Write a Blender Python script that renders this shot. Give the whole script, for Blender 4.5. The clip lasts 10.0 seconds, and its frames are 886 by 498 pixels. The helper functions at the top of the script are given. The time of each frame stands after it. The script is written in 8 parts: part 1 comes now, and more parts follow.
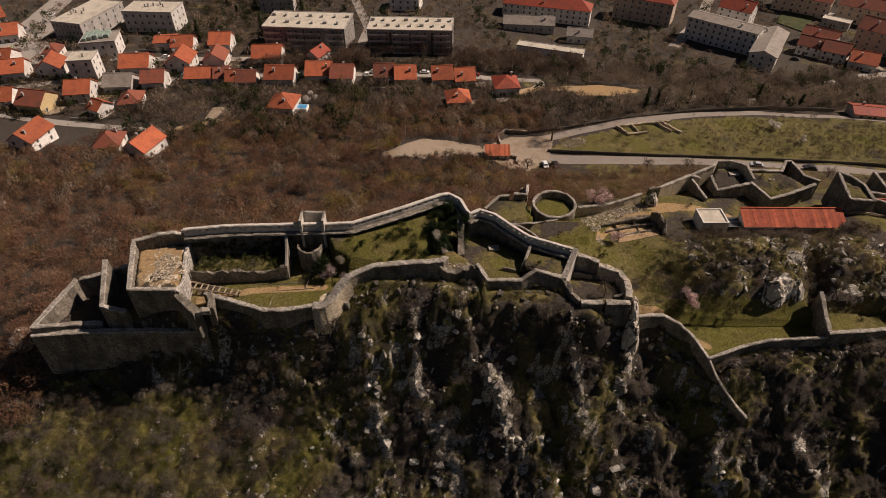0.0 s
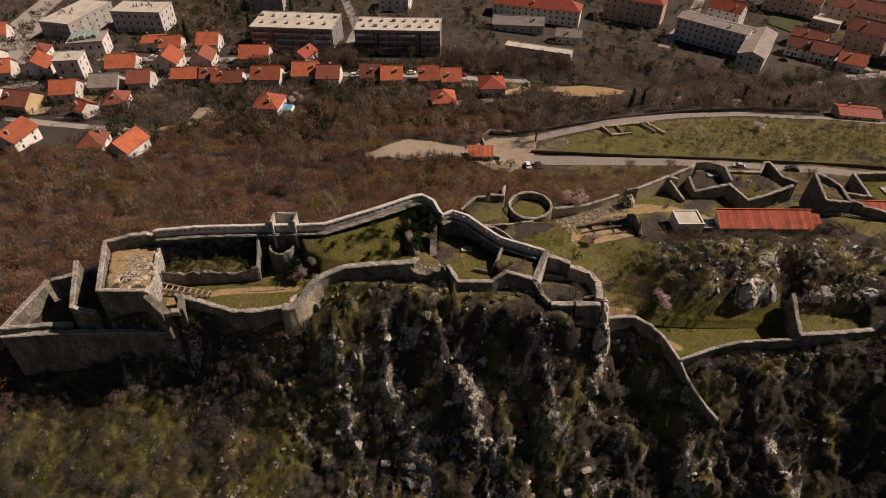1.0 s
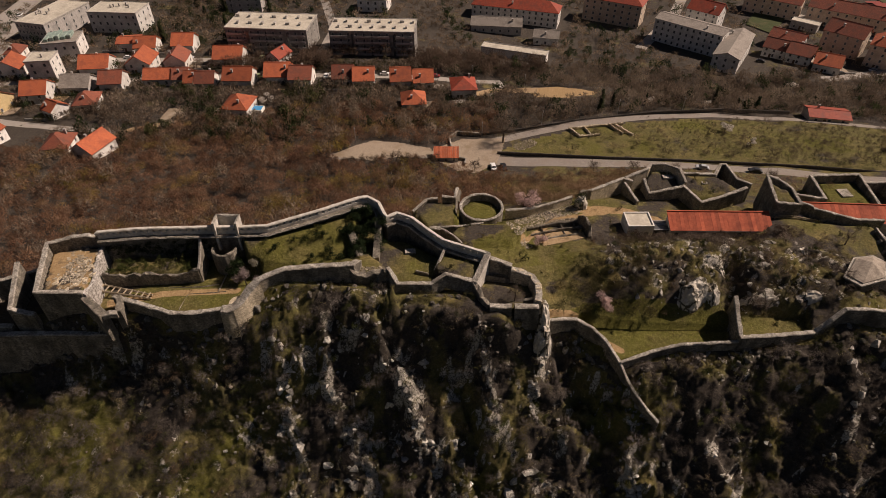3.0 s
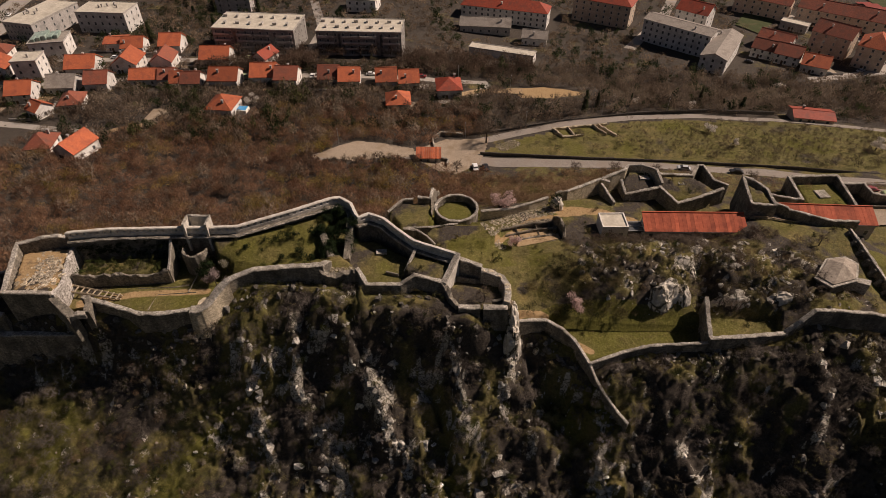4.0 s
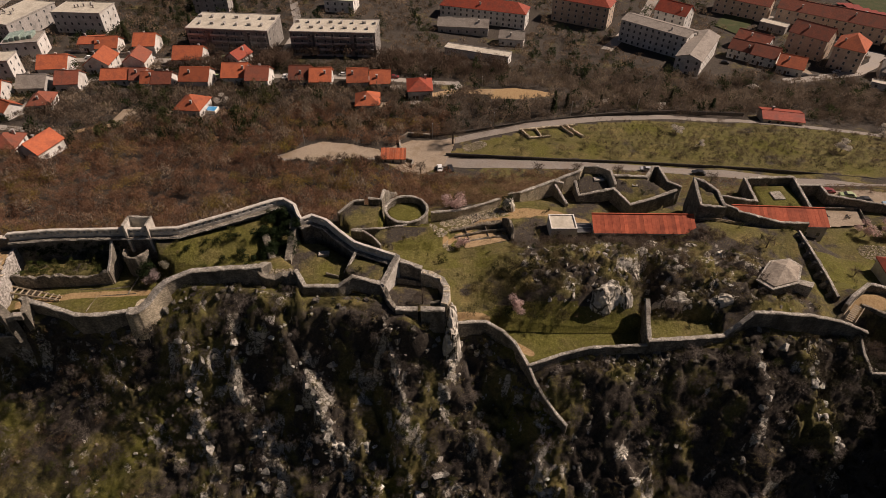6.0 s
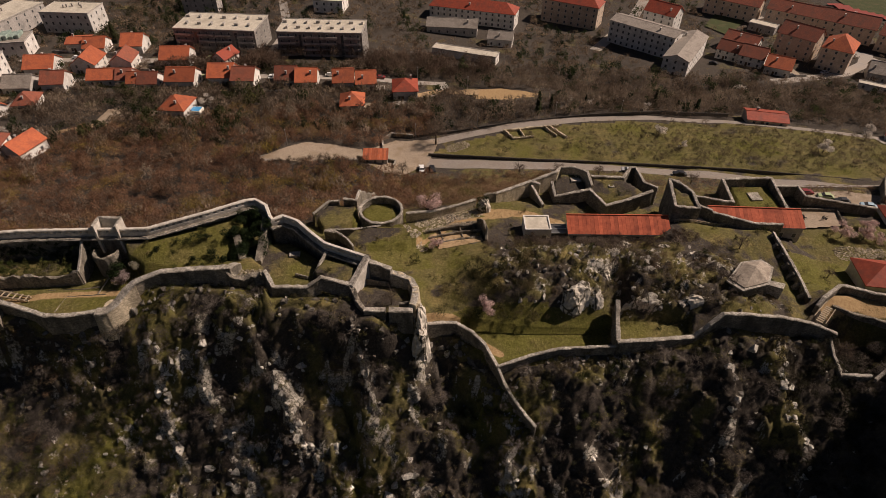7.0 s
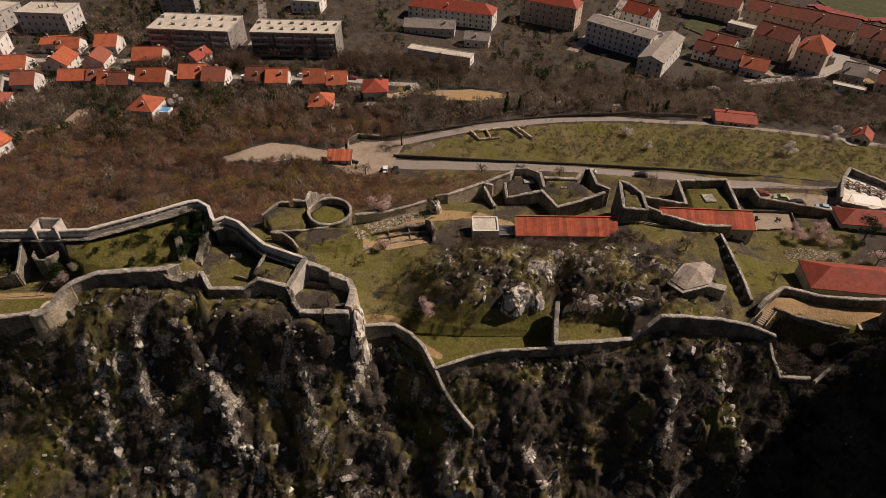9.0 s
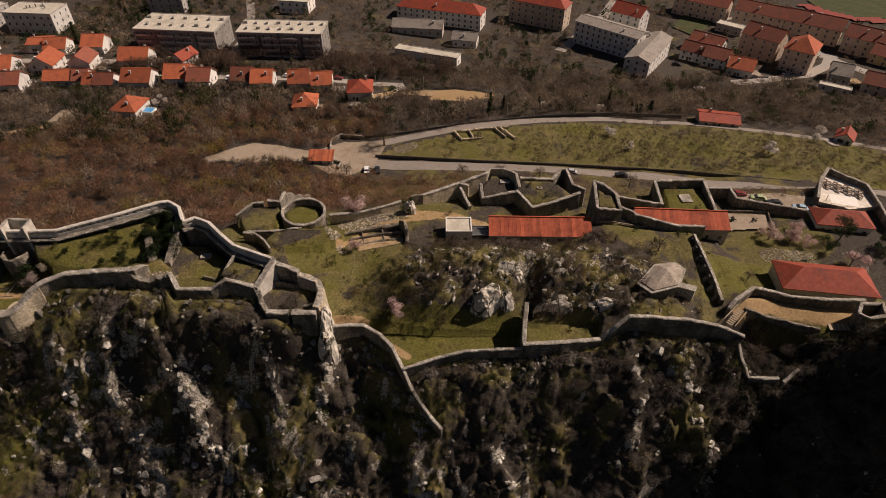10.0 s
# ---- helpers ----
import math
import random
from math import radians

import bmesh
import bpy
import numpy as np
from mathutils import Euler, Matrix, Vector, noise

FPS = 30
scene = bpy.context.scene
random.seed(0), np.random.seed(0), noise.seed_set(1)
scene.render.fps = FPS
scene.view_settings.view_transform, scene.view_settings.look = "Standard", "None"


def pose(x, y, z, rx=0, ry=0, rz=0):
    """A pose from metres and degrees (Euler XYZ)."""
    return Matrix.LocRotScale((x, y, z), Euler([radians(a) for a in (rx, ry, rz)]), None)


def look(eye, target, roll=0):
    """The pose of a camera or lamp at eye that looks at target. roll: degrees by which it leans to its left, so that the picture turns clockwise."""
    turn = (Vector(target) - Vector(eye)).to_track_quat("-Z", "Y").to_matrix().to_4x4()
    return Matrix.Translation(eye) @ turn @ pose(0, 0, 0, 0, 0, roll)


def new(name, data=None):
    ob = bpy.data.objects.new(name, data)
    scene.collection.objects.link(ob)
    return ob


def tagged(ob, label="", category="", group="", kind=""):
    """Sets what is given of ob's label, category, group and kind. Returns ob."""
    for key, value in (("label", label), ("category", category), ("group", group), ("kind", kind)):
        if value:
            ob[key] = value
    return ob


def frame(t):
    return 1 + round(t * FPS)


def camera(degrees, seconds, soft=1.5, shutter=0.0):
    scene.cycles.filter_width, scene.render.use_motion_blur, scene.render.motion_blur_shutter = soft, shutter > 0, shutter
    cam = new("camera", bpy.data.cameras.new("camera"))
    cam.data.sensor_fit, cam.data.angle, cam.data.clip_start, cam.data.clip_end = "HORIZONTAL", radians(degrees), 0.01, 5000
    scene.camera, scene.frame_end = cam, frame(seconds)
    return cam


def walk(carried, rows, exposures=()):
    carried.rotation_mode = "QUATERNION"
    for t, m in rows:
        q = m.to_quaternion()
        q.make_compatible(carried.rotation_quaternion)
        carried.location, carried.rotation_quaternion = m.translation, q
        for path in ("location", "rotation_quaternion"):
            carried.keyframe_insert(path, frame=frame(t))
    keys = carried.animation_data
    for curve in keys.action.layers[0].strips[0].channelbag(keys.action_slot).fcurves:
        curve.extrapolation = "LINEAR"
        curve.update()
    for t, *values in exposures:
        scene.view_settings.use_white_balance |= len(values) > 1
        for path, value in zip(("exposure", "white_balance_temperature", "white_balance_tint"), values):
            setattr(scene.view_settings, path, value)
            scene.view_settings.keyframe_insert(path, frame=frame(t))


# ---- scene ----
cam = camera(73.75, 10.0, soft=0.5)
METRES, EYE, TILT, LEAN, TURN = 60.0, 130.0, -41.5, 0.0, 0.0
ROWS = [
    (0.0, 0.0, 0.0, 0.0, 0.0, 0.0, -0.0),
    (0.5, 0.0474, 0.0007, 0.0021, 0.0, 0.0, -0.02),
    (1.0, 0.0953, 0.0013, 0.0042, -0.01, 0.0, -0.05),
    (1.5, 0.1435, 0.0018, 0.0062, -0.01, 0.01, -0.07),
    (2.0, 0.1921, 0.0022, 0.008, -0.01, 0.01, -0.1),
    (2.5, 0.241, 0.0026, 0.0098, -0.02, 0.01, -0.1),
    (4.0, 0.3897, 0.0043, 0.0141, -0.03, 0.02, -0.16),
    (4.5, 0.4398, 0.0047, 0.0157, -0.04, 0.02, -0.19),
    (5.0, 0.4881, 0.0051, 0.0168, -0.03, 0.03, -0.22),
    (5.5, 0.5385, 0.0054, 0.0186, -0.03, 0.02, -0.22),
    (7.0, 0.691, 0.0062, 0.0241, -0.01, 0.01, -0.29),
    (7.5, 0.7421, 0.0065, 0.0258, -0.01, 0.01, -0.31),
    (8.0, 0.7933, 0.0068, 0.0276, -0.01, 0.01, -0.33),
    (8.5, 0.8443, 0.0071, 0.0292, -0.01, 0.02, -0.33),
    (9.0, 0.8955, 0.0075, 0.0304, 0.01, 0.02, -0.35),
    (9.5, 0.9471, 0.008, 0.0318, 0.01, 0.02, -0.34),
    (10.0, 0.9994, 0.0086, 0.0328, 0.01, 0.02, -0.33),
]
walk(cam, [(t, pose(0, 0, EYE, TILT, LEAN, TURN) @ pose(METRES * x, METRES * y, METRES * z, 90 + pitch, roll, yaw)) for t, x, y, z, yaw, pitch, roll in ROWS], exposures=[(0.0, 0.0, 6560, 21), (10.0, 0.0, 6560, 21)])

# ---- light ----
SUN_EL, SUN_AZ = radians(44.0), radians(70.5)   # azimuth from +y towards +x
world = bpy.data.worlds.new("sky")
scene.world = world
world.use_nodes = True
wn = world.node_tree.nodes
sky = wn.new("ShaderNodeTexSky")
sky.sky_type, sky.sun_disc = "NISHITA", False
sky.sun_elevation, sky.sun_rotation = SUN_EL, SUN_AZ
wn["Background"].inputs["Strength"].default_value = 0.02
world.node_tree.links.new(sky.outputs["Color"], wn["Background"].inputs["Color"])
sun_data = bpy.data.lights.new("sun", "SUN")
sun_data.energy, sun_data.angle, sun_data.color = 5.0, radians(0.5), (1.0, 0.86, 0.70)
sun = new("sun", sun_data)
sun_dir = Vector((math.cos(SUN_EL) * math.sin(SUN_AZ), math.cos(SUN_EL) * math.cos(SUN_AZ), math.sin(SUN_EL)))
sun.matrix_world = look(Vector((0, 200, 200)) + 200 * sun_dir, (0, 200, 200))

# ---- numbers: gradient noise on arrays ----
_rng = np.random.RandomState(7)
_perm = _rng.permutation(512)
_grad = _rng.uniform(0, 2 * np.pi, 512)


def pn(x, y, s=0):
    """Gradient noise, about -0.7 to 0.7."""
    x, y = np.asarray(x, float) + 37.3 * s, np.asarray(y, float) - 19.7 * s
    i, j = np.floor(x).astype(int), np.floor(y).astype(int)
    u, v = x - i, y - j

    def g(a, b, dx, dy):
        k = _grad[_perm[(_perm[a % 512] + b) % 512]]
        return np.cos(k) * dx + np.sin(k) * dy
    su, sv = u * u * (3 - 2 * u), v * v * (3 - 2 * v)
    lo = g(i, j, u, v) * (1 - su) + g(i + 1, j, u - 1, v) * su
    hi = g(i, j + 1, u, v - 1) * (1 - su) + g(i + 1, j + 1, u - 1, v - 1) * su
    return lo * (1 - sv) + hi * sv


def fbm(x, y, s=0, n=4):
    return sum(pn(x * 2 ** k, y * 2 ** k, s + k) / 2 ** k for k in range(n))


def ridged(x, y, s=0, n=4):
    return sum((1 - 2.2 * np.abs(pn(x * 2.1 ** k, y * 2.1 ** k, s + k))) / 2 ** k for k in range(n))


def blocks(x, y, s=0):
    """Broken rock: cells of unit size, each a tilted block; gives its height and its own chance number."""
    i, j = np.floor(x).astype(int), np.floor(y).astype(int)
    best, out, chance = np.full(np.shape(x), 9.0), np.zeros(np.shape(x)), np.zeros(np.shape(x))
    for di in (-1, 0, 1):
        for dj in (-1, 0, 1):
            k = _perm[(_perm[(i + di + 31 * s) % 512] + j + dj) % 512]
            dx, dy = x - (i + di + (k % 23) / 22.0), y - (j + dj + (k % 29) / 28.0)
            d = dx * dx + dy * dy
            m = d < best
            a = _grad[k]
            best = np.where(m, d, best)
            chance = np.where(m, (k % 101) / 100.0, chance)
            out = np.where(m, (k % 41) / 40.0 - 0.5 + 0.7 * (np.cos(a) * dx + np.sin(a) * dy), out)
    return out, chance


def sstep(a, b, v):
    t = np.clip((v - a) / (b - a), 0, 1)
    return t * t * (3 - 2 * t)


def inside(poly, x, y):
    """Which of the points lie in the polygon."""
    hit = np.zeros(np.shape(x), bool)
    n = len(poly)
    for k in range(n):
        (x0, y0), (x1, y1) = poly[k][:2], poly[(k + 1) % n][:2]
        if y0 == y1:
            continue
        c = ((y0 > y) != (y1 > y)) & (x < (x1 - x0) * (y - y0) / (y1 - y0) + x0)
        hit ^= c
    return hit


def near_line(line, x, y):
    """Distance to a polyline."""
    best = np.full(np.shape(x), 1e9)
    for (x0, y0), (x1, y1) in zip([p[:2] for p in line], [p[:2] for p in line[1:]]):
        l2 = (x1 - x0) ** 2 + (y1 - y0) ** 2
        t = np.clip(((x - x0) * (x1 - x0) + (y - y0) * (y1 - y0)) / l2, 0, 1)
        best = np.minimum(best, np.hypot(x - x0 - t * (x1 - x0), y - y0 - t * (y1 - y0)))
    return best


# ---- the lie of the land: cross-sections from the valley over the ridge to the town ----
SECTIONS = []


def section(x, *yz):
    ys, zs = yz[0::2], yz[1::2]
    SECTIONS.append((x, np.array((-700, -100, 20) + ys + (1500,), float), np.array((zs[0] - 90, zs[0] - 70, zs[0] - 32) + zs + (zs[-1],), float)))


section(-260, 52, 8, 80, 26, 110, 28, 150, 23, 200, 17, 300, 14)
section(-105, 52, 9, 66, 22, 76, 32, 88, 34, 104, 32, 125, 27, 155, 22, 200, 17, 300, 14)
section(-84, 52, 14, 60, 19.5, 70, 27, 75, 32, 80, 36.5, 88, 38, 100, 33, 120, 28, 150, 22, 180, 19, 220, 16.5, 300, 14)
section(-72, 52, 14, 60, 19, 70, 26, 74.6, 31, 76.4, 37, 78, 40, 86, 40, 90, 39, 110, 31, 140, 22.5, 170, 19.5, 220, 17, 300, 14)
section(-56, 52, 14, 59, 19, 66, 23.4, 72, 28.6, 75, 33.5, 76.8, 42, 78, 45, 92, 46, 96, 42, 115, 32, 140, 22.5, 170, 19.5, 220, 17, 300, 14)
section(-36, 52, 12, 59, 18, 66, 23.6, 72.6, 31, 75.2, 38, 77.2, 44.5, 84, 45, 92, 45.5, 96, 43, 115, 32, 140, 23, 165, 21.5, 200, 19, 240, 17, 300, 15)
section(-12, 52, 5, 60, 14.5, 74, 36.5, 79.6, 44.6, 82.4, 48.6, 86, 47.5, 95, 48.5, 101, 45, 118, 34, 140, 24, 172, 22, 200, 19, 240, 17, 300, 15)
section(10, 52, 5, 62, 16, 72, 32.5, 77.8, 45, 79.6, 48.2, 84, 46.6, 96, 46.5, 100, 44, 110, 41, 118, 38, 130, 31, 150, 23, 172, 20.5, 200, 19, 240, 16.5, 300, 12)
section(28, 52, 6, 60, 16.5, 72, 32, 74.2, 40, 75.4, 45, 76.2, 46.6, 84, 46.5, 87, 46, 92, 43.5, 105, 41.6, 112, 40.6, 120, 38, 135, 29, 155, 21, 172, 19, 190, 19, 225, 17, 260, 13, 300, 9)
section(41, 52, 7, 60, 17, 70, 29, 76, 33, 79, 39, 82, 41.5, 90, 42, 100, 41, 112, 41, 119, 41, 128, 35, 150, 24, 166, 19, 190, 19, 205, 19, 225, 17, 260, 12.5, 300, 8)
section(55, 52, 8, 60, 18, 66, 25.5, 71, 33, 73, 35.2, 79, 37.3, 83, 40, 85.5, 43.4, 87.2, 45, 92, 46, 97, 44.8, 102, 42, 110, 40.6, 121, 40.6, 131, 34, 150, 24, 168, 20, 190, 19.5, 205, 19, 225, 18, 260, 12, 300, 7)
section(70, 52, 9, 60, 18, 71, 34, 75, 37, 80, 37.5, 82.5, 39.4, 85.7, 43.2, 87.2, 45, 91, 46.6, 97, 46.4, 103, 42.4, 108, 39.8, 126, 39.5, 133, 37, 148, 27, 166, 21, 190, 20, 222, 19.5, 250, 12, 300, 7)
section(84, 52, 9, 60, 18, 72, 35, 75.5, 38, 83, 39, 85.8, 43, 90, 45.6, 95, 46, 102, 42, 107, 39.8, 112, 38, 119, 37.4, 126, 38.6, 133, 37, 148, 28, 165, 22, 190, 20, 222, 19, 250, 11, 300, 6)
section(98, 52, 9, 59, 17.5, 67, 31, 73.5, 37, 78, 41, 84, 44.3, 92, 44.5, 98, 44, 104, 43.6, 109, 43.4, 111.2, 43, 113.2, 40, 124, 38, 132, 35, 148, 28, 163, 23, 185, 21, 215, 18, 250, 9, 300, 5)
section(118, 52, 13, 60, 22, 67, 29, 73, 33.5, 78, 37.5, 84, 39, 95, 39.8, 104, 42, 108.4, 42.6, 111, 39, 118, 36, 132, 35.5, 140, 31, 152, 26, 160, 24, 180, 21.5, 215, 17.5, 250, 8, 300, 5)
section(124, 52, 14, 60, 22, 68, 29, 72, 32, 74, 33, 79, 28.5, 82.5, 29.5, 84.8, 37.2, 85.8, 39.2, 88.6, 40.4, 90.6, 40.4, 95, 38, 105, 37, 118, 35.5, 132, 35.5, 140, 30.5, 152, 26, 180, 21.4, 215, 17, 250, 8, 300, 5)
section(133, 52, 27, 60, 35, 68, 38, 73, 35, 79, 29.5, 82, 30.5, 84, 35.8, 85.2, 37.6, 88.6, 39.2, 90, 39.2, 95, 36, 110, 34, 120, 35, 133, 35, 141, 30, 152, 26, 180, 21.2, 215, 16, 250, 8, 300, 5)
# Unseen hill added at x 142 to 175 to shade the slope beside it
section(142, 52, 45, 60, 52, 68, 52, 74, 47, 80, 37, 84, 37, 88.6, 38.4, 90, 38.2, 95, 34.5, 110, 33.5, 120, 35, 133, 35, 142, 29, 152, 26, 180, 21, 215, 15.5, 250, 8, 300, 5)
section(155, 52, 72, 60, 80, 70, 74, 78, 54, 83, 39, 95, 34, 120, 34, 136, 34, 147, 28, 160, 26, 190, 20.5, 215, 14.5, 250, 7.5, 300, 4.5)
section(175, 52, 76, 60, 82, 70, 74, 80, 52, 95, 34, 120, 34, 138, 34, 148, 28, 160, 26, 190, 20, 215, 14, 250, 7, 300, 4)
section(300, 52, 14, 80, 16, 110, 18, 150, 17, 200, 11, 250, 6, 300, 4)

# terraces behind the walls: outline and level
TERRACES = [
    ([(-78, 76.5), (-74.5, 86), (-68.5, 87), (-66, 78)], 40.5),
    ([(-67, 86.5), (-62.5, 89.5), (-59, 78.5), (-65, 78)], 43.5),
    ([(-62, 90), (-53, 92), (-50.5, 81), (-52, 79), (-58.8, 79)], 50.0),
    ([(-51.5, 90.5), (-50, 81), (-46, 80.5), (-34.5, 77.5), (-23, 79.5), (-18, 83), (-20, 88), (-29, 91.5)], 45.4),
    ([(-50.5, 91), (-50, 86), (-32, 87), (-32.4, 91.5)], 47.6),
    ([(4, 96), (9, 96.5), (17, 90.5), (16, 86.5), (14.8, 82.5), (8.8, 82.4), (6.4, 84.5), (3.5, 89)], 48.1),
    ([(17.6, 89.8), (25.3, 87), (23.4, 83.3), (18, 83.3), (15.8, 86)], 49.9),
    ([(26.6, 87.2), (34.8, 84.4), (35.2, 78.3), (26.6, 78.3), (24.4, 82.2)], 46.3),
    ([(40, 79), (44, 79.3), (47, 78), (49.5, 76.2), (52.2, 73.2), (59, 75.4), (64.7, 76.4), (75, 76.4), (76, 81), (60, 81), (46, 82)], 37.0),
    ([(76.4, 76.5), (77.3, 83.6), (92.5, 82.6), (91, 78.3)], 38.8),
    ([(72.5, 131), (76, 130.6), (78, 128), (78.4, 124.3), (70, 123), (69.8, 127)], (41.5, 123, 42.9, 131)),
    ([(79, 124), (80.3, 128.5), (88, 128), (93.5, 122.8), (82.5, 120)], (41.0, 119.8, 43.0, 126.5)),
    ([(97, 119.3), (101, 116), (101, 112), (96.8, 112.6)], (46.2, 112, 47.4, 119)),
    ([(119.5, 132.8), (129.3, 133), (129.2, 119.5), (118, 119.5)], 37.5),
    ([(21.5, 113), (24, 117), (29, 117), (31.5, 113), (29, 109.4), (24, 109.4)], 43.3),
    ([(132, 117.5), (132, 126), (146, 126), (158, 127), (158, 110), (136, 106), (128, 112)], 34.2),
    ([(160, 120), (160, 131), (169.5, 142), (177, 136), (176, 120)], 34.4),
]
TERRACES.append(([(10.4, 112.6), (13.4, 116.2), (20.2, 116.4), (21.2, 109.4), (14, 107)], 43.3))
TERRACES.append(([(19, 104), (21.5, 107.2), (27, 108.2), (32, 109.2), (37, 106), (33, 101.5), (24, 100.6)], 43.3))
TERRACES.append(([(-1.5, 85.2), (6.4, 85.0), (4.6, 88.6), (2, 91), (-4, 88.8)], 49.3))
CURTAIN_FOOT = [(-24.2, 92.9), (-18.4, 93.1), (-8.4, 97.5), (-0.6, 101.7)]
TERRACES.append(([(-23.6, 92.8), (-18.4, 93.4), (-8.4, 97.8), (-1.2, 101.8), (-0.6, 96), (-4, 88.6), (-18, 87.6), (-22.5, 89.6)], lambda x, y: 48.3 + 3.6 * (1 - sstep(0.6, 8.0, near_line(CURTAIN_FOOT, x, y)))))
BARE_LOT = [(46.2, 230.5), (53.4, 231.0), (65.5, 232.5), (76.5, 228.9), (84.3, 224.3), (78.9, 219.4), (68.0, 216.5), (53.6, 218.4), (51.2, 224.3)]
ROAD_LOW = [(-20, 169.5), (-6, 174.5), (14, 174), (30, 173), (58, 169.3), (81, 166), (104, 161.2), (127, 156), (163, 144.5), (190, 136)]
ROAD_UP = [(24, 176), (33, 184), (44, 188), (66, 195.4), (97, 202.2), (124, 205.3), (150, 205), (166, 201), (190, 193), (230, 180)]


def base_height(x, y):
    x, y = np.asarray(x, float), np.asarray(y, float)
    xs = np.array([s[0] for s in SECTIONS], float)
    zs = np.array([np.interp(y, s[1], s[2]) for s in SECTIONS])
    k = np.clip(np.searchsorted(xs, x) - 1, 0, len(xs) - 2)
    t = np.clip((x - xs[k]) / (xs[k + 1] - xs[k]), 0, 1)
    t = t * t * (3 - 2 * t) * 0.6 + t * 0.4
    take = np.take_along_axis
    return take(zs, k[None], 0)[0] * (1 - t) + take(zs, k[None] + 1, 0)[0] * t


def cliff_mask(x, y):
    """One on the rock face towards the valley, nought on the plateau."""
    lip = np.interp(x, [-120, -80, -60, -46, -36, -23, -13, 0, 7, 9, 23, 26, 35, 37, 41, 47, 52, 60, 75, 92, 97, 115, 120, 122, 140, 146, 150, 300],
                    [79, 74.5, 76.5, 79, 76.3, 77.6, 82.2, 83.2, 83.2, 79.6, 79.6, 75.3, 75.3, 77, 78.4, 76.5, 71.9, 74, 75, 76.8, 78.4, 78.8, 80.5, 83.5, 83.5, 83, 80, 80])
    return 1 - sstep(lip - 2.4, lip - 0.2, y)


def knoll_mask(x, y):
    """The rocky knoll between the upper ward and the long building."""
    a = np.exp(-(((x - 69) / 21) ** 2 + ((y - 94) / 9.0) ** 2) ** 2)
    b = np.exp(-(((x - 96) / 17) ** 2 + ((y - 91) / 8.5) ** 2) ** 2)
    return np.clip(a + b, 0, 1)


RIBS = [([(4.0, 75.2), (6.4, 74.0), (8.9, 71.8), (12.2, 65.4)], 4.4), ([(0, 66), (2, 62), (3, 57)], 2.6), ([(20, 64), (22, 60), (24, 54)], 2.6), ([(-15, 75), (-13.5, 68), (-10.5, 58)], 2.2), ([(-6, 77), (-5, 69), (-1, 62)], 1.8), ([(25, 75), (27, 70), (28, 66)], 1.8), ([(37.4, 77), (36.6, 74), (35.4, 70.5)], 1.8),
        ([(70.6, 61.5), (74, 57), (79, 52)], 2.6), ([(54.4, 62), (55.6, 58), (56.6, 52)], 2.8), ([(97, 74), (98, 69), (97, 64)], 1.8),
        ([(108, 74), (109, 69), (112, 62)], 1.6)]


def ribs(x, y, bare=False):
    """Rock ribs that run down the face, steep on their sunny side; with bare, how far their stone lies open."""
    out = np.zeros(np.shape(x))
    for line, h in RIBS:
        lx = np.interp(-y, [-p[1] for p in line], [p[0] for p in line]) + 0.9 * pn(x * 0 + line[0][0], y / 4, 77)
        ends = sstep(line[-1][1] - 5, line[-1][1] - 1, y) * (1 - sstep(line[0][1] + 0.5, line[0][1] + 3, y))
        d = x - lx
        if bare:
            out = np.maximum(out, ends * np.exp(-((d - 0.4) / (0.9 + 0.34 * h)) ** 2))
            continue
        out = np.maximum(out, h * ends * np.exp(-np.where(d > 0, d / (0.5 + 0.36 * h), d / (2.6 + 0.4 * h)) ** 2))
    return out


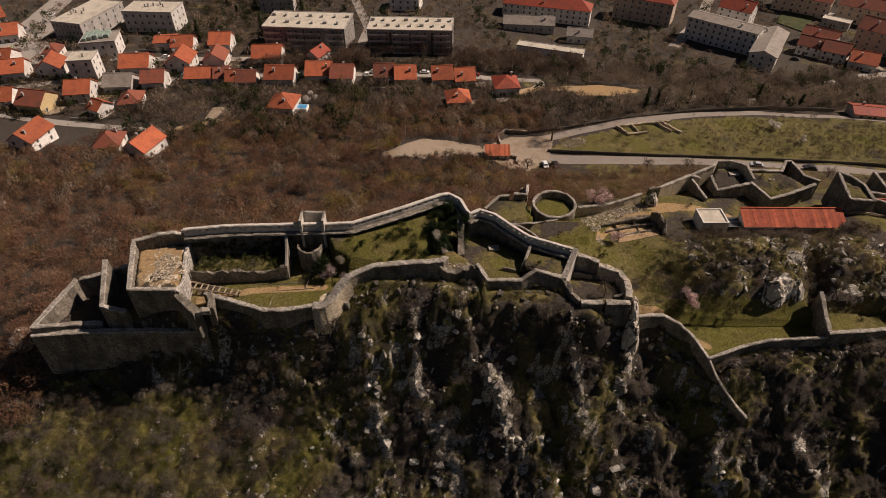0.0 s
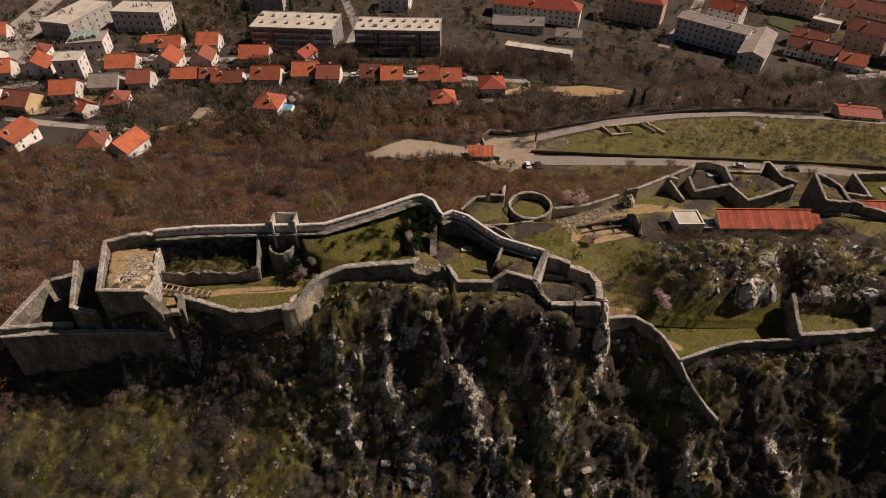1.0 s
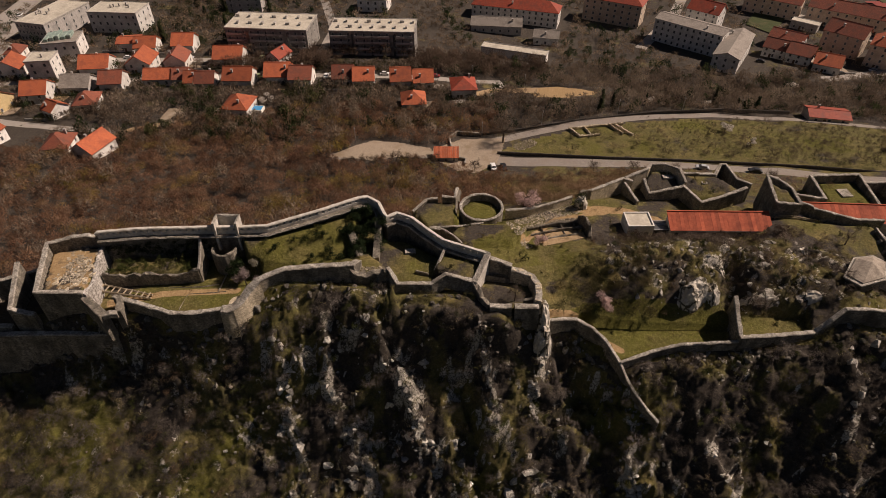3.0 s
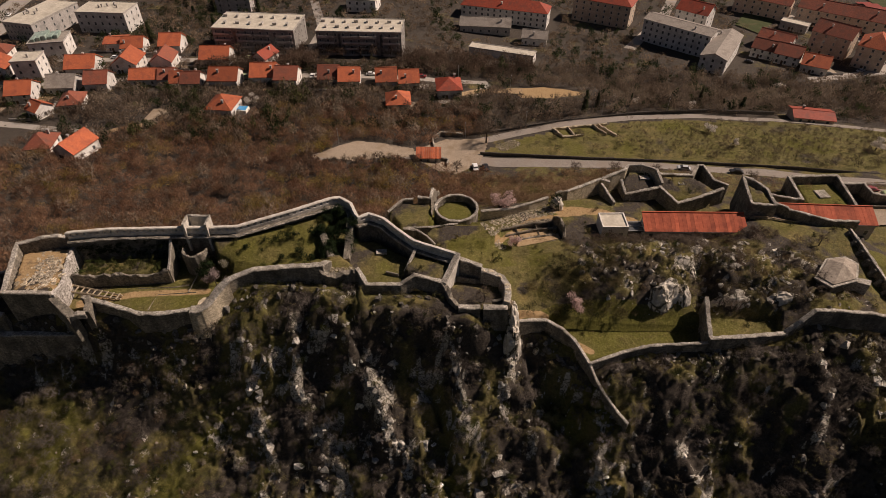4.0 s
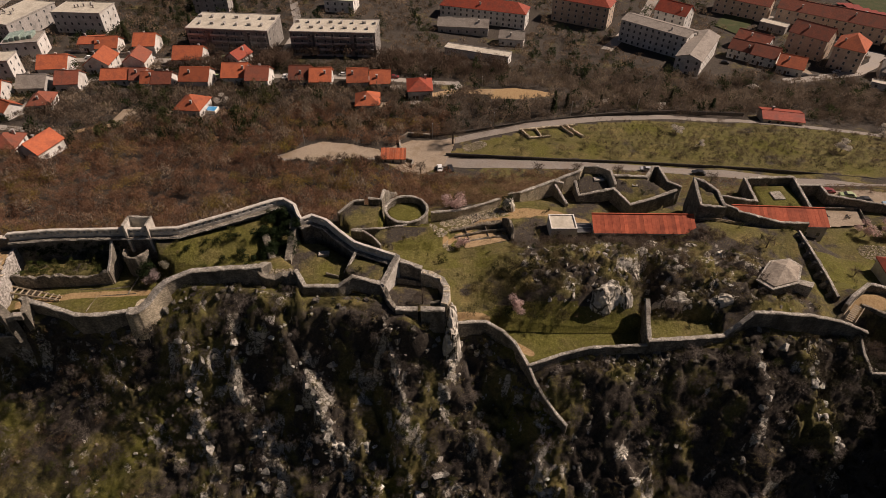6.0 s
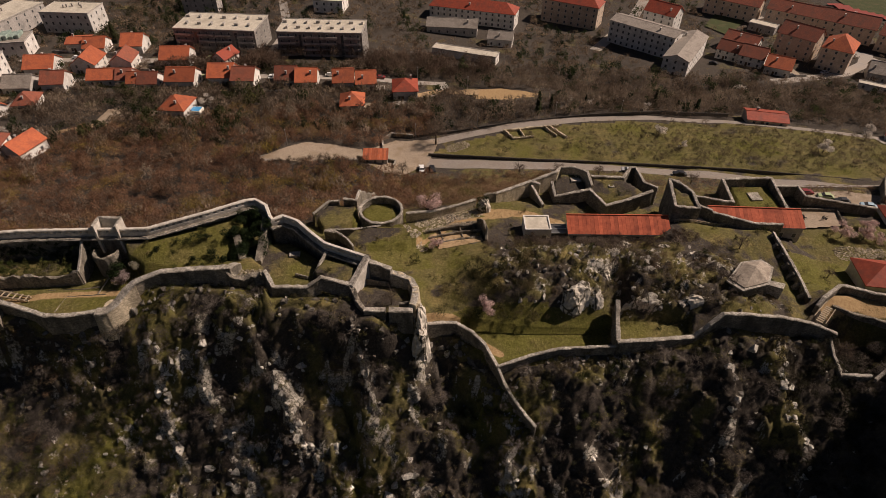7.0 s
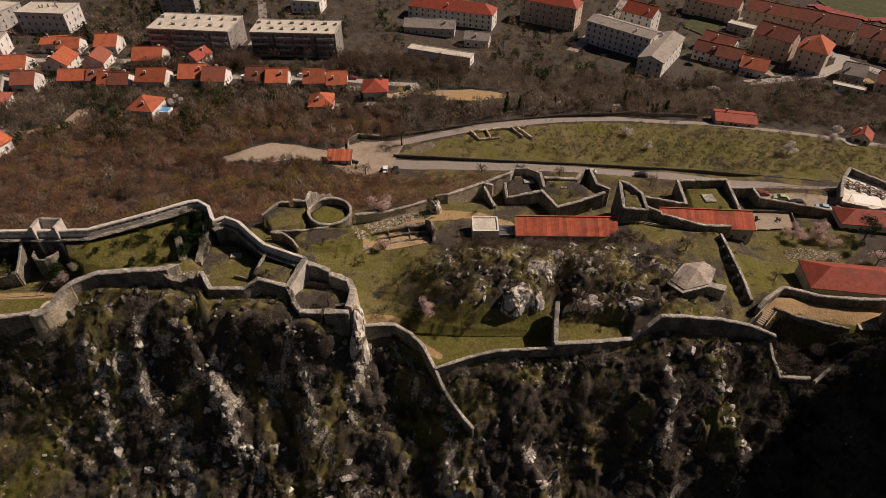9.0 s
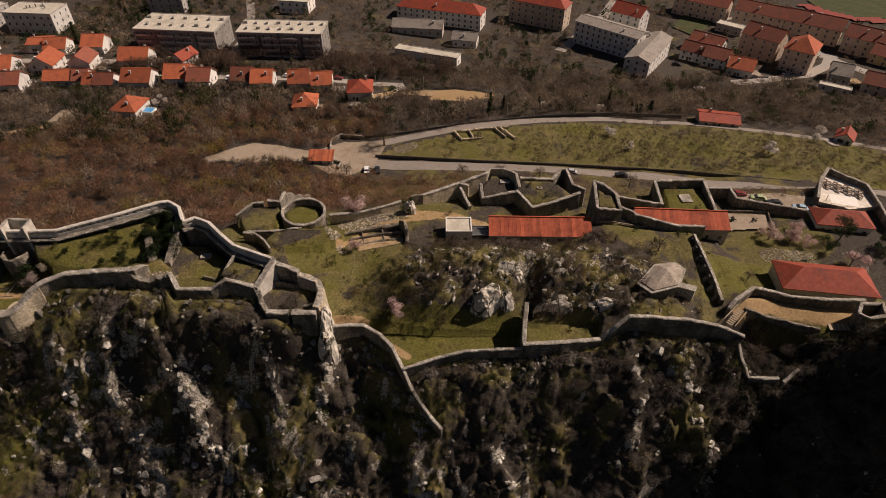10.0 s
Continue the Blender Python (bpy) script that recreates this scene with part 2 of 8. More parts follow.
def height(x, y, fine=True):
    x, y = np.broadcast_arrays(np.asarray(x, float), np.asarray(y, float))
    shape = x.shape
    x, y = x.ravel(), y.ravel()
    z = base_height(x, y)
    c, k = cliff_mask(x, y), knoll_mask(x, y)
    grassy = sstep(-22, -34, x + 0.8 * (y - 66) + 5 * pn(x / 9, y / 9, 4)) * (1 - sstep(67, 72, y + 3 * pn(x / 6, y / 6, 6)))
    rough = c * (1 - 0.75 * grassy) * (0.25 + 0.75 * sstep(5, 48, y))
    if fine:
        wx, wy = x + 2.5 * pn(x / 8, y / 8, 3), y + 3.0 * pn(x / 9, y / 9, 5)
        z = z + rough * (2.0 * ridged(wx / 15 + 0.02 * wy, wy / 30, 1, 2) - 2.0 + 0.6 * ridged(wx / 4.2, wy / 4.0, 9, 3) + 1.7 * blocks(wx / 5.2, wy / 4.4, 2)[0] + 1.3 * blocks(wx / 2.3, wy / 1.9, 4)[0] + 0.7 * blocks(wx / 1.2, wy / 1.0, 5)[0]
                         + ribs(x, y) * np.clip(0.8 + 0.9 * pn(x / 3.2, y / 4.0, 17), 0.2, 1.15)
                         - 5.5 * np.exp(-((x - 45.5 - 0.45 * (73 - y)) / 4.2) ** 2) * (1 - sstep(70, 76, y)) - 3.5 * np.exp(-((x - 20 - 0.3 * (73 - y)) / 3.8) ** 2) * (1 - sstep(70, 76, y)))
        z = z + c * grassy * 0.8 * fbm(x / 6, y / 6, 14)
        z = z + k * (0.9 * ridged(wx / 6, wy / 5, 21, 3) - 0.5 + 1.3 * blocks(wx / 3.4, wy / 2.0, 8)[0] + 0.8 * blocks(wx / 1.6, wy / 1.1, 7)[0])
        z = z - 5.0 * np.exp(-((x - 77.6 - 0.14 * (y - 84)) / 2.3) ** 2) * sstep(82.5, 85.5, y) * (1 - sstep(92, 100, y))
        z = z + (1 - c) * (1 - k) * 0.22 * fbm(x / 7, y / 7, 31, 3)
        for line, w in ((ROAD_LOW, 2.7), (ROAD_UP, 2.0)):
            d = near_line(line, x, y)
            t = 1 - sstep(w, w + 3.0, d)
            z = z * (1 - t) + (base_height(x, y) + 0.02) * t
    lot = inside(BARE_LOT, x, y) * sstep(0, 4.0, near_line(BARE_LOT + BARE_LOT[:1], x, y))
    z = z * (1 - lot) + 18.4 * lot
    for poly, level in TERRACES:
        m = inside(poly, x, y)
        if m.any():
            flat = level(x[m], y[m]) if callable(level) else level if isinstance(level, float) else np.interp(y[m], level[1::2], level[0::2])
            z[m] = flat + 0.12 * fbm(x[m] / 3, y[m] / 3, 8, 3)
    return z.reshape(shape)


def zat(x, y):
    return float(height(np.array([x]), np.array([y]))[0])


# ---- materials ----
def node(nt, kind, **put):
    n = nt.nodes.new(kind)
    for k, v in put.items():
        n.inputs[k].default_value = v
    return n


def surface(name, dark, light, size=1.0, rough=0.9, bump=0.3, stain=None, stain_size=8.0, metal=0.0, vary=0.0, spec=0.3):
    """Two tones by fine grain, a third in broad stains, fine relief; size in metres."""
    m = bpy.data.materials.new(name)
    m.use_nodes = True
    nt = m.node_tree
    b = nt.nodes["Principled BSDF"]
    b.inputs["Roughness"].default_value, b.inputs["Metallic"].default_value = rough, metal
    b.inputs["Specular IOR Level"].default_value = spec
    geo = nt.nodes.new("ShaderNodeNewGeometry")
    fine = node(nt, "ShaderNodeTexNoise", Scale=1.0 / size, Detail=8.0, Roughness=0.65)
    broad = node(nt, "ShaderNodeTexNoise", Scale=1.0 / stain_size, Detail=5.0, Roughness=0.6)
    for n in (fine, broad):
        nt.links.new(geo.outputs["Position"], n.inputs["Vector"])
    ramp = nt.nodes.new("ShaderNodeValToRGB")
    ramp.color_ramp.elements[0].position, ramp.color_ramp.elements[1].position = 0.35, 0.66
    ramp.color_ramp.elements[0].color, ramp.color_ramp.elements[1].color = (*dark, 1), (*light, 1)
    nt.links.new(fine.outputs["Fac"], ramp.inputs["Fac"])
    col = ramp.outputs["Color"]
    if stain:
        fac = nt.nodes.new("ShaderNodeMapRange")
        fac.inputs["From Min"].default_value, fac.inputs["From Max"].default_value = 0.48, 0.68
        nt.links.new(broad.outputs["Fac"], fac.inputs["Value"])
        mix = nt.nodes.new("ShaderNodeMix")
        mix.data_type = "RGBA"
        nt.links.new(fac.outputs["Result"], mix.inputs["Factor"])
        nt.links.new(col, mix.inputs["A"])
        mix.inputs["B"].default_value = (*stain, 1)
        col = mix.outputs["Result"]
    if vary:
        info = nt.nodes.new("ShaderNodeObjectInfo")
        hsv = nt.nodes.new("ShaderNodeHueSaturation")
        val = nt.nodes.new("ShaderNodeMapRange")
        val.inputs["To Min"].default_value, val.inputs["To Max"].default_value = 1 - vary, 1 + vary
        nt.links.new(info.outputs["Random"], val.inputs["Value"])
        nt.links.new(val.outputs["Result"], hsv.inputs["Value"])
        nt.links.new(col, hsv.inputs["Color"])
        col = hsv.outputs["Color"]
    nt.links.new(col, b.inputs["Base Color"])
    if bump:
        bp = node(nt, "ShaderNodeBump", Strength=bump, Distance=0.25 * size)
        nt.links.new(fine.outputs["Fac"], bp.inputs["Height"])
        nt.links.new(bp.outputs["Normal"], b.inputs["Normal"])
    return m


def tinted(name, rough=0.95, crown=False, grain=0.0):
    """For vegetation and loose stones: the tone stands in the mesh, plant by plant."""
    m = bpy.data.materials.new(name)
    m.use_nodes = True
    nt = m.node_tree
    b = nt.nodes["Principled BSDF"]
    b.inputs["Roughness"].default_value, b.inputs["Specular IOR Level"].default_value = rough, 0.1
    a = nt.nodes.new("ShaderNodeAttribute")
    a.attribute_name = "tint"
    geo = nt.nodes.new("ShaderNodeNewGeometry")
    hsv = nt.nodes.new("ShaderNodeHueSaturation")
    val = nt.nodes.new("ShaderNodeMapRange")
    val.inputs["To Min"].default_value, val.inputs["To Max"].default_value = 0.78, 1.22
    nt.links.new(geo.outputs["Random Per Island"], val.inputs["Value"])
    nt.links.new(val.outputs["Result"], hsv.inputs["Value"])
    nt.links.new(a.outputs["Color"], hsv.inputs["Color"])
    nt.links.new(hsv.outputs["Color"], b.inputs["Base Color"])
    if grain:
        spots = node(nt, "ShaderNodeTexNoise", Scale=2.2, Detail=8.0, Roughness=0.75)
        nt.links.new(geo.outputs["Position"], spots.inputs["Vector"])
        tone = nt.nodes.new("ShaderNodeMapRange")
        for key, v in (("From Min", 0.36), ("From Max", 0.62), ("To Min", 1 - grain), ("To Max", 1.15)):
            tone.inputs[key].default_value = v
        nt.links.new(spots.outputs["Fac"], tone.inputs["Value"])
        weather = nt.nodes.new("ShaderNodeHueSaturation")
        nt.links.new(tone.outputs["Result"], weather.inputs["Value"])
        nt.links.new(hsv.outputs["Color"], weather.inputs["Color"])
        nt.links.new(weather.outputs["Color"], b.inputs["Base Color"])
        bp = node(nt, "ShaderNodeBump", Strength=0.9, Distance=0.4)
        nt.links.new(spots.outputs["Fac"], bp.inputs["Height"])
        nt.links.new(bp.outputs["Normal"], b.inputs["Normal"])
    if crown:
        thin = nt.nodes.new("ShaderNodeBsdfTranslucent")
        nt.links.new(hsv.outputs["Color"], thin.inputs["Color"])
        both = nt.nodes.new("ShaderNodeMixShader")
        both.inputs["Fac"].default_value = 0.4
        nt.links.new(b.outputs["BSDF"], both.inputs[1])
        nt.links.new(thin.outputs["BSDF"], both.inputs[2])
        nt.links.new(both.outputs["Shader"], nt.nodes["Material Output"].inputs["Surface"])
    return m


def masonry(name, dark, light, stone=0.26, stain=(0.13, 0.115, 0.09), streak=(0.075, 0.068, 0.055), streaky=0.8):
    """Coursed rubble stone: every stone its own tone, mortar joints sunk between."""
    m = surface(name, dark, light, 0.5, 0.93, 0.0, stain, 4.0)
    nt = m.node_tree
    b = nt.nodes["Principled BSDF"]
    base = b.inputs["Base Color"].links[0].from_socket
    geo = nt.nodes.new("ShaderNodeNewGeometry")
    runs = nt.nodes.new("ShaderNodeVectorMath")
    runs.operation = "MULTIPLY"
    runs.inputs[1].default_value = (0.55, 0.55, 0.16)
    nt.links.new(geo.outputs["Position"], runs.inputs[0])
    wet = node(nt, "ShaderNodeTexNoise", Scale=1.0, Detail=6.0, Roughness=0.7)
    nt.links.new(runs.outputs["Vector"], wet.inputs["Vector"])
    much = nt.nodes.new("ShaderNodeMapRange")
    for key, v in (("From Min", 0.42), ("From Max", 0.66), ("To Max", streaky)):
        much.inputs[key].default_value = v
    nt.links.new(wet.outputs["Fac"], much.inputs["Value"])
    lichen = nt.nodes.new("ShaderNodeMix")
    lichen.data_type = "RGBA"
    lichen.inputs["B"].default_value = (*streak, 1)
    nt.links.new(much.outputs["Result"], lichen.inputs["Factor"])
    nt.links.new(base, lichen.inputs["A"])
    base = lichen.outputs["Result"]
    scale = nt.nodes.new("ShaderNodeVectorMath")
    scale.operation = "MULTIPLY"
    scale.inputs[1].default_value = (1.0, 1.0, 1.7)
    nt.links.new(geo.outputs["Position"], scale.inputs[0])
    cells = node(nt, "ShaderNodeTexVoronoi", Scale=1.0 / stone)
    edges = node(nt, "ShaderNodeTexVoronoi", Scale=1.0 / stone)
    edges.feature = "DISTANCE_TO_EDGE"
    for n in (cells, edges):
        nt.links.new(scale.outputs["Vector"], n.inputs["Vector"])
    tone = nt.nodes.new("ShaderNodeSeparateColor")
    nt.links.new(cells.outputs["Color"], tone.inputs["Color"])
    val = nt.nodes.new("ShaderNodeMapRange")
    val.inputs["To Min"].default_value, val.inputs["To Max"].default_value = 0.68, 1.28
    nt.links.new(tone.outputs["Red"], val.inputs["Value"])
    hsv = nt.nodes.new("ShaderNodeHueSaturation")
    nt.links.new(val.outputs["Result"], hsv.inputs["Value"])
    nt.links.new(base, hsv.inputs["Color"])
    nt.links.new(hsv.outputs["Color"], b.inputs["Base Color"])
    joint = nt.nodes.new("ShaderNodeMapRange")
    joint.inputs["From Max"].default_value = 0.16
    nt.links.new(edges.outputs["Distance"], joint.inputs["Value"])
    bp = node(nt, "ShaderNodeBump", Strength=0.7, Distance=0.07)
    nt.links.new(joint.outputs["Result"], bp.inputs["Height"])
    nt.links.new(bp.outputs["Normal"], b.inputs["Normal"])
    return m


M = {
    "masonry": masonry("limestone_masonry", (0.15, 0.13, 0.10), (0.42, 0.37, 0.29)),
    # tan stands in for sun on ramparts and ridge; true tone on orchard ruins
    "masonry_tan_lit": masonry("tan_sunlit_masonry", (0.40, 0.335, 0.23), (0.72, 0.61, 0.44), 0.28, (0.44, 0.365, 0.25), (0.26, 0.22, 0.16), 0.4),
    "coping": masonry("pale_coping", (0.24, 0.22, 0.18), (0.64, 0.585, 0.50), 0.24, (0.26, 0.23, 0.185), (0.15, 0.135, 0.11), 0.55),
    "rubble": surface("rubble", (0.14, 0.12, 0.10), (0.60, 0.56, 0.50), 0.5, 0.95, 0.8),
    # near-black colour for the shade inside recesses
    "recess_shade": surface("dark_recess", (0.015, 0.014, 0.012), (0.03, 0.028, 0.025), 0.5, 0.95, 0.1),
    "tile": surface("clay_tile", (0.29, 0.072, 0.032), (0.47, 0.135, 0.058), 0.35, 0.85, 0.5, (0.26, 0.075, 0.04), 2.5, vary=0.28),
    "tile_dark": surface("old_clay_tile", (0.16, 0.05, 0.03), (0.30, 0.095, 0.055), 0.4, 0.85, 0.5, (0.15, 0.065, 0.045), 2.5, vary=0.25),
    "tile_red": surface("painted_red_roof", (0.235, 0.040, 0.019), (0.35, 0.070, 0.034), 1.0, 0.7, 0.1, (0.20, 0.05, 0.03), 3.0),
    "sheet_red": surface("red_sheet_metal", (0.31, 0.068, 0.031), (0.42, 0.103, 0.049), 0.8, 0.85, 0.2, (0.26, 0.055, 0.026), 2.5, vary=0.3),
    "plaster": surface("white_plaster", (0.62, 0.59, 0.54), (0.80, 0.77, 0.71), 0.8, 0.9, 0.1, (0.52, 0.48, 0.42), 4.0, vary=0.18),
    "limewash": surface("limewashed_stone", (0.44, 0.41, 0.35), (0.66, 0.61, 0.53), 0.7, 0.92, 0.3, (0.40, 0.36, 0.30), 2.5),
    "plaster_yellow": surface("ochre_plaster", (0.50, 0.38, 0.19), (0.64, 0.50, 0.27), 0.8, 0.9, 0.1, (0.5, 0.4, 0.25), 4.0),
    "plaster_peach": surface("peach_plaster", (0.50, 0.39, 0.29), (0.64, 0.52, 0.40), 0.8, 0.9, 0.1, (0.44, 0.34, 0.25), 4.0, vary=0.15),
    "plaster_grey": surface("grey_plaster", (0.34, 0.315, 0.285), (0.50, 0.465, 0.425), 0.8, 0.9, 0.1, (0.26, 0.25, 0.23), 4.0, vary=0.1),
    "flatroof": surface("roofing_felt", (0.42, 0.38, 0.30), (0.60, 0.55, 0.45), 0.9, 0.9, 0.1, (0.38, 0.34, 0.27), 5.0),
    "slate": surface("grey_slab_roof", (0.22, 0.19, 0.16), (0.36, 0.32, 0.27), 0.5, 0.85, 0.3, (0.2, 0.17, 0.14), 3.0),
    "glass": surface("window_glass", (0.06, 0.062, 0.065), (0.10, 0.10, 0.10), 3.0, 0.08, 0.0, spec=0.6),
    "frame": surface("window_frame", (0.42, 0.40, 0.36), (0.55, 0.53, 0.48), 1.0, 0.6, 0.0),
    "door": surface("brown_door", (0.08, 0.045, 0.025), (0.14, 0.08, 0.045), 0.4, 0.6, 0.1),
    "asphalt": surface("road_surface", (0.20, 0.175, 0.15), (0.30, 0.265, 0.225), 0.5, 0.95, 0.2, (0.24, 0.20, 0.16), 6.0),
    "street": surface("street_asphalt", (0.26, 0.235, 0.205), (0.38, 0.345, 0.30), 0.5, 0.95, 0.2, (0.33, 0.29, 0.24), 8.0),
    "gravel": surface("pale_gravel", (0.22, 0.175, 0.125), (0.38, 0.305, 0.225), 0.35, 0.95, 0.5, (0.23, 0.175, 0.115), 4.0),
    "earth": surface("bare_earth", (0.27, 0.185, 0.10), (0.44, 0.315, 0.18), 0.7, 0.95, 0.4, (0.34, 0.24, 0.13), 4.0),
    "timber": surface("weathered_timber", (0.30, 0.24, 0.16), (0.46, 0.38, 0.27), 0.3, 0.85, 0.3),
    "metal": surface("grey_metal", (0.25, 0.25, 0.25), (0.4, 0.4, 0.4), 0.5, 0.45, 0.0, metal=0.7),
    "dark_metal": surface("dark_iron", (0.03, 0.03, 0.03), (0.06, 0.055, 0.05), 0.5, 0.5, 0.1),
    "lawn": surface("lawn", (0.03, 0.042, 0.012), (0.06, 0.07, 0.02), 0.5, 0.95, 0.5, (0.075, 0.07, 0.028), 5.0),
    "track": surface("running_track", (0.20, 0.04, 0.03), (0.28, 0.06, 0.045), 0.8, 0.9, 0.1),
    "pool": surface("pool_blue", (0.05, 0.25, 0.5), (0.08, 0.33, 0.6), 1.0, 0.2, 0.0),
    "cloth": surface("pale_canvas", (0.74, 0.70, 0.61), (0.86, 0.82, 0.73), 0.8, 0.9, 0.05),
    "plant": tinted("plants", crown=True),
    "stone": tinted("loose_stones", 0.9, grain=0.6),
}


def land_material():
    """Rock, grass and leaf litter, mixed by the ground's own cover."""
    m = bpy.data.materials.new("ground_cover")
    m.use_nodes = True
    nt = m.node_tree
    lk = nt.links.new
    b = nt.nodes["Principled BSDF"]
    b.inputs["Roughness"].default_value, b.inputs["Specular IOR Level"].default_value = 0.95, 0.15
    geo = nt.nodes.new("ShaderNodeNewGeometry")
    cover = nt.nodes.new("ShaderNodeAttribute")
    cover.attribute_name = "cover"
    sep = nt.nodes.new("ShaderNodeSeparateColor")
    lk(cover.outputs["Color"], sep.inputs["Color"])

    def noise_at(scale, detail=8.0, rough=0.65):
        n = node(nt, "ShaderNodeTexNoise", Scale=scale, Detail=detail, Roughness=rough)
        lk(geo.outputs["Position"], n.inputs["Vector"])
        return n.outputs["Fac"]

    def ramp(fac, *stops):
        r = nt.nodes.new("ShaderNodeValToRGB")
        e = r.color_ramp.elements
        while len(e) < len(stops):
            e.new(0.5)
        for el, (p, c) in zip(e, stops):
            el.position, el.color = p, (*c, 1)
        lk(fac, r.inputs["Fac"])
        return r.outputs["Color"]

    def mixed(fac, a, c):
        x = nt.nodes.new("ShaderNodeMix")
        x.data_type = "RGBA"
        lk(fac, x.inputs["Factor"]), lk(a, x.inputs["A"]), lk(c, x.inputs["B"])
        return x.outputs["Result"]

    def sharpen(mask, grain, soft):
        """A mask whose edge frays along the grain."""
        add = nt.nodes.new("ShaderNodeMath")
        add.operation = "ADD"
        lk(mask, add.inputs[0]), lk(grain, add.inputs[1])
        r = nt.nodes.new("ShaderNodeMapRange")
        r.inputs["From Min"].default_value, r.inputs["From Max"].default_value = 1.0 - soft, 1.0 + soft
        lk(add.outputs[0], r.inputs["Value"])
        return r.outputs["Result"]
    g1, g2, g3 = noise_at(1.9, 10.0, 0.75), noise_at(0.35, 8.0, 0.7), noise_at(0.09, 4)
    litter = ramp(g1, (0.3, (0.030, 0.026, 0.021)), (0.5, (0.060, 0.050, 0.040)), (0.72, (0.115, 0.097, 0.077)))
    lush = nt.nodes.new("ShaderNodeMapRange")
    lush.inputs["From Min"].default_value, lush.inputs["From Max"].default_value = 0.8, 1.2
    lush.inputs["To Min"].default_value, lush.inputs["To Max"].default_value = 1.0, 0.0
    lk(sep.outputs["Green"], lush.inputs["Value"])
    dry = nt.nodes.new("ShaderNodeMath")
    dry.operation = "MULTIPLY"
    lk(g2, dry.inputs[0]), lk(lush.outputs["Result"], dry.inputs[1])
    grass = mixed(dry.outputs[0], ramp(g1, (0.3, (0.06, 0.056, 0.012)), (0.52, (0.115, 0.109, 0.024)), (0.72, (0.215, 0.18, 0.058))),
                  ramp(g1, (0.3, (0.065, 0.055, 0.026)), (0.52, (0.13, 0.106, 0.052)), (0.72, (0.24, 0.195, 0.11))))
    straw = nt.nodes.new("ShaderNodeMath")
    straw.operation = "MULTIPLY"
    lk(ramp(noise_at(0.16, 6.0, 0.7), (0.5, (0, 0, 0)), (0.64, (0.75, 0.75, 0.75))), straw.inputs[0]), lk(lush.outputs["Result"], straw.inputs[1])
    grass = mixed(straw.outputs[0], grass, ramp(g1, (0.3, (0.11, 0.08, 0.03)), (0.52, (0.20, 0.155, 0.06)), (0.72, (0.31, 0.25, 0.12))))
    rock = mixed(g3, ramp(g1, (0.32, (0.10, 0.09, 0.07)), (0.47, (0.38, 0.35, 0.295)), (0.62, (0.74, 0.69, 0.595))),
                 ramp(g2, (0.35, (0.14, 0.125, 0.10)), (0.52, (0.42, 0.38, 0.31)), (0.67, (0.72, 0.655, 0.54))))
    warp = nt.nodes.new("ShaderNodeVectorMath")
    warp.operation = "MULTIPLY_ADD"
    lump = node(nt, "ShaderNodeTexNoise", Scale=0.9, Detail=4.0)
    lk(geo.outputs["Position"], lump.inputs["Vector"]), lk(lump.outputs["Color"], warp.inputs[0]), lk(geo.outputs["Position"], warp.inputs[2])
    warp.inputs[1].default_value = (2.4, 2.4, 2.4)
    # crack lines hold crevice shade and moss as dark colour
    for size, black in ((0.75, 0.06),):
        crack = node(nt, "ShaderNodeTexVoronoi", Scale=size)
        crack.feature = "DISTANCE_TO_EDGE"
        lk(warp.outputs["Vector"], crack.inputs["Vector"])
        rock = mixed(ramp(crack.outputs["Distance"], (0.02, (1, 1, 1)), (black, (0, 0, 0))), rock, ramp(g2, (0.3, (0.03, 0.028, 0.018)), (0.7, (0.075, 0.07, 0.035))))
    earth = ramp(g1, (0.3, (0.25, 0.16, 0.075)), (0.7, (0.45, 0.315, 0.165)))
    col = mixed(sharpen(sep.outputs["Green"], g2, 0.12), litter, grass)
    col = mixed(sharpen(sep.outputs["Blue"], g2, 0.1), col, earth)
    col = mixed(sharpen(sep.outputs["Red"], g1, 0.1), col, rock)
    lk(col, b.inputs["Base Color"])
    bp = node(nt, "ShaderNodeBump", Strength=0.8, Distance=0.4)
    lk(g1, bp.inputs["Height"])
    lk(bp.outputs["Normal"], b.inputs["Normal"])
    return m


# ---- building helpers ----
def fast_mesh(name, verts, faces, tint=None, tint_name="tint", flat=False):
    """A mesh from arrays: verts n x 3, faces n x 3 or n x 4."""
    me = bpy.data.meshes.new(name)
    verts, faces = np.asarray(verts, np.float32), np.asarray(faces, np.int32)
    n, k = faces.shape
    me.vertices.add(len(verts))
    me.vertices.foreach_set("co", verts.ravel())
    me.loops.add(n * k)
    me.loops.foreach_set("vertex_index", faces.ravel())
    me.polygons.add(n)
    me.polygons.foreach_set("loop_start", np.arange(0, n * k, k, dtype=np.int32))
    me.update(calc_edges=True)
    if flat:
        me.attributes.new("sharp_face", "BOOLEAN", "FACE").data.foreach_set("value", np.ones(n, bool))
    if tint is not None:
        a = me.attributes.new(tint_name, "FLOAT_COLOR", "POINT")
        a.data.foreach_set("color", np.c_[tint, np.ones(len(tint))].astype(np.float32).ravel())
    return me


def part(name, bm, material, parent=None, label=""):
    """Links a bmesh as one mesh object under its thing."""
    me = bpy.data.meshes.new(name)
    bmesh.ops.recalc_face_normals(bm, faces=bm.faces)
    bm.to_mesh(me)
    bm.free()
    me.materials.append(M[material] if isinstance(material, str) else material)
    ob = new(name, me)
    ob.parent = parent
    if label:
        tagged(ob, label)
    return ob


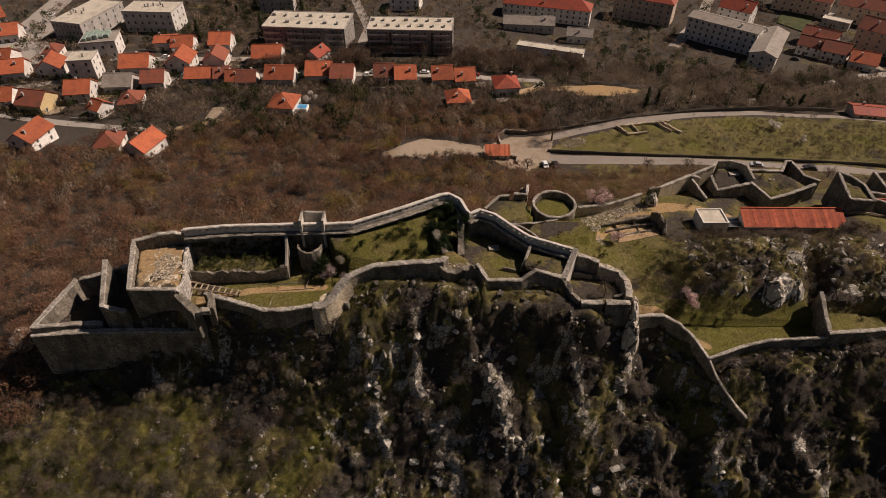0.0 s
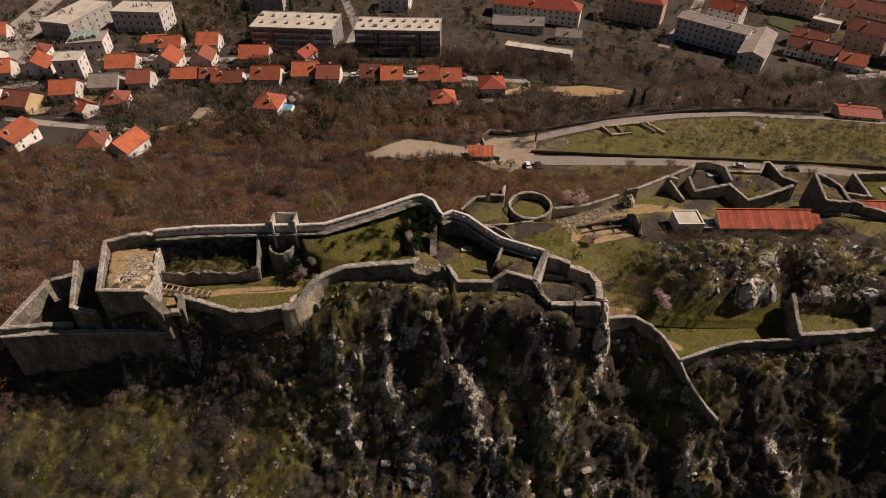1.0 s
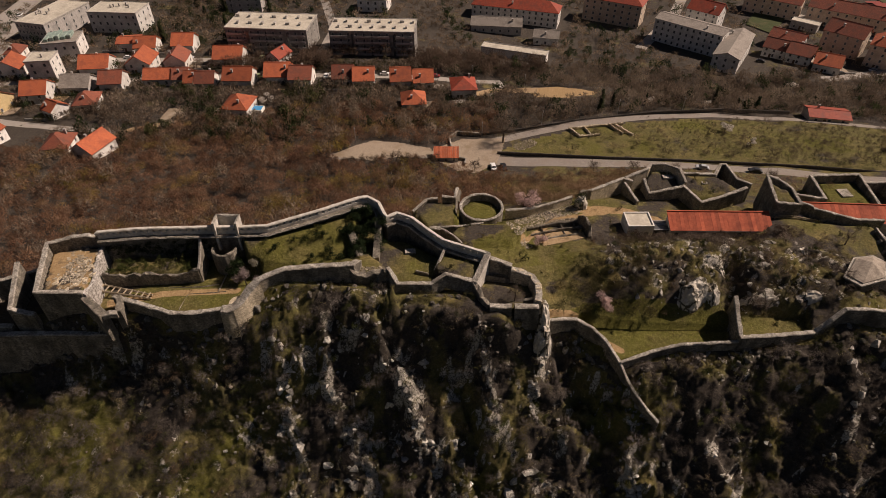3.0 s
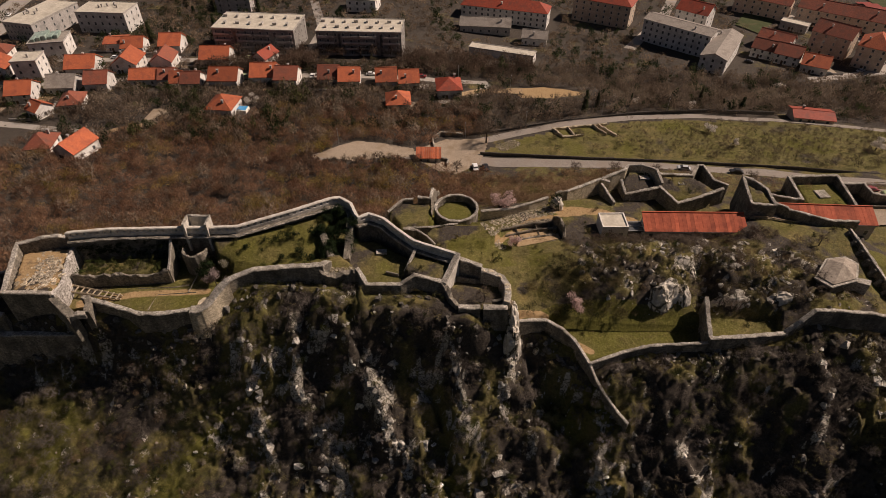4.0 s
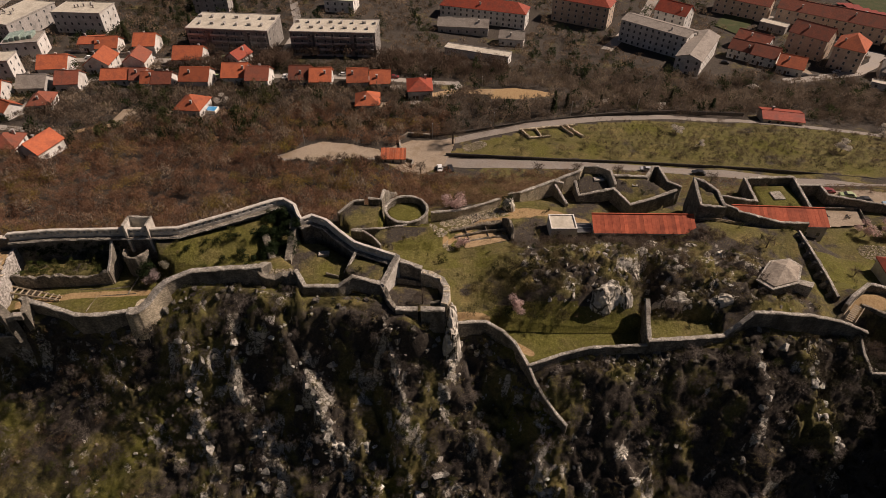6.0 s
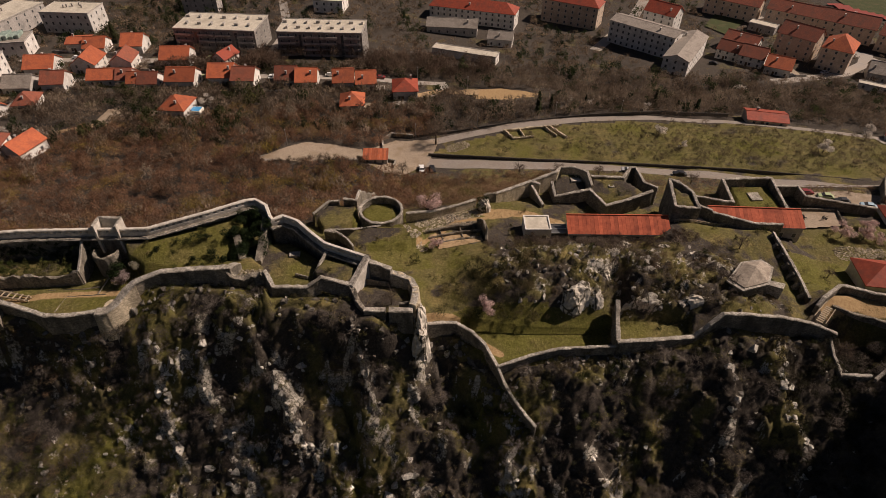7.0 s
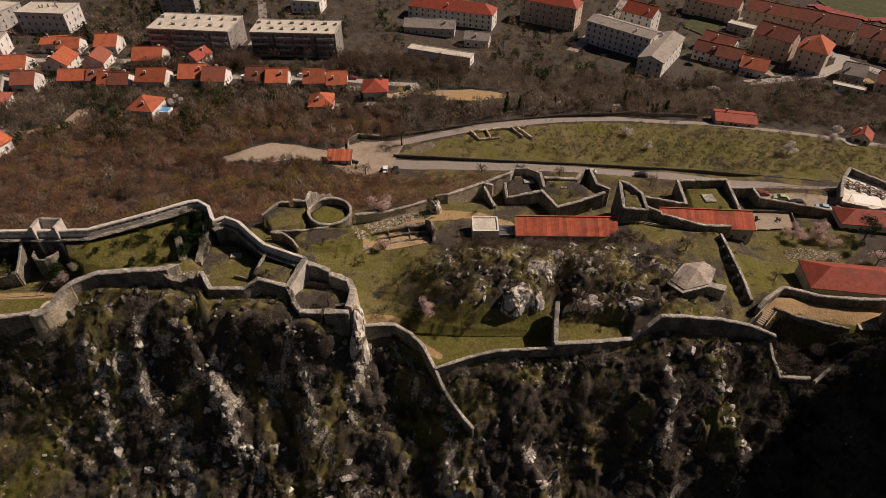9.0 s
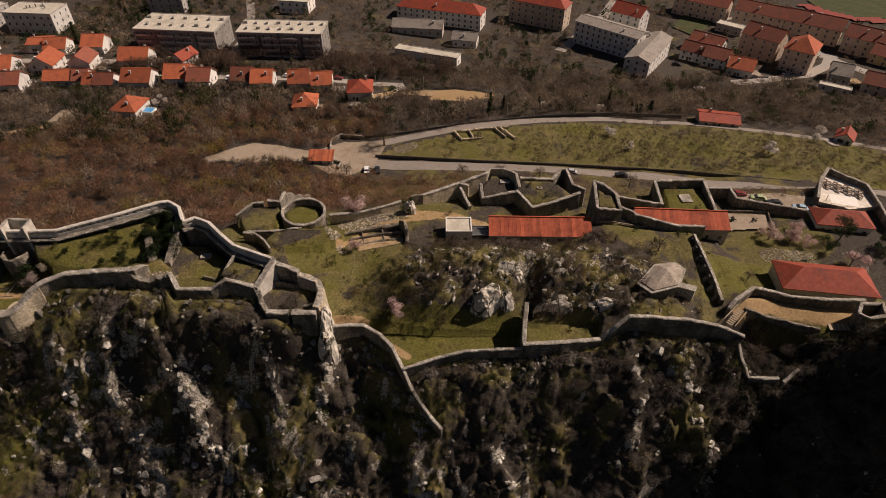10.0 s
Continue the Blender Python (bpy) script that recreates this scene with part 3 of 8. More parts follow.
def thing(name, x, y, z, yaw=0.0, label="", category="", group="", kind=""):
    ob = new(name)
    ob.empty_display_size = 0.5
    ob.matrix_basis = pose(x, y, z, 0, 0, yaw)
    return tagged(ob, label, category, group, kind)


def boxes(*specs, bevel=0.0):
    """A bmesh of boxes, each (x0, y0, z0, x1, y1, z1)."""
    bm = bmesh.new()
    for x0, y0, z0, x1, y1, z1 in specs:
        vs = [bm.verts.new(p) for p in ((x0, y0, z0), (x1, y0, z0), (x1, y1, z0), (x0, y1, z0), (x0, y0, z1), (x1, y0, z1), (x1, y1, z1), (x0, y1, z1))]
        for f in ((0, 3, 2, 1), (4, 5, 6, 7), (0, 1, 5, 4), (1, 2, 6, 5), (2, 3, 7, 6), (3, 0, 4, 7)):
            bm.faces.new([vs[i] for i in f])
    if bevel:
        bmesh.ops.bevel(bm, geom=bm.edges[:], offset=bevel, segments=1, affect="EDGES")
    return bm


def prism(outline, z0, z1):
    """An upright block over an outline; z1 is one height or one for each corner."""
    bm = bmesh.new()
    n = len(outline)
    top = z1 if hasattr(z1, "__len__") else [z1] * n
    lo = [bm.verts.new((p[0], p[1], z0)) for p in outline]
    hi = [bm.verts.new((p[0], p[1], t)) for p, t in zip(outline, top)]
    bm.faces.new(lo[::-1]), bm.faces.new(hi)
    for i in range(n):
        j = (i + 1) % n
        bm.faces.new((lo[i], lo[j], hi[j], hi[i]))
    return bm


def resample(pts, step):
    out = []
    for a, b in zip(pts, pts[1:]):
        n = max(1, int(math.dist(a[:2], b[:2]) / step))
        out += [tuple(a[i] + (b[i] - a[i]) * k / n for i in range(len(a))) for k in range(n)]
    return out + [tuple(pts[-1])]


def ribbon(pts, thick, bottom, step=0.9, wear=0.16, batter=0.0, closed=False, seed=1, crest=0.0):
    """A masonry wall along (x, y, top) points: thick metres wide, standing down to bottom metres under its top, its crest worn."""
    rnd = random.Random(seed)
    if closed:
        pts = list(pts) + [pts[0]]
    pts = resample(pts, step)
    if closed:
        pts = pts[:-1]
    n = len(pts)
    bm = bmesh.new()
    rings = []
    for i, (x, y, z) in enumerate(pts):
        a = pts[i - 1] if (i or closed) else pts[i]
        b = pts[(i + 1) % n] if (i < n - 1 or closed) else pts[i]
        d = Vector((b[0] - a[0], b[1] - a[1]))
        d = d.normalized() if d.length else Vector((1, 0))
        sx, sy = -d.y, d.x
        j = lambda s: rnd.uniform(-s, s)
        w = thick / 2
        low = z - bottom if bottom > 0 else -bottom
        e1, e2 = j(wear), j(wear)
        ring = [(x - sx * (w + batter), y - sy * (w + batter), low), (x + sx * (w + batter), y + sy * (w + batter), low),
                (x + sx * (w + j(wear * .4)), y + sy * (w + j(wear * .4)), z - 0.18 + e1), (x + sx * (w - .12), y + sy * (w - .12), z + e1),
                (x - sx * (w - .12), y - sy * (w - .12), z + e2), (x - sx * (w + j(wear * .4)), y - sy * (w + j(wear * .4)), z - 0.18 + e2)]
        rings.append([bm.verts.new(p) for p in ring])
    m = len(rings[0])
    for i in range(n if closed else n - 1):
        p, q = rings[i], rings[(i + 1) % n]
        for k in range(m):
            l = (k + 1) % m
            bm.faces.new((p[k], p[l], q[l], q[k]))
    if not closed:
        bm.faces.new(rings[0][::-1]), bm.faces.new(rings[-1])
    return bm


def wall_thing(name, pts, thick, bottom, label, material="masonry", group="fortress walls", coping=True, **kw):
    """A fortress wall with its body and, where it shows, a coping course, its paler colour standing in for sun on the
    top.
    """
    ob = thing(name, 0, 0, 0, 0, label, "wall", group)
    thick *= 0.74
    part("wall_body", ribbon(pts, thick, bottom, **kw), material, ob)
    if coping:
        kc = dict(kw)
        kc.pop("batter", None)
        part("coping", ribbon([(p[0], p[1], p[2] + 0.10) for p in pts], thick + 0.14, 0.22, **{**kc, "wear": 0.12}), "coping", ob, "worn coping stones, paler to carry the sun on the wall top")
    return ob


# ---- ground ----
def ground():
    def axis(*runs):
        out = [runs[0][0]]
        for a, b, step in runs:
            n = max(1, round((b - a) / step))
            out += [a + (b - a) * k / n for k in range(1, n + 1)]
        return np.array(out)
    gx = axis((-1500, -260, 60), (-260, -120, 6), (-120, -86, 1.2), (-86, 152, 0.43), (152, 160, 0.8), (160, 200, 1.5), (200, 300, 6), (300, 1500, 60))
    gy = axis((-700, -100, 40), (-100, 20, 4), (20, 52, 1.6), (52, 84, 0.34), (84, 100, 0.45), (100, 108, 0.6), (108, 140, 0.8), (140, 240, 1.6), (240, 340, 4), (340, 1500, 40))
    X, Y = np.meshgrid(gx, gy)
    Z = height(X, Y)
    ny, nx = X.shape
    c, k = cliff_mask(X, Y), knoll_mask(X, Y)
    dzx, dzy = np.gradient(Z, gx, axis=1), np.gradient(Z, gy, axis=0)
    steep = np.hypot(dzx, dzy)
    grassy = sstep(-22, -34, X + 0.8 * (Y - 66) + 5 * pn(X / 9, Y / 9, 4)) * (1 - sstep(67, 72, Y + 3 * pn(X / 6, Y / 6, 6)))
    n1, n2 = fbm(X / 5, Y / 5, 41), fbm(X / 14, Y / 14, 42)
    wx, wy = X + 2.5 * pn(X / 8, Y / 8, 3), Y + 3.0 * pn(X / 9, Y / 9, 5)
    broken = 0.55 * blocks(wx / 2.3, wy / 1.9, 4)[1] + 0.45 * blocks(wx / 1.2, wy / 1.0, 5)[1]
    rock = np.clip((broken - 0.52) * 1.3 * np.maximum(c, k) + c * (0.02 - 0.20 * (X > 62) + 0.8 * n1 + 0.55 * ribs(X, Y, True) + 0.10 * (steep - 1.4)) * (1 - 0.8 * grassy) + k * (0.10 + 0.5 * n1 + 0.16 * steep), 0, 1)
    green = np.clip(0.25 + 0.5 * n2, 0, 1)
    # dark litter towards the hollow puts its shade into the ground cover
    pit_shade = sstep(106, 119, X) * c
    rock = rock * (1 - 0.85 * pit_shade)
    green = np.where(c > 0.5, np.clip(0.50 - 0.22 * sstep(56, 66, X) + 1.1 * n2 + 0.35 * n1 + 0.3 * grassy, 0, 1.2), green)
    green = green * (1 - 0.9 * pit_shade)
    meadow = (Y > 76) & (Y < 137) & (X > -52) & (X < 160) & (c < 0.4)
    green = np.where(meadow, 0.62 + 0.85 * n2 + 0.5 * n1, green)
    green = np.where(k > 0.45, 0.5 + 0.6 * n1 + 0.3 * n2, green)
    for poly, v in (([(38, 80), (44, 81), (52, 73), (75, 76), (76, 83), (58, 85), (46, 84)], 1.15), ([(76.4, 76.5), (77.3, 83.6), (92.5, 82.6), (91, 78.3)], 0.95), ([(119, 133), (129.5, 133), (129.5, 119), (118, 119)], 1.2),
                    ([(-46, 81), (-34, 78), (-23, 80), (-20, 88), (-27, 90), (-45, 84)], 1.0), ([(120.5, 108), (136, 106), (134, 92), (121, 91)], 1.15), ([(20, 108), (20, 118), (33, 118), (33, 108)], 1.2),
                    ([(-24, 87), (-18, 93.5), (-8, 98), (-1, 102), (0, 90), (-18, 86)], 1.1), ([(28, 92), (24, 102), (38, 108), (40, 96)], 1.05)):
        green = np.where(inside(poly, X, Y), v + 0.35 * n1, green)
    field = inside([(37, 178), (70, 172.5), (106, 166.5), (136, 160.4), (166, 153), (200, 143.5), (232, 134), (232, 174), (200, 188), (150, 203), (97, 199), (66, 192), (45, 184)], X, Y)
    green = np.where(field, 0.85 + 0.6 * n2 + 0.3 * n1, green)
    woods = (Y > np.interp(X, [-240, -82, -78, -60, -30, -8, 6, 12, 22, 34], [60, 66, 94, 98, 97, 106, 108, 119, 123, 126])) & (X < 37) & (Y < 215)
    green = np.where(woods, 0.12 + 0.3 * n2, green)
    bank = (Y > 122) & (X > 22) & (X < 165) & (Y < 168) & ~meadow
    green = np.where(bank & ~field, 0.5 + 0.5 * n1 + 0.3 * n2, green)
    bare = np.zeros_like(Z)
    for line, w in (([(36, 104), (45, 113), (58, 116)], 0.8), ([(37.6, 80.8), (40, 81.8), (43.5, 81.8), (47, 80.2), (50, 78), (53, 75.6)], 0.8), ([(-48, 80.5), (-38, 83), (-24, 84)], 0.9),
                    ([(50, 117), (62, 117), (70, 114)], 1.5), ([(122.6, 86.6), (128.7, 88.0), (133.2, 87.2), (140, 86.4), (147, 86.6)], 2.0)):
        bare = np.maximum(bare, 0.85 * (1 - sstep(w * 0.4, w * 1.6, near_line(line, X, Y))))
    bare = np.maximum(bare, (0.56 + 0.7 * n1 + 0.04 * (Y - 84)) * inside([(-62, 90), (-53, 91.5), (-50.5, 80), (-58.5, 79.5)], X, Y))
    bare = np.maximum(bare, 0.85 * inside(BARE_LOT, X, Y) * sstep(0, 3.0, near_line(BARE_LOT + BARE_LOT[:1], X, Y)))
    bare = np.maximum(bare, 0.8 * np.exp(-(((X + 12) / 3) ** 2 + ((Y - 84.6) / 0.1) ** 2)))
    idx = np.arange(nx * ny).reshape(ny, nx)
    faces = np.stack([idx[:-1, :-1], idx[:-1, 1:], idx[1:, 1:], idx[1:, :-1]], -1).reshape(-1, 4)
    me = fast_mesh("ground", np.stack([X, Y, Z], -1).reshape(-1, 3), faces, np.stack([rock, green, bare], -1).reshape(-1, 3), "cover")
    me.materials.append(land_material())
    tagged(new("ground", me), "rocky ridge falling to wooded slopes and the town plain", "ground", "", "structure")


ground()


def draped(name, line, width, material, label, category, lift=0.06, step=2.0, kind="structure"):
    """A strip laid along a line on the ground."""
    pts = resample(line, step)
    vs, fs = [], []
    for i, p in enumerate(pts):
        a, b = pts[max(i - 1, 0)], pts[min(i + 1, len(pts) - 1)]
        d = Vector((b[0] - a[0], b[1] - a[1])).normalized()
        for s in (-1, -0.5, 0, 0.5, 1):
            x, y = p[0] - d.y * s * width / 2, p[1] + d.x * s * width / 2
            vs.append((x, y, zat(x, y) + lift))
        if i:
            for k in range(4):
                q = 5 * i + k
                fs.append((q - 5, q - 4, q + 1, q))
    me = fast_mesh(name, vs, fs)
    me.materials.append(M[material])
    return tagged(new(name, me), label, category, "", kind)


def patch(name, outline, material, label, category, lift=0.06, cell=0.4, kind="structure"):
    """A surface laid over the ground within an outline."""
    xs, ys = [p[0] for p in outline], [p[1] for p in outline]
    gx, gy = np.arange(min(xs), max(xs) + cell, cell), np.arange(min(ys), max(ys) + cell, cell)
    X, Y = np.meshgrid(gx, gy)
    Z = height(X, Y) + lift
    idx = np.arange(X.size).reshape(X.shape)
    f = np.stack([idx[:-1, :-1], idx[:-1, 1:], idx[1:, 1:], idx[1:, :-1]], -1).reshape(-1, 4)
    cx, cy = X.ravel()[f].mean(1), Y.ravel()[f].mean(1)
    f = f[inside(outline, cx, cy)]
    used, inv = np.unique(f, return_inverse=True)
    v = np.stack([X, Y, Z], -1).reshape(-1, 3)[used]
    me = fast_mesh(name, v, inv.reshape(f.shape))
    me.materials.append(M[material])
    return tagged(new(name, me), label, category, "", kind)


# ---- upper ward ----
def shifted(line, d):
    """The line moved d metres to its left."""
    out = []
    for i, p in enumerate(line):
        a, b = line[max(i - 1, 0)], line[min(i + 1, len(line) - 1)]
        v = Vector((b[0] - a[0], b[1] - a[1])).normalized()
        out.append((p[0] - v.y * d, p[1] + v.x * d, *p[2:]))
    return out


STONE = "weathered pale limestone fortress wall with a worn crest"
wall_thing("outwork_wall", [(-75.1, 86.4, 45.3), (-79, 75.2, 43.5), (-72.2, 76.9, 42.6), (-67, 77.4, 42.2)], 1.3, 9, "low limestone wall round a grassy outwork on the cliff edge", batter=0.4, seed=2)
wall_thing("cross_wall", [(-67.8, 87.3, 50), (-65.5, 77.6, 46.8), (-61.0, 77.2, 45.8)], 1.2, 9, "limestone cross wall rising towards the back of the ridge", batter=0.3, seed=3)
wall_thing("cross_wall", [(-74.6, 86.6, 45.2), (-68, 88.4, 46), (-62.8, 90.2, 47)], 1.0, 7, "shaded limestone back wall of the outwork", seed=4)
TOWER = [(-52.6, 92.5, 53.2), (-53.6, 92.6, 52.2), (-54.6, 92.4, 52.9), (-57.8, 92.2, 52.6), (-62.7, 90.7, 52), (-59.1, 78.2, 50.9), (-53.6, 78.7, 50.4), (-50.6, 78.6, 50.3)]
wall_thing("bastion_tower", TOWER, 1.2, 15, "massive limestone corner tower with a bare earth platform", batter=0.4, seed=5)
wall_thing("tower_edge", [(-50.3, 78.4, 50.1), (-50.2, 82, 50.0), (-51.6, 86.5, 50.1), (-52.4, 91.6, 50.6)], 1.0, 6, "broken inner edge of the tower platform", coping=False, wear=0.35, material="rubble", seed=94)

wall_thing("lower_rampart", [(-79.6, 74.6, 42.0), (-72.5, 75.6, 41.6), (-66, 76.0, 41.4), (-58, 76.2, 41.4), (-50.6, 76.4, 41.2), (-46.4, 76.6, 41.0)], 1.6, 11, "tall smooth shaded rampart face over the valley", batter=0.7, wear=0.25, seed=128)
PARAPET = [(-52.6, 92.2, 53.9), (-44.5, 92.9, 54.3), (-28.8, 93.4, 54.4), (-24.2, 93.4, 54.4), (-18.4, 93.6, 54.6), (-8.4, 98, 55.1), (-0.6, 102.2, 55.3),
           (1.2, 102.7, 55.2), (3.7, 101.4, 54.6), (5.0, 98.7, 53.9), (5.7, 97.8, 53.6), (7.7, 98.9, 53.8), (11, 97.5, 53.6), (14.3, 94.4, 53.0), (17.6, 91.5, 52.6), (26.2, 88.0, 52.2)]


def parapet_wall():
    """The curtain wall: a thick body with a wall-walk, and a thin parapet with a row of loopholes open right through."""
    ob = thing("curtain_wall", 0, 0, 0, 0, "long pale limestone curtain wall with a loopholed parapet and wall-walk", "wall", "fortress walls")
    part("wall_body", ribbon([(x, y, z - 1.75) for x, y, z in shifted(PARAPET, 0.1)], 0.9, 8, batter=0.1, seed=6), "masonry", ob)
    part("wall_walk", ribbon([(x, y, z - 1.72) for x, y, z in shifted(PARAPET, -0.75)], 1.3, 0.35, wear=0.08, seed=5), "masonry", ob, "overhanging stone wall-walk")
    part("walk_edge", ribbon([(x, y, z - 1.62) for x, y, z in shifted(PARAPET, -1.3)], 0.3, 0.25, seed=7), "coping", ob, "pale edging stones of the wall-walk")
    part("parapet_base", ribbon([(x, y, z - 0.85) for x, y, z in PARAPET], 0.75, 1.0, wear=0.02, seed=8), "limewash", ob, "pale limewashed parapet face")
    part("parapet_top", ribbon(PARAPET, 0.8, 0.36, wear=0.05, seed=9), "limewash", ob, "pale top course of the parapet")
    pier = bpy.data.meshes.new("pier")
    bm = boxes((-0.42, -0.36, -0.9, 0.42, 0.36, -0.30))
    bm.to_mesh(pier), bm.free()
    pier.materials.append(M["limewash"])
    pts = resample(PARAPET, 1.3)
    for a, b in zip(pts, pts[1:]):
        o = new("pier", pier)
        o.parent = ob
        o.matrix_basis = pose(a[0], a[1], a[2], 0, 0, math.degrees(math.atan2(b[1] - a[1], b[0] - a[0])))


parapet_wall()
wall_thing("guard_turret", [(-28.8, 92.4, 55.7), (-28.8, 95.4, 55.7), (-24.3, 95.4, 55.7), (-24.3, 92.4, 55.7)], 0.65, 7, "small square guard turret, open towards the courtyard", material="limewash", wear=0.04, seed=10)
wall_thing("hall_wall", [(-50.4, 85.3, 48.8), (-46, 85.4, 48.3), (-40, 85.8, 48.4), (-36, 86.2, 47.9), (-31.6, 86.6, 48.8)], 0.9, 4.5, "ruined hall wall of grey limestone, overgrown", coping=False, wear=0.4, seed=11)
wall_thing("hall_wall", [(-31.5, 86.4, 49.0), (-31.6, 88.5, 50.2), (-32.0, 91.8, 52.3)], 0.65, 6.5, "broken end wall of the ruined hall", wear=0.25, seed=12)


def half_round(name, cx, cy, r, a0, a1, top, thick, bottom, label, seed=1, slope=0.0, flat=1.0, **kw):
    pts = []
    n = max(6, int(abs(a1 - a0) / 12))
    for k in range(n + 1):
        a = radians(a0 + (a1 - a0) * k / n)
        pts.append((cx + r * math.cos(a), cy + r * flat * math.sin(a), top + slope * math.sin(a)))
    return wall_thing(name, pts, thick, bottom, label, seed=seed, **kw)


half_round("stair_turret", -27.3, 91.0, 2.3, 175, 365, 50.6, 0.8, 5.5, "ruined half-round stair turret against the curtain wall", 13, coping=False, wear=0.2)
wall_thing("rampart_wall", [(-46.2, 80.0, 47.9), (-40, 78.6, 47), (-34.5, 76.9, 46.6), (-29.9, 77.1, 46.4), (-25, 78.0, 46.7), (-24.8, 77.9, 46.8)], 1.2, 9, "limestone rampart along the cliff edge below the lawn", batter=0.35, seed=14)
# paler stone here carries the sun that falls on the turn
wall_thing("rampart_turn", [(-25.0, 77.75, 46.7), (-23.9, 77.75, 46.8), (-22.9, 78.0, 47.0), (-22.1, 78.5, 47.3), (-21.4, 79.2, 47.7), (-20.8, 80.0, 48.2), (-20.1, 80.9, 48.8), (-19.2, 81.7, 49.5), (-18.2, 82.3, 50.1)], 2.4, 6.5, "tan stone turn of the rampart over the cliff, sunlight put into the colour", material="masonry_tan_lit", batter=1.1, wear=0.1, step=0.5, seed=15)
wall_thing("rampart_wall", [(-18.2, 82.4, 50.1), (-16, 83.4, 50.8), (-13.3, 84.1, 51.4), (-7.9, 84.7, 51.6), (-0.2, 84.9, 52.0), (0.5, 86.6, 51.4), (0.6, 87.6, 50.4)], 1.6, 7, "shaded limestone rampart rising over the cliff", batter=0.5, wear=0.2, seed=115)


def round_buttress(x, y, top, r0, r1, deep):
    """A round battered foot at the rampart's turn, its sunlit tan put into the colour."""
    rnd = random.Random(41)
    bm = bmesh.new()
    rings = []
    for k in range(9):
        f = k / 8
        r = r0 + (r1 - r0) * f ** 1.2
        rings.append([bm.verts.new((x + (r + rnd.uniform(-0.12, 0.12)) * math.cos(a * math.pi / 12), y + (r + rnd.uniform(-0.12, 0.12)) * math.sin(a * math.pi / 12), top - deep * f + (rnd.uniform(-0.15, 0.15) if k == 0 else 0))) for a in range(24)])
    for p, q in zip(rings, rings[1:]):
        for i in range(24):
            j = (i + 1) % 24
            bm.faces.new((p[i], q[i], q[j], p[j]))
    bm.faces.new(rings[0])
    ob = part("round_buttress", bm, "masonry_tan_lit")
    tagged(ob, "round stone buttress at the rampart's turn, sunlight put into its tan", "buttress", "fortress walls")


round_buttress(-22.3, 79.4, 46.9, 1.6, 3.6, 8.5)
wall_thing("ledge_edge", [(-0.4, 84.7, 51.2), (0.9, 84.2, 49.9), (2.4, 84.3, 49.7), (4.0, 84.7, 50.0), (5.4, 84.6, 50.6), (6.7, 84.4, 51.0)], 1.9, 5, "broken earth and rock edge between two ramparts", coping=False, wear=0.4, step=0.6, seed=116)
wall_thing("rampart_wall", [(6.6, 84.6, 51.3), (7.3, 83.7, 51.0), (8.7, 81.8, 49.7), (15.2, 81.9, 49.7), (17.9, 83.0, 51.2), (20.6, 83.1, 50.2), (23.5, 82.9, 49.4)], 1.1, 3.2, "stepped limestone rampart on the cliff edge", batter=0.4, seed=16)
# the limewash tone on this wall stands in for sun on its face
wall_thing("cross_wall", [(23.5, 82.5, 49.4), (24.9, 85.2, 50.8), (26.4, 88.0, 52.2)], 1.5, 7, "cross wall closing the courtyard, its sunlit white put into the coat", material="limewash", batter=0.25, wear=0.08, seed=17)
wall_thing("court_divider", [(17.9, 90.6, 51.2), (15.9, 86.0, 49.2)], 0.7, 4.5, "thin dividing wall between two court levels", seed=18)
wall_thing("garden_bench", [(12.0, 86.4, 48.8), (14.6, 85.6, 48.8)], 0.6, 1.2, "low stone bench block on the lawn", coping=False, wear=0.03, group="", seed=19)
wall_thing("ruined_gate_wall", [(3.7, 99.0, 52.4), (3.7, 95, 50.8), (3.7, 92.0, 49.8), (3.7, 89.6, 49.0)], 2.0, 6, "ruined gate wall grown over with ivy", coping=False, wear=0.35, seed=20)
wall_thing("ruined_gate_wall", [(-3.0, 98, 51.2), (-1.2, 94, 50.6), (0.4, 90.6, 49.4), (2.4, 89.8, 48.6)], 2.0, 6, "ivy-covered remains of the inner gate", coping=False, wear=0.4, seed=21)
wall_thing("end_bastion", [(26.6, 87.7, 51.2), (29, 87.2, 50.6), (31.2, 86.6, 50.0)], 1.3, 5, "pale limestone back wall of the end bastion", batter=0.1, seed=22)
# tan colour brightens this side in place of sunlight
wall_thing("end_bastion", [(31.2, 86.4, 49.3), (33.4, 85.8, 49.0), (35.2, 84.9, 48.7), (36.1, 82.8, 48.4), (36.0, 80.4, 48.3), (35.6, 78.6, 48.0)], 1.7, 6, "crumbling rubble side of the end bastion, sunlight put into its tan", material="masonry_tan_lit", batter=0.5, wear=0.38, step=0.6, seed=122)
wall_thing("end_bastion", [(35.8, 77.9, 47.6), (31.2, 77.9, 47.6)], 1.5, 6, "limestone front wall of the end bastion on a rock spur", batter=0.4, seed=123)
wall_thing("end_bastion", [(30.6, 77.9, 47.6), (26.4, 77.9, 47.6)], 1.5, 6, "limestone front wall of the end bastion on a rock spur", batter=0.4, seed=124)
wall_thing("end_bastion", [(26.4, 78.2, 47.4), (25.0, 80.0, 48.0), (24.4, 81.4, 48.6), (23.6, 82.6, 49.2)], 1.4, 6, "broken rubble flank of the end bastion", coping=False, wear=0.4, step=0.6, seed=125)
wall_thing("bastion_kerb", [(25.9, 86.0, 47.9), (28.4, 85.8, 47.5), (30.8, 85.4, 47.3)], 0.5, 1.6, "low thin wall inside the end bastion", coping=False, wear=0.08, seed=126)
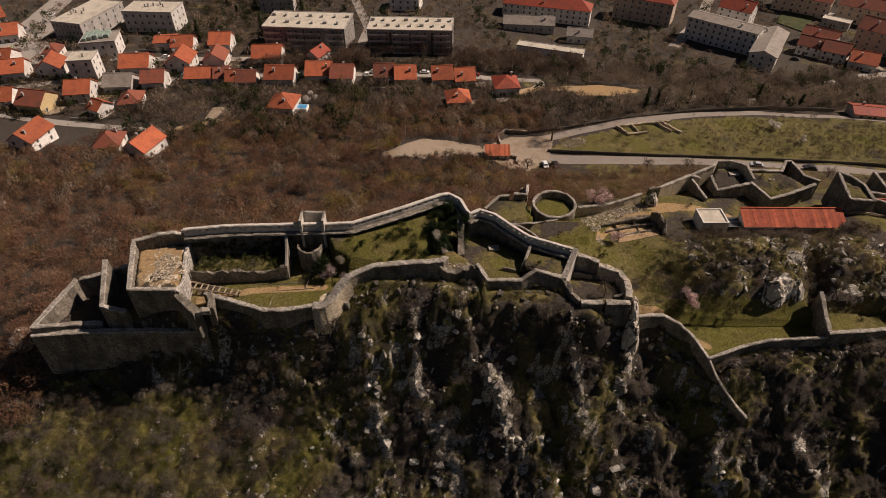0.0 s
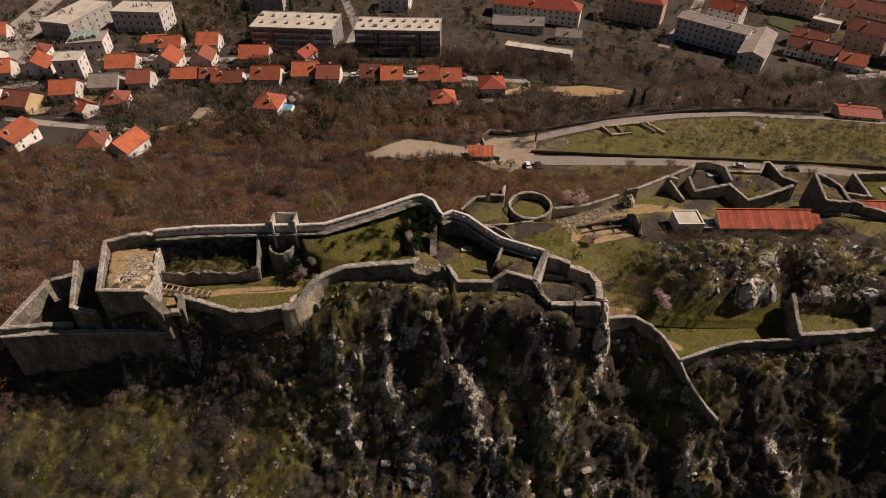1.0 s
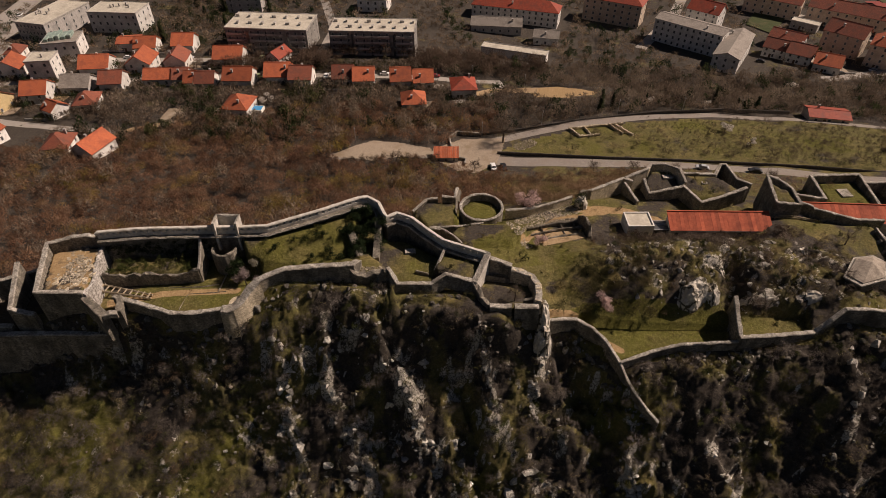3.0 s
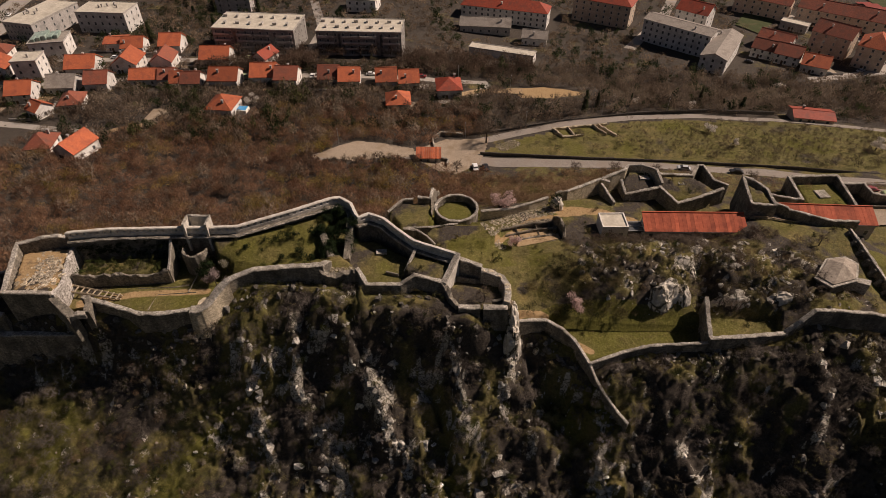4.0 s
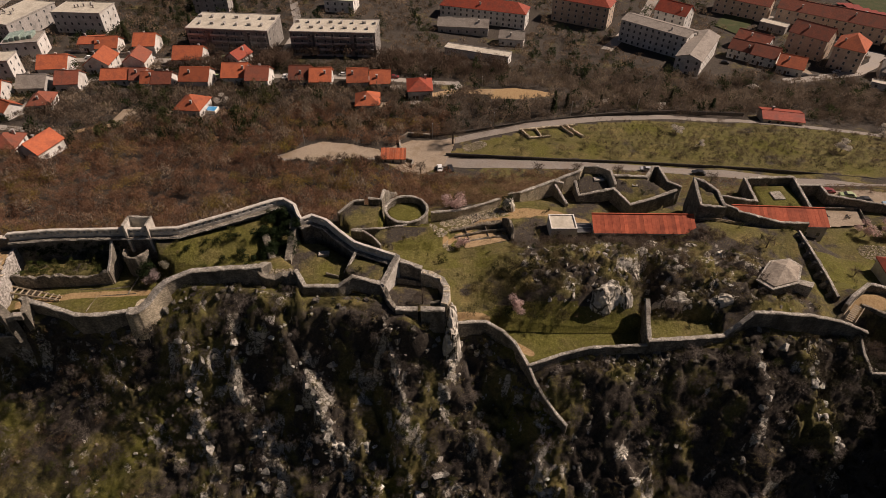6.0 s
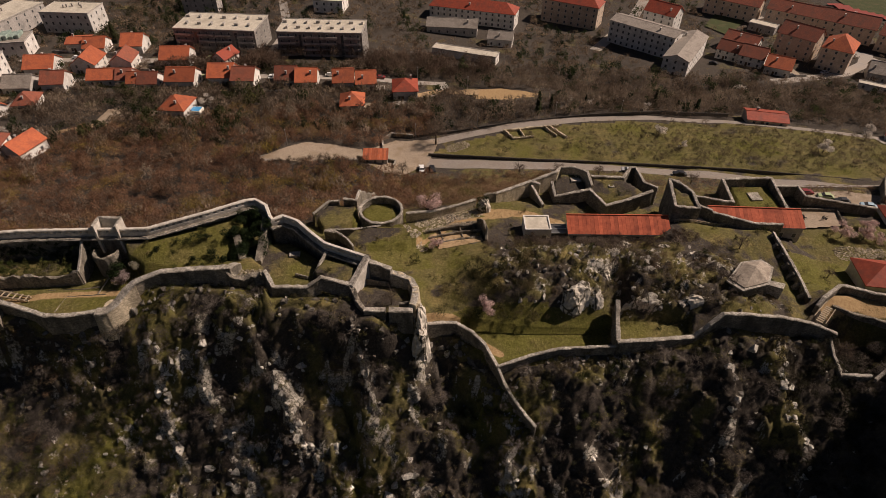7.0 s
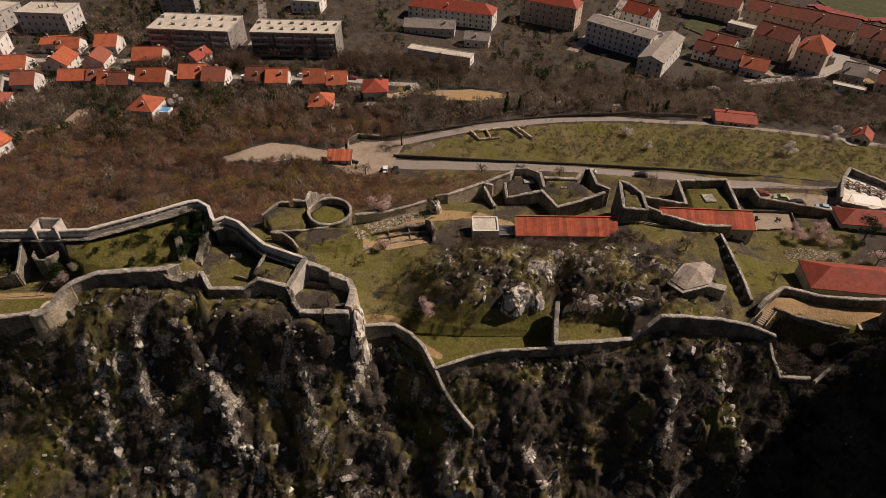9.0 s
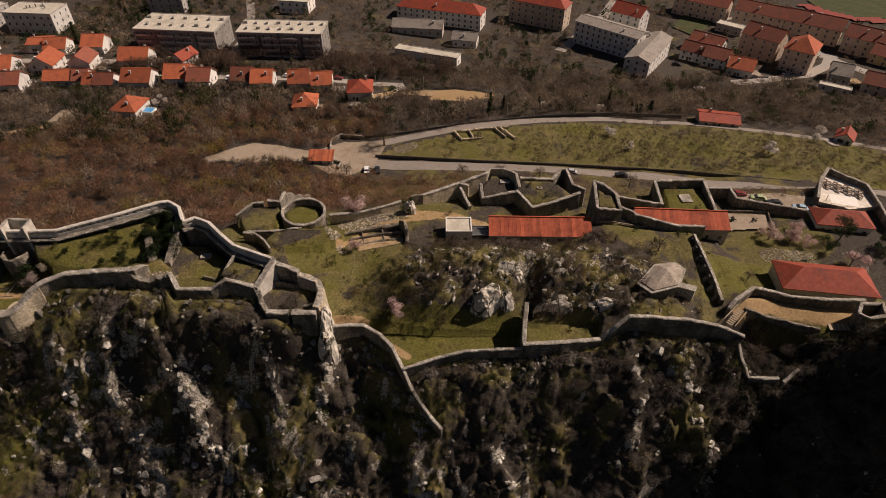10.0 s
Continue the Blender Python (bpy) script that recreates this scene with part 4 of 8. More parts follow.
wall_thing("bastion_stub", [(33.0, 79.6, 47.7), (34.9, 79.7, 47.9)], 0.7, 2.2, "short stub wall inside the end bastion", coping=False, wear=0.15, seed=127)

# ---- lower walls along the valley side ----
wall_thing("lower_wall", [(37.0, 78.4, 43), (41.3, 79.4, 42.3), (44.2, 79.9, 41.8), (47.5, 78.5, 40.5), (49.8, 76.8, 39), (52.3, 72.7, 37)], 0.9, 4.5, "curving low limestone wall round the grassy ledge", batter=0.2, seed=23)
wall_thing("lower_wall", [(52.3, 72.7, 37), (53.6, 70.6, 34.6), (55.6, 68.4, 32.0), (57.8, 66.6, 29.8), (59.9, 65.0, 28)], 0.8, 4, "narrow limestone wall running down the cliff", seed=24)
wall_thing("lower_wall", [(52.3, 72.7, 37.1), (59.1, 74.8, 38.1), (64.7, 75.7, 39), (72.4, 75.7, 39.6), (75.6, 75.6, 40)], 0.8, 4, "low limestone wall along the grassy ledge", seed=25)
wall_thing("yard_wall", [(77.0, 84.2, 43.9), (76.3, 80, 42.6), (75.8, 75.9, 41.2)], 1.1, 6, "limestone side wall of the small grass yard", seed=26)
wall_thing("yard_wall", [(75.6, 75.8, 41.1), (84, 76.6, 40.9), (91.6, 77.6, 40.6)], 1.1, 5, "limestone front wall of the small grass yard", batter=0.2, seed=27)
wall_thing("yard_wall", [(91.2, 77.6, 40.7), (93.8, 78.4, 43.2), (96.3, 79.4, 45.3)], 1.1, 6, "limestone wall ramping up beside the yard", batter=0.2, seed=28)
wall_thing("valley_wall", [(96.3, 79.4, 45.3), (100, 79.5, 45.2), (103.2, 79.3, 45), (108.5, 79.8, 44), (114.6, 79.7, 42.5), (119.9, 78.2, 41)], 1.0, 6, "long limestone wall over the dark valley slope", batter=0.3, seed=29)
wall_thing("zigzag_wall", [(118.9, 78.1, 40), (119.2, 76.9, 38.6), (119.5, 75.4, 37.4), (120.0, 74.2, 36.4), (120.5, 72.8, 35)], 0.8, 4, "crumbling limestone wall stepping down the slope", wear=0.2, seed=30)
wall_thing("zigzag_wall", [(120.5, 72.7, 35), (126.4, 72.4, 35.1)], 0.8, 4, "short limestone terrace wall on the slope", seed=31)
wall_thing("zigzag_wall", [(127.6, 72.2, 34.2), (130.9, 74.2, 35.6)], 0.7, 4, "short limestone terrace wall end on the slope", seed=32)
wall_thing("upper_path_wall", [(119.2, 85.4, 41.2), (120.6, 86.6, 42.4), (125.8, 90.2, 42.6), (129.4, 90.4, 41.6), (133.7, 89.2, 41.0), (142, 88.6, 40.8), (149.6, 88.6, 40.6)], 1.0, 6, "limestone wall above the earth path", seed=33)
wall_thing("lower_path_wall", [(123.4, 86.5, 40.2), (125.6, 85.9, 39.7), (127.8, 85.5, 39.0), (131.1, 85.0, 38.3), (136.3, 84.0, 37.5), (139.0, 83.6, 37.2)], 0.9, 4.5, "low rubble wall below the earth path", coping=False, wear=0.15, seed=34)
wall_thing("end_tower", [(145.6, 84.2, 41.2), (146.7, 86.2, 42), (151.3, 86.4, 42), (150.2, 83.0, 42), (146.6, 82.4, 41.8)], 1.0, 8, "small limestone tower at the path's end", closed=True, seed=35)


def buttress_wall():
    line = [(118.1, 106.6, 43.4), (118.6, 100.6, 42.6), (119.0, 94.7, 41.8), (118.8, 87.8, 41.0)]
    ob = wall_thing("buttressed_wall", line, 0.9, 5.5, "limestone wall with a row of heavy buttresses", seed=36)
    for k in range(7):
        f = k / 6
        x, y, z = 118.2 + 0.8 * min(1, f * 1.6) - 0.9, 105.9 - 16.6 * f, 43.3 - 2.3 * f
        bm = bmesh.new()
        sec = [(-1.0, -4), (0.7, -4), (0.7, -0.2), (0.1, -0.25), (-0.75, -1.3)]
        ends = [[bm.verts.new((x + p, y + e, z + q)) for p, q in sec] for e in (-0.42, 0.42)]
        for i in range(5):
            j = (i + 1) % 5
            bm.faces.new((ends[0][i], ends[0][j], ends[1][j], ends[1][i]))
        bm.faces.new(ends[0]), bm.faces.new(ends[1][::-1])
        part("buttress", bm, "masonry", ob)


buttress_wall()

# ---- back bastions above the road ----
# tan stone on the next two walls replaces grazing sun
wall_thing("bastion_wall", [(54.3, 121.8, 43), (59.8, 124.8, 43), (64.0, 127.2, 43.2), (66.5, 126.5, 42.6)], 1.0, 6, "limestone wall along the ridge's back edge", material="masonry_tan_lit", seed=40)
wall_thing("bastion_wall", [(64.6, 127.3, 43.2), (71, 130.3, 44), (72.3, 132.1, 44), (75.8, 131.6, 44.5), (78.7, 128.7, 45), (79.3, 124.4, 43.6)], 1.0, 6, "limestone bastion wall with a pale crest", material="masonry_tan_lit", seed=41)
wall_thing("bastion_wall", [(69.6, 127.4, 42.8), (69.9, 122.7, 41.6), (78.6, 123.9, 43)], 0.9, 3.5, "low front wall of the small bastion", seed=42)
wall_thing("spur_wall", [(64.3, 125.9, 42.6), (66.6, 120.2, 40.7)], 0.9, 3.5, "short limestone spur wall", seed=43)
wall_thing("bastion_wall", [(79.8, 129.0, 43.6), (88.2, 128.6, 43.4), (91, 132.8, 43.6), (92.5, 132.9, 43.6), (93.1, 126.1, 43.5), (96, 124, 43.5)], 1.0, 6, "limestone bastion wall with an angular point", seed=44)
wall_thing("bastion_wall", [(78.6, 124.2, 43.1), (82.3, 119.5, 41.2), (87.6, 121.0, 41.8), (94.6, 123.2, 43.1)], 1.1, 5, "low limestone front wall of the pointed bastion", seed=45)
wall_thing("box_bastion", [(96.6, 120.3, 48.6), (98.5, 119.4, 48.5), (101.3, 116.8, 47.6), (101.6, 111.5, 46.6), (96.2, 112.2, 46.6)], 1.0, 9, "tall box-shaped limestone bastion with a grassy top", closed=True, batter=0.3, seed=46)
wall_thing("stepped_wall", [(102.0, 113.4, 46.2), (105.1, 111.9, 45.6), (105.3, 111.8, 45.2), (108.6, 110.6, 44.9), (111.7, 109.7, 44.5), (114.4, 109.2, 44), (121.6, 109.6, 43.4)], 0.9, 5, "stepped limestone wall with merlons", seed=47)
wall_thing("ramp_wall", [(102.2, 112.0, 43.2), (109.3, 109.0, 41.2)], 0.6, 3, "low limestone wall beside the ramp", seed=48)
wall_thing("ditch_wall", [(103, 128.0, 39.2), (108, 126.4, 39.1), (115.2, 124.2, 39), (116.0, 124.2, 39.2)], 0.9, 5, "limestone wall of the outer ditch", seed=49)
wall_thing("square_bastion", [(116.4, 123.5, 39.2), (117.0, 133.6, 39.6), (119.7, 133.8, 39.6), (130.2, 134.0, 39.8), (130.2, 128, 39), (130.1, 121.6, 38.2)], 1.1, 6, "limestone wall of the square grassy bastion", seed=50)
wall_thing("low_wall", [(131.3, 132.2, 38.4), (137.2, 132.2, 38.4), (137.6, 128.2, 38), (155.5, 124.9, 36.6)], 0.9, 4, "low limestone wall by the parking road", seed=51)
wall_thing("yard_kerb", [(132.2, 126.1, 35.6), (146, 126, 35.4), (144.8, 119.6, 35.2)], 0.5, 1.4, "low kerb wall round the gravel yard", coping=False, wear=0.03, seed=52)
half_round("round_bastion", 26.6, 113.0, 5.0, -150, 120, 44.5, 0.8, 7, "round limestone bastion with a lawn inside", 53, slope=0.7, flat=0.84)
half_round("round_bastion", 26.6, 113.0, 5.0, 120, 212, 44.6, 0.8, 7, "pale curved wall of the round bastion", 54, slope=0.5, flat=0.84)
wall_thing("outer_gate_wall", [(10.1, 113.2, 43.0), (12.0, 114.9, 43.8), (13.7, 116.4, 44.4), (16.2, 116.5, 44.5)], 0.8, 5, "limestone outwork wall by the old gate", seed=55)
wall_thing("outer_gate_wall", [(17.3, 116.6, 45), (20.3, 116.2, 45), (20.9, 119.6, 45.4)], 0.9, 6, "limestone gate pier and wall", seed=56)
wall_thing("path_wall", [(14.2, 105.6, 44.2), (21.7, 107.0, 43.6), (26.9, 108.4, 43.4)], 0.5, 3, "thin pale wall along the path to the round bastion", seed=57)
wall_thing("path_wall", [(14.5, 104.4, 45.0), (17.4, 104.1, 45.0), (20, 101.8, 44.9), (21.6, 99.4, 44.8)], 0.6, 3.5, "curved pale wall beside the curtain", seed=58)
# grazing sun on this wall is put into its tan colour
wall_thing("ridge_wall", [(32.5, 113.2, 43.4), (38.8, 114.4, 43), (44.5, 116.8, 43), (49.6, 119.4, 43)], 0.8, 4, "low limestone wall on the ridge's back edge", wear=0.15, material="masonry_tan_lit", seed=59)
wall_thing("ridge_wall", [(51.7, 120.8, 43.4), (54.7, 121.9, 43.2)], 1.0, 5, "stump of limestone wall with ivy", coping=False, wear=0.3, seed=60)


# ---- town: roads and open ground ----
draped("road", ROAD_LOW, 5.4, "asphalt", "pale worn asphalt road along the foot of the ridge", "road", 0.07)
draped("road", ROAD_UP, 4.0, "asphalt", "narrow pale asphalt road curving above the orchard", "road", 0.09)
patch("car_park", [(-21, 170), (-15, 176), (-7, 182.5), (4, 181), (13, 178.5), (15, 172.8), (2, 171), (-6, 167.5)], "gravel", "pale gravel car park at the road's end", "car park", 0.12)
patch("car_park", [(14, 171), (14, 178), (24, 186), (40, 187), (38, 178), (36, 171), (28, 163), (22, 164)], "gravel", "pale gravel turning place by the gate hut", "car park", 0.14)
for line, w in (([(-230, 216), (-185, 229), (-162, 238), (-133, 235), (-112, 242), (-92, 243.5), (-60, 243), (-30, 242.5), (20, 241), (40, 240)], 4.5),
                ([(-206, 262), (-212, 290), (-216, 344), (-220, 420)], 13.0), ([(-220, 211), (-173, 207), (-148, 200.5), (-124, 196), (-100, 192)], 4.0),
                ([(-206, 268), (-170, 262), (-120, 262), (-70, 262), (-52, 260)], 4.5), ([(22, 217), (36, 226), (42, 235), (40, 242)], 4.0),
                ([(196, 262), (215, 267), (235, 272.5), (252, 285), (262, 300)], 6.0), ([(-40, 262), (-38, 300), (-50, 345), (-60, 420)], 4.5), ([(120, 300), (150, 345), (185, 420)], 6.0),
                ([(225, 350), (250, 315), (262, 285), (300, 230)], 7.0)):
    draped("street", line, w, "street", "worn asphalt town street", "road", 0.08, 3.0)
patch("forecourt", [(-214, 256), (-168, 258), (-166, 266), (-186, 276), (-197, 286), (-200, 318), (-210, 318), (-222, 290)], "street", "wide pale asphalt forecourt before the public buildings", "forecourt", 0.12, 3.0)
draped("earth_track", [(33, 225.5), (38.5, 229.2), (44, 228.6), (50, 226.4), (56, 224.6)], 4.5, "earth", "bare earth track leading to the open lot", "track", 0.35, 1.5)
patch("hill_clearing", [(-90.5, 212.5), (-83.5, 212.5), (-82, 205), (-84.5, 197.6), (-88.5, 197), (-91, 203)], "gravel", "small pale gravel clearing among the trees", "clearing", 0.3, 1.5)
draped("garden_track", [(-88.5, 198.5), (-93, 196.6), (-98, 194.5), (-102, 191.5), (-104.5, 185)], 3.2, "earth", "bare earth track below the clearing", "track", 0.3, 1.5)
patch("school_lawn", [(189, 336), (206, 362), (217, 347), (198, 322)], "lawn", "mown lawn with small bushes behind the houses", "lawn", 0.5)
patch("sports_field", [(286, 366), (300, 352), (420, 330), (420, 470), (300, 470)], "lawn", "green sports field", "sports field", 0.6, 4.0)
patch("running_track", [(276, 372), (284, 356), (300, 346), (420, 322), (420, 331), (302, 353), (290, 362), (284, 374)], "track", "red running track round the sports field", "running track", 0.7, 3.0)


def pieces(name, mesh, parent, spots):
    """Alike parts that share one mesh, each at its own pose under the thing."""
    made = []
    for m in spots:
        o = new(name, mesh)
        o.parent = parent
        o.matrix_basis = m
        made.append(o)
    return made


def mesh_of(name, bm, material):
    me = bpy.data.meshes.new(name)
    bmesh.ops.recalc_face_normals(bm, faces=bm.faces)
    bm.to_mesh(me), bm.free()
    me.materials.append(M[material])
    return me


WINDOW = mesh_of("window", boxes((-0.55, -0.05, -0.7, -0.45, 0.05, 0.7), (0.45, -0.05, -0.7, 0.55, 0.05, 0.7), (-0.45, -0.05, 0.6, 0.45, 0.05, 0.7), (-0.55, -0.14, -0.78, 0.55, 0.05, -0.66)), "frame")
PANE = mesh_of("pane", boxes((-0.45, -0.02, -0.66, 0.45, 0.02, 0.6)), "glass")
DOOR = mesh_of("door", boxes((-0.5, -0.06, 0, 0.5, 0.04, 2.05), bevel=0.02), "door")
CHIMNEY = mesh_of("chimney", boxes((-0.35, -0.3, -0.6, 0.35, 0.3, 1.1), (-0.45, -0.4, 1.1, 0.45, 0.4, 1.25)), "plaster_grey")


def windows_on(ob, w, d, h, floors, cols, sides, sill=1.5):
    """Windows on the front and the side walls, storey by storey."""
    spots = []
    for fl in range(floors):
        z = sill + fl * (h / floors)
        if "f" in sides:
            for c in range(cols):
                spots.append(pose((c + 0.5) / cols * w - w / 2, -d / 2, z))
        for key, sx, turn in (("r", w / 2, 90), ("l", -w / 2, -90)):
            if key in sides:
                n = max(1, int(d / 4.6))
                for c in range(n):
                    spots.append(pose(sx, (c + 0.5) / n * d - d / 2, z, 0, 0, turn))
    for o in pieces("window", WINDOW, ob, spots):
        pieces("pane", PANE, o, [Matrix()])


def gable(w, d, rise, over=0.45, thick=0.22, ridge="x"):
    """Two roof slopes with thickness; the eaves at z 0."""
    bm = bmesh.new()
    if ridge == "y":
        w, d = d, w
    hw, hd = w / 2 + over, d / 2 + over
    low = -rise * over / (d / 2)
    sec = [(-hd, low), (0, rise), (hd, low), (hd, low + thick), (0, rise + thick * 1.2), (-hd, low + thick)]
    ends = []
    for x in (-hw, hw):
        ends.append([bm.verts.new((x, y, z) if ridge == "x" else (-y, x, z)) for y, z in sec])
    n = len(sec)
    for i in range(n):
        j = (i + 1) % n
        bm.faces.new((ends[0][i], ends[0][j], ends[1][j], ends[1][i]))
    for e in ends:
        bm.faces.new((e[0], e[1], e[4], e[5])), bm.faces.new((e[1], e[2], e[3], e[4]))
    return bm


def hip(w, d, rise, over=0.45, thick=0.2):
    bm = bmesh.new()
    hw, hd = w / 2 + over, d / 2 + over
    r = max(0.0, abs(hw - hd))
    top = [(-r, 0), (r, 0)] if hw >= hd else [(0, -r), (0, r)]
    lo = [bm.verts.new((x, y, -0.1)) for x, y in ((-hw, -hd), (hw, -hd), (hw, hd), (-hw, hd))]
    mid = [bm.verts.new((x, y, -0.1 + thick)) for x, y in ((-hw, -hd), (hw, -hd), (hw, hd), (-hw, hd))]
    bm.faces.new(lo)
    for i in range(4):
        bm.faces.new((lo[i], lo[(i + 1) % 4], mid[(i + 1) % 4], mid[i]))
    if r < 0.05:
        t = bm.verts.new((0, 0, rise))
        for i in range(4):
            bm.faces.new((mid[i], mid[(i + 1) % 4], t))
    else:
        a, b = (bm.verts.new((*p, rise)) for p in top)
        if hw >= hd:
            bm.faces.new((mid[0], mid[1], b, a)), bm.faces.new((mid[1], mid[2], b)), bm.faces.new((mid[2], mid[3], a, b)), bm.faces.new((mid[3], mid[0], a))
        else:
            bm.faces.new((mid[0], mid[1], a)), bm.faces.new((mid[1], mid[2], b, a)), bm.faces.new((mid[2], mid[3], b)), bm.faces.new((mid[3], mid[0], a, b))
    return bm


HOUSES = []


def house(x, y, yaw, w, d, h, shape="gable", ridge="x", roof="tile", wall="plaster", rise=None, floors=None, cols=None, chimneys=1, label="", name="house", sides="fr", category="house", base=None):
    """A house of walls, pitched or flat roof, windows, door and chimneys; (x, y) is its middle, h the height of the eaves."""
    rnd = random.Random(int(x * 13 + y * 7))
    if category == "house" and shape != "flat":
        x, y, d, h = x - math.sin(radians(yaw)), y + math.cos(radians(yaw)) + 2.2 * (h <= 6), d + 2.0, h * (0.82 if h <= 6 else 1.0)
    z = zat(x, y) if base is None else base
    HOUSES.append((x, y, max(w, d) * 0.62 + 1))
    span = d if ridge == "x" else w
    rise = span * 0.34 if rise is None else rise
    tone = {"tile": "orange clay tile", "tile_dark": "old brown-red tile", "tile_red": "bright red", "slate": "grey slab", "flatroof": "pale flat"}[roof]
    coat = {"plaster": "white-plastered", "plaster_yellow": "ochre-plastered", "plaster_grey": "grey-rendered", "block_render": "grey-rendered", "plaster_peach": "peach-plastered"}[wall]
    ob = thing(name, x, y, z, yaw, label or "%s %s with a %s %s" % (coat, category, tone, "roof" if shape != "hip" else "hipped roof"), category, "town houses" if category == "house" else "")
    fl = floors or max(1, round(h / 2.8))
    if shape == "gable":
        bm = bmesh.new()
        a, b = (w, d) if ridge == "x" else (d, w)
        sec = [(-b / 2, -2.5), (b / 2, -2.5), (b / 2, h), (0, h + rise), (-b / 2, h)]
        ends = [[bm.verts.new((sx, p, q) if ridge == "x" else (-p, sx, q)) for p, q in sec] for sx in (-a / 2, a / 2)]
        for i in range(5):
            j = (i + 1) % 5
            bm.faces.new((ends[0][i], ends[0][j], ends[1][j], ends[1][i]))
        bm.faces.new(ends[0]), bm.faces.new(ends[1][::-1])
        part("wall", bm, wall, ob)
        r = part("roof", gable(w, d, rise, ridge=ridge), roof, ob, tone + " roof")
        r.location = (0, 0, h + 0.03)
        ln = (w if ridge == "x" else d) / 2 + 0.45
        cap = (-ln, -0.16, -0.05, ln, 0.16, 0.12) if ridge == "x" else (-0.16, -ln, -0.05, 0.16, ln, 0.12)
        part("ridge_cap", boxes(cap, bevel=0.05), roof, ob).location = (0, 0, h + rise + 0.28)
    elif shape == "hip":
        part("wall", boxes((-w / 2, -d / 2, -2.5, w / 2, d / 2, h)), wall, ob)
        part("roof", hip(w, d, rise), roof, ob, tone + " hipped roof").location = (0, 0, h + 0.02)
    else:
        part("wall", boxes((-w / 2, -d / 2, -2.5, w / 2, d / 2, h)), wall, ob)
        part("roof", boxes((-w / 2 - 0.2, -d / 2 - 0.2, h, w / 2 + 0.2, d / 2 + 0.2, h + 0.25)), roof, ob, "pale flat roof")
        t = 0.25
        part("roof_edge", boxes((-w / 2 - .25, -d / 2 - .25, h + 0.2, w / 2 + .25, -d / 2, h + .25 + t), (-w / 2 - .25, d / 2, h + 0.2, w / 2 + .25, d / 2 + .25, h + .25 + t),
                                (-w / 2 - .25, -d / 2, h + 0.2, -w / 2, d / 2, h + .25 + t), (w / 2, -d / 2, h + 0.2, w / 2 + .25, d / 2, h + .25 + t)), "plaster_grey", ob)
    windows_on(ob, w, d, h, fl, cols or max(2, round(w / 4.2)), sides)
    if category == "house":
        pieces("door", DOOR, ob, [pose(-w * 0.12, -d / 2 - 0.02, 0)])
    for k in range(chimneys):
        if shape == "flat":
            spot = pose(rnd.uniform(-0.4, 0.4) * w, rnd.uniform(-0.3, 0.3) * d, h + 0.5)
        else:
            u = rnd.uniform(-0.35, 0.35)
            v = rnd.choice((-0.22, 0.2, -0.3))
            cx, cy = (u * w, v * d) if ridge == "x" else (v * w, u * d)
            top = h + rise * (1 - abs(v) * 2) + 0.35
            spot = pose(cx, cy, top)
        pieces("chimney", CHIMNEY, ob, [spot])
    return ob


house(-134.4, 245.4, 6, 12.1, 9.0, 5.0)
house(-116.2, 249.1, 2, 10.4, 10.0, 5.5, ridge="y")
house(-131.7, 273.3, 8, 9.2, 8.0, 5.0, rise=1.2)
house(-122.5, 270.8, 5, 9.7, 8.0, 4.0)
house(-104.9, 272.1, 3, 9.6, 9.0, 5.0)
house(-101.7, 252.3, 4, 9.2, 9.0, 5.0, ridge="y", roof="tile_dark")
house(-170.4, 242.6, 10, 10.3, 9.0, 5.5, ridge="y")
house(-184.3, 239.4, 15, 9.0, 9.0, 5.0)
house(-180.5, 263.1, 9, 6.9, 7.0, 3.5, shape="hip", roof="tile_dark")
house(-146.0, 218.1, 8, 9.4, 8.5, 5.5)
house(-134.2, 227.2, 2, 11.3, 8.0, 4.0, roof="slate", wall="plaster_grey")
house(-120.3, 229.1, 6, 8.9, 8.0, 5.0, roof="tile_dark")
house(-123.8, 212.4, 12, 8.5, 8.0, 3.5, shape="hip", roof="tile_dark")
house(-133.0, 204.4, -28, 5.6, 5.2, 4.5, label="small white-plastered house with an orange tile roof")
house(-159.4, 209.1, -10, 10.7, 9.0, 5.0, wall="plaster_yellow", roof="tile_dark")
house(-103.6, 235.3, 4, 11.0, 6.5, 3.8)
house(-94.0, 235.4, 4, 6.0, 7.0, 3.8, roof="tile_dark")
house(-144.5, 178.4, -9, 9.0, 10.0, 5.5, ridge="y")
house(-116.6, 176.7, 8, 8.5, 8.0, 3.0, shape="hip", roof="tile_dark")
house(-102.7, 172.6, -18, 8.7, 9.0, 4.5, ridge="y")
house(-211.5, 284.3, 16, 8.3, 9.0, 5.0)
house(-196.1, 251.3, 4, 9.0, 9.0, 5.0)
house(-174.8, 213.8, 10, 8.0, 8.0, 4.0)
house(-232.8, 306.0, 40, 10.4, 9.0, 5.0)
house(-79.0, 255.7, 2, 12.6, 9.0, 5.0)
house(-56.8, 253.4, -24, 7.1, 7.5, 6.0, roof="tile_red", ridge="y", label="narrow house with a steep bright red roof")
house(-68.3, 232.1, 0, 11.7, 8.5, 5.0)
house(-52.7, 236.1, 2, 10.2, 9.0, 5.0)
house(-42.2, 232.6, -1, 9.2, 8.5, 4.6, roof="tile_dark")
house(-24.6, 233.2, 2, 8.4, 8.5, 4.5, roof="tile_dark")
house(-15.7, 231.0, 3, 8.5, 8.5, 4.5)
house(-61.9, 206.3, -6, 10.0, 9.0, 4.5, shape="hip", sides="fr")
house(-88.8, 232.2, 5, 4.7, 7.0, 3.6)
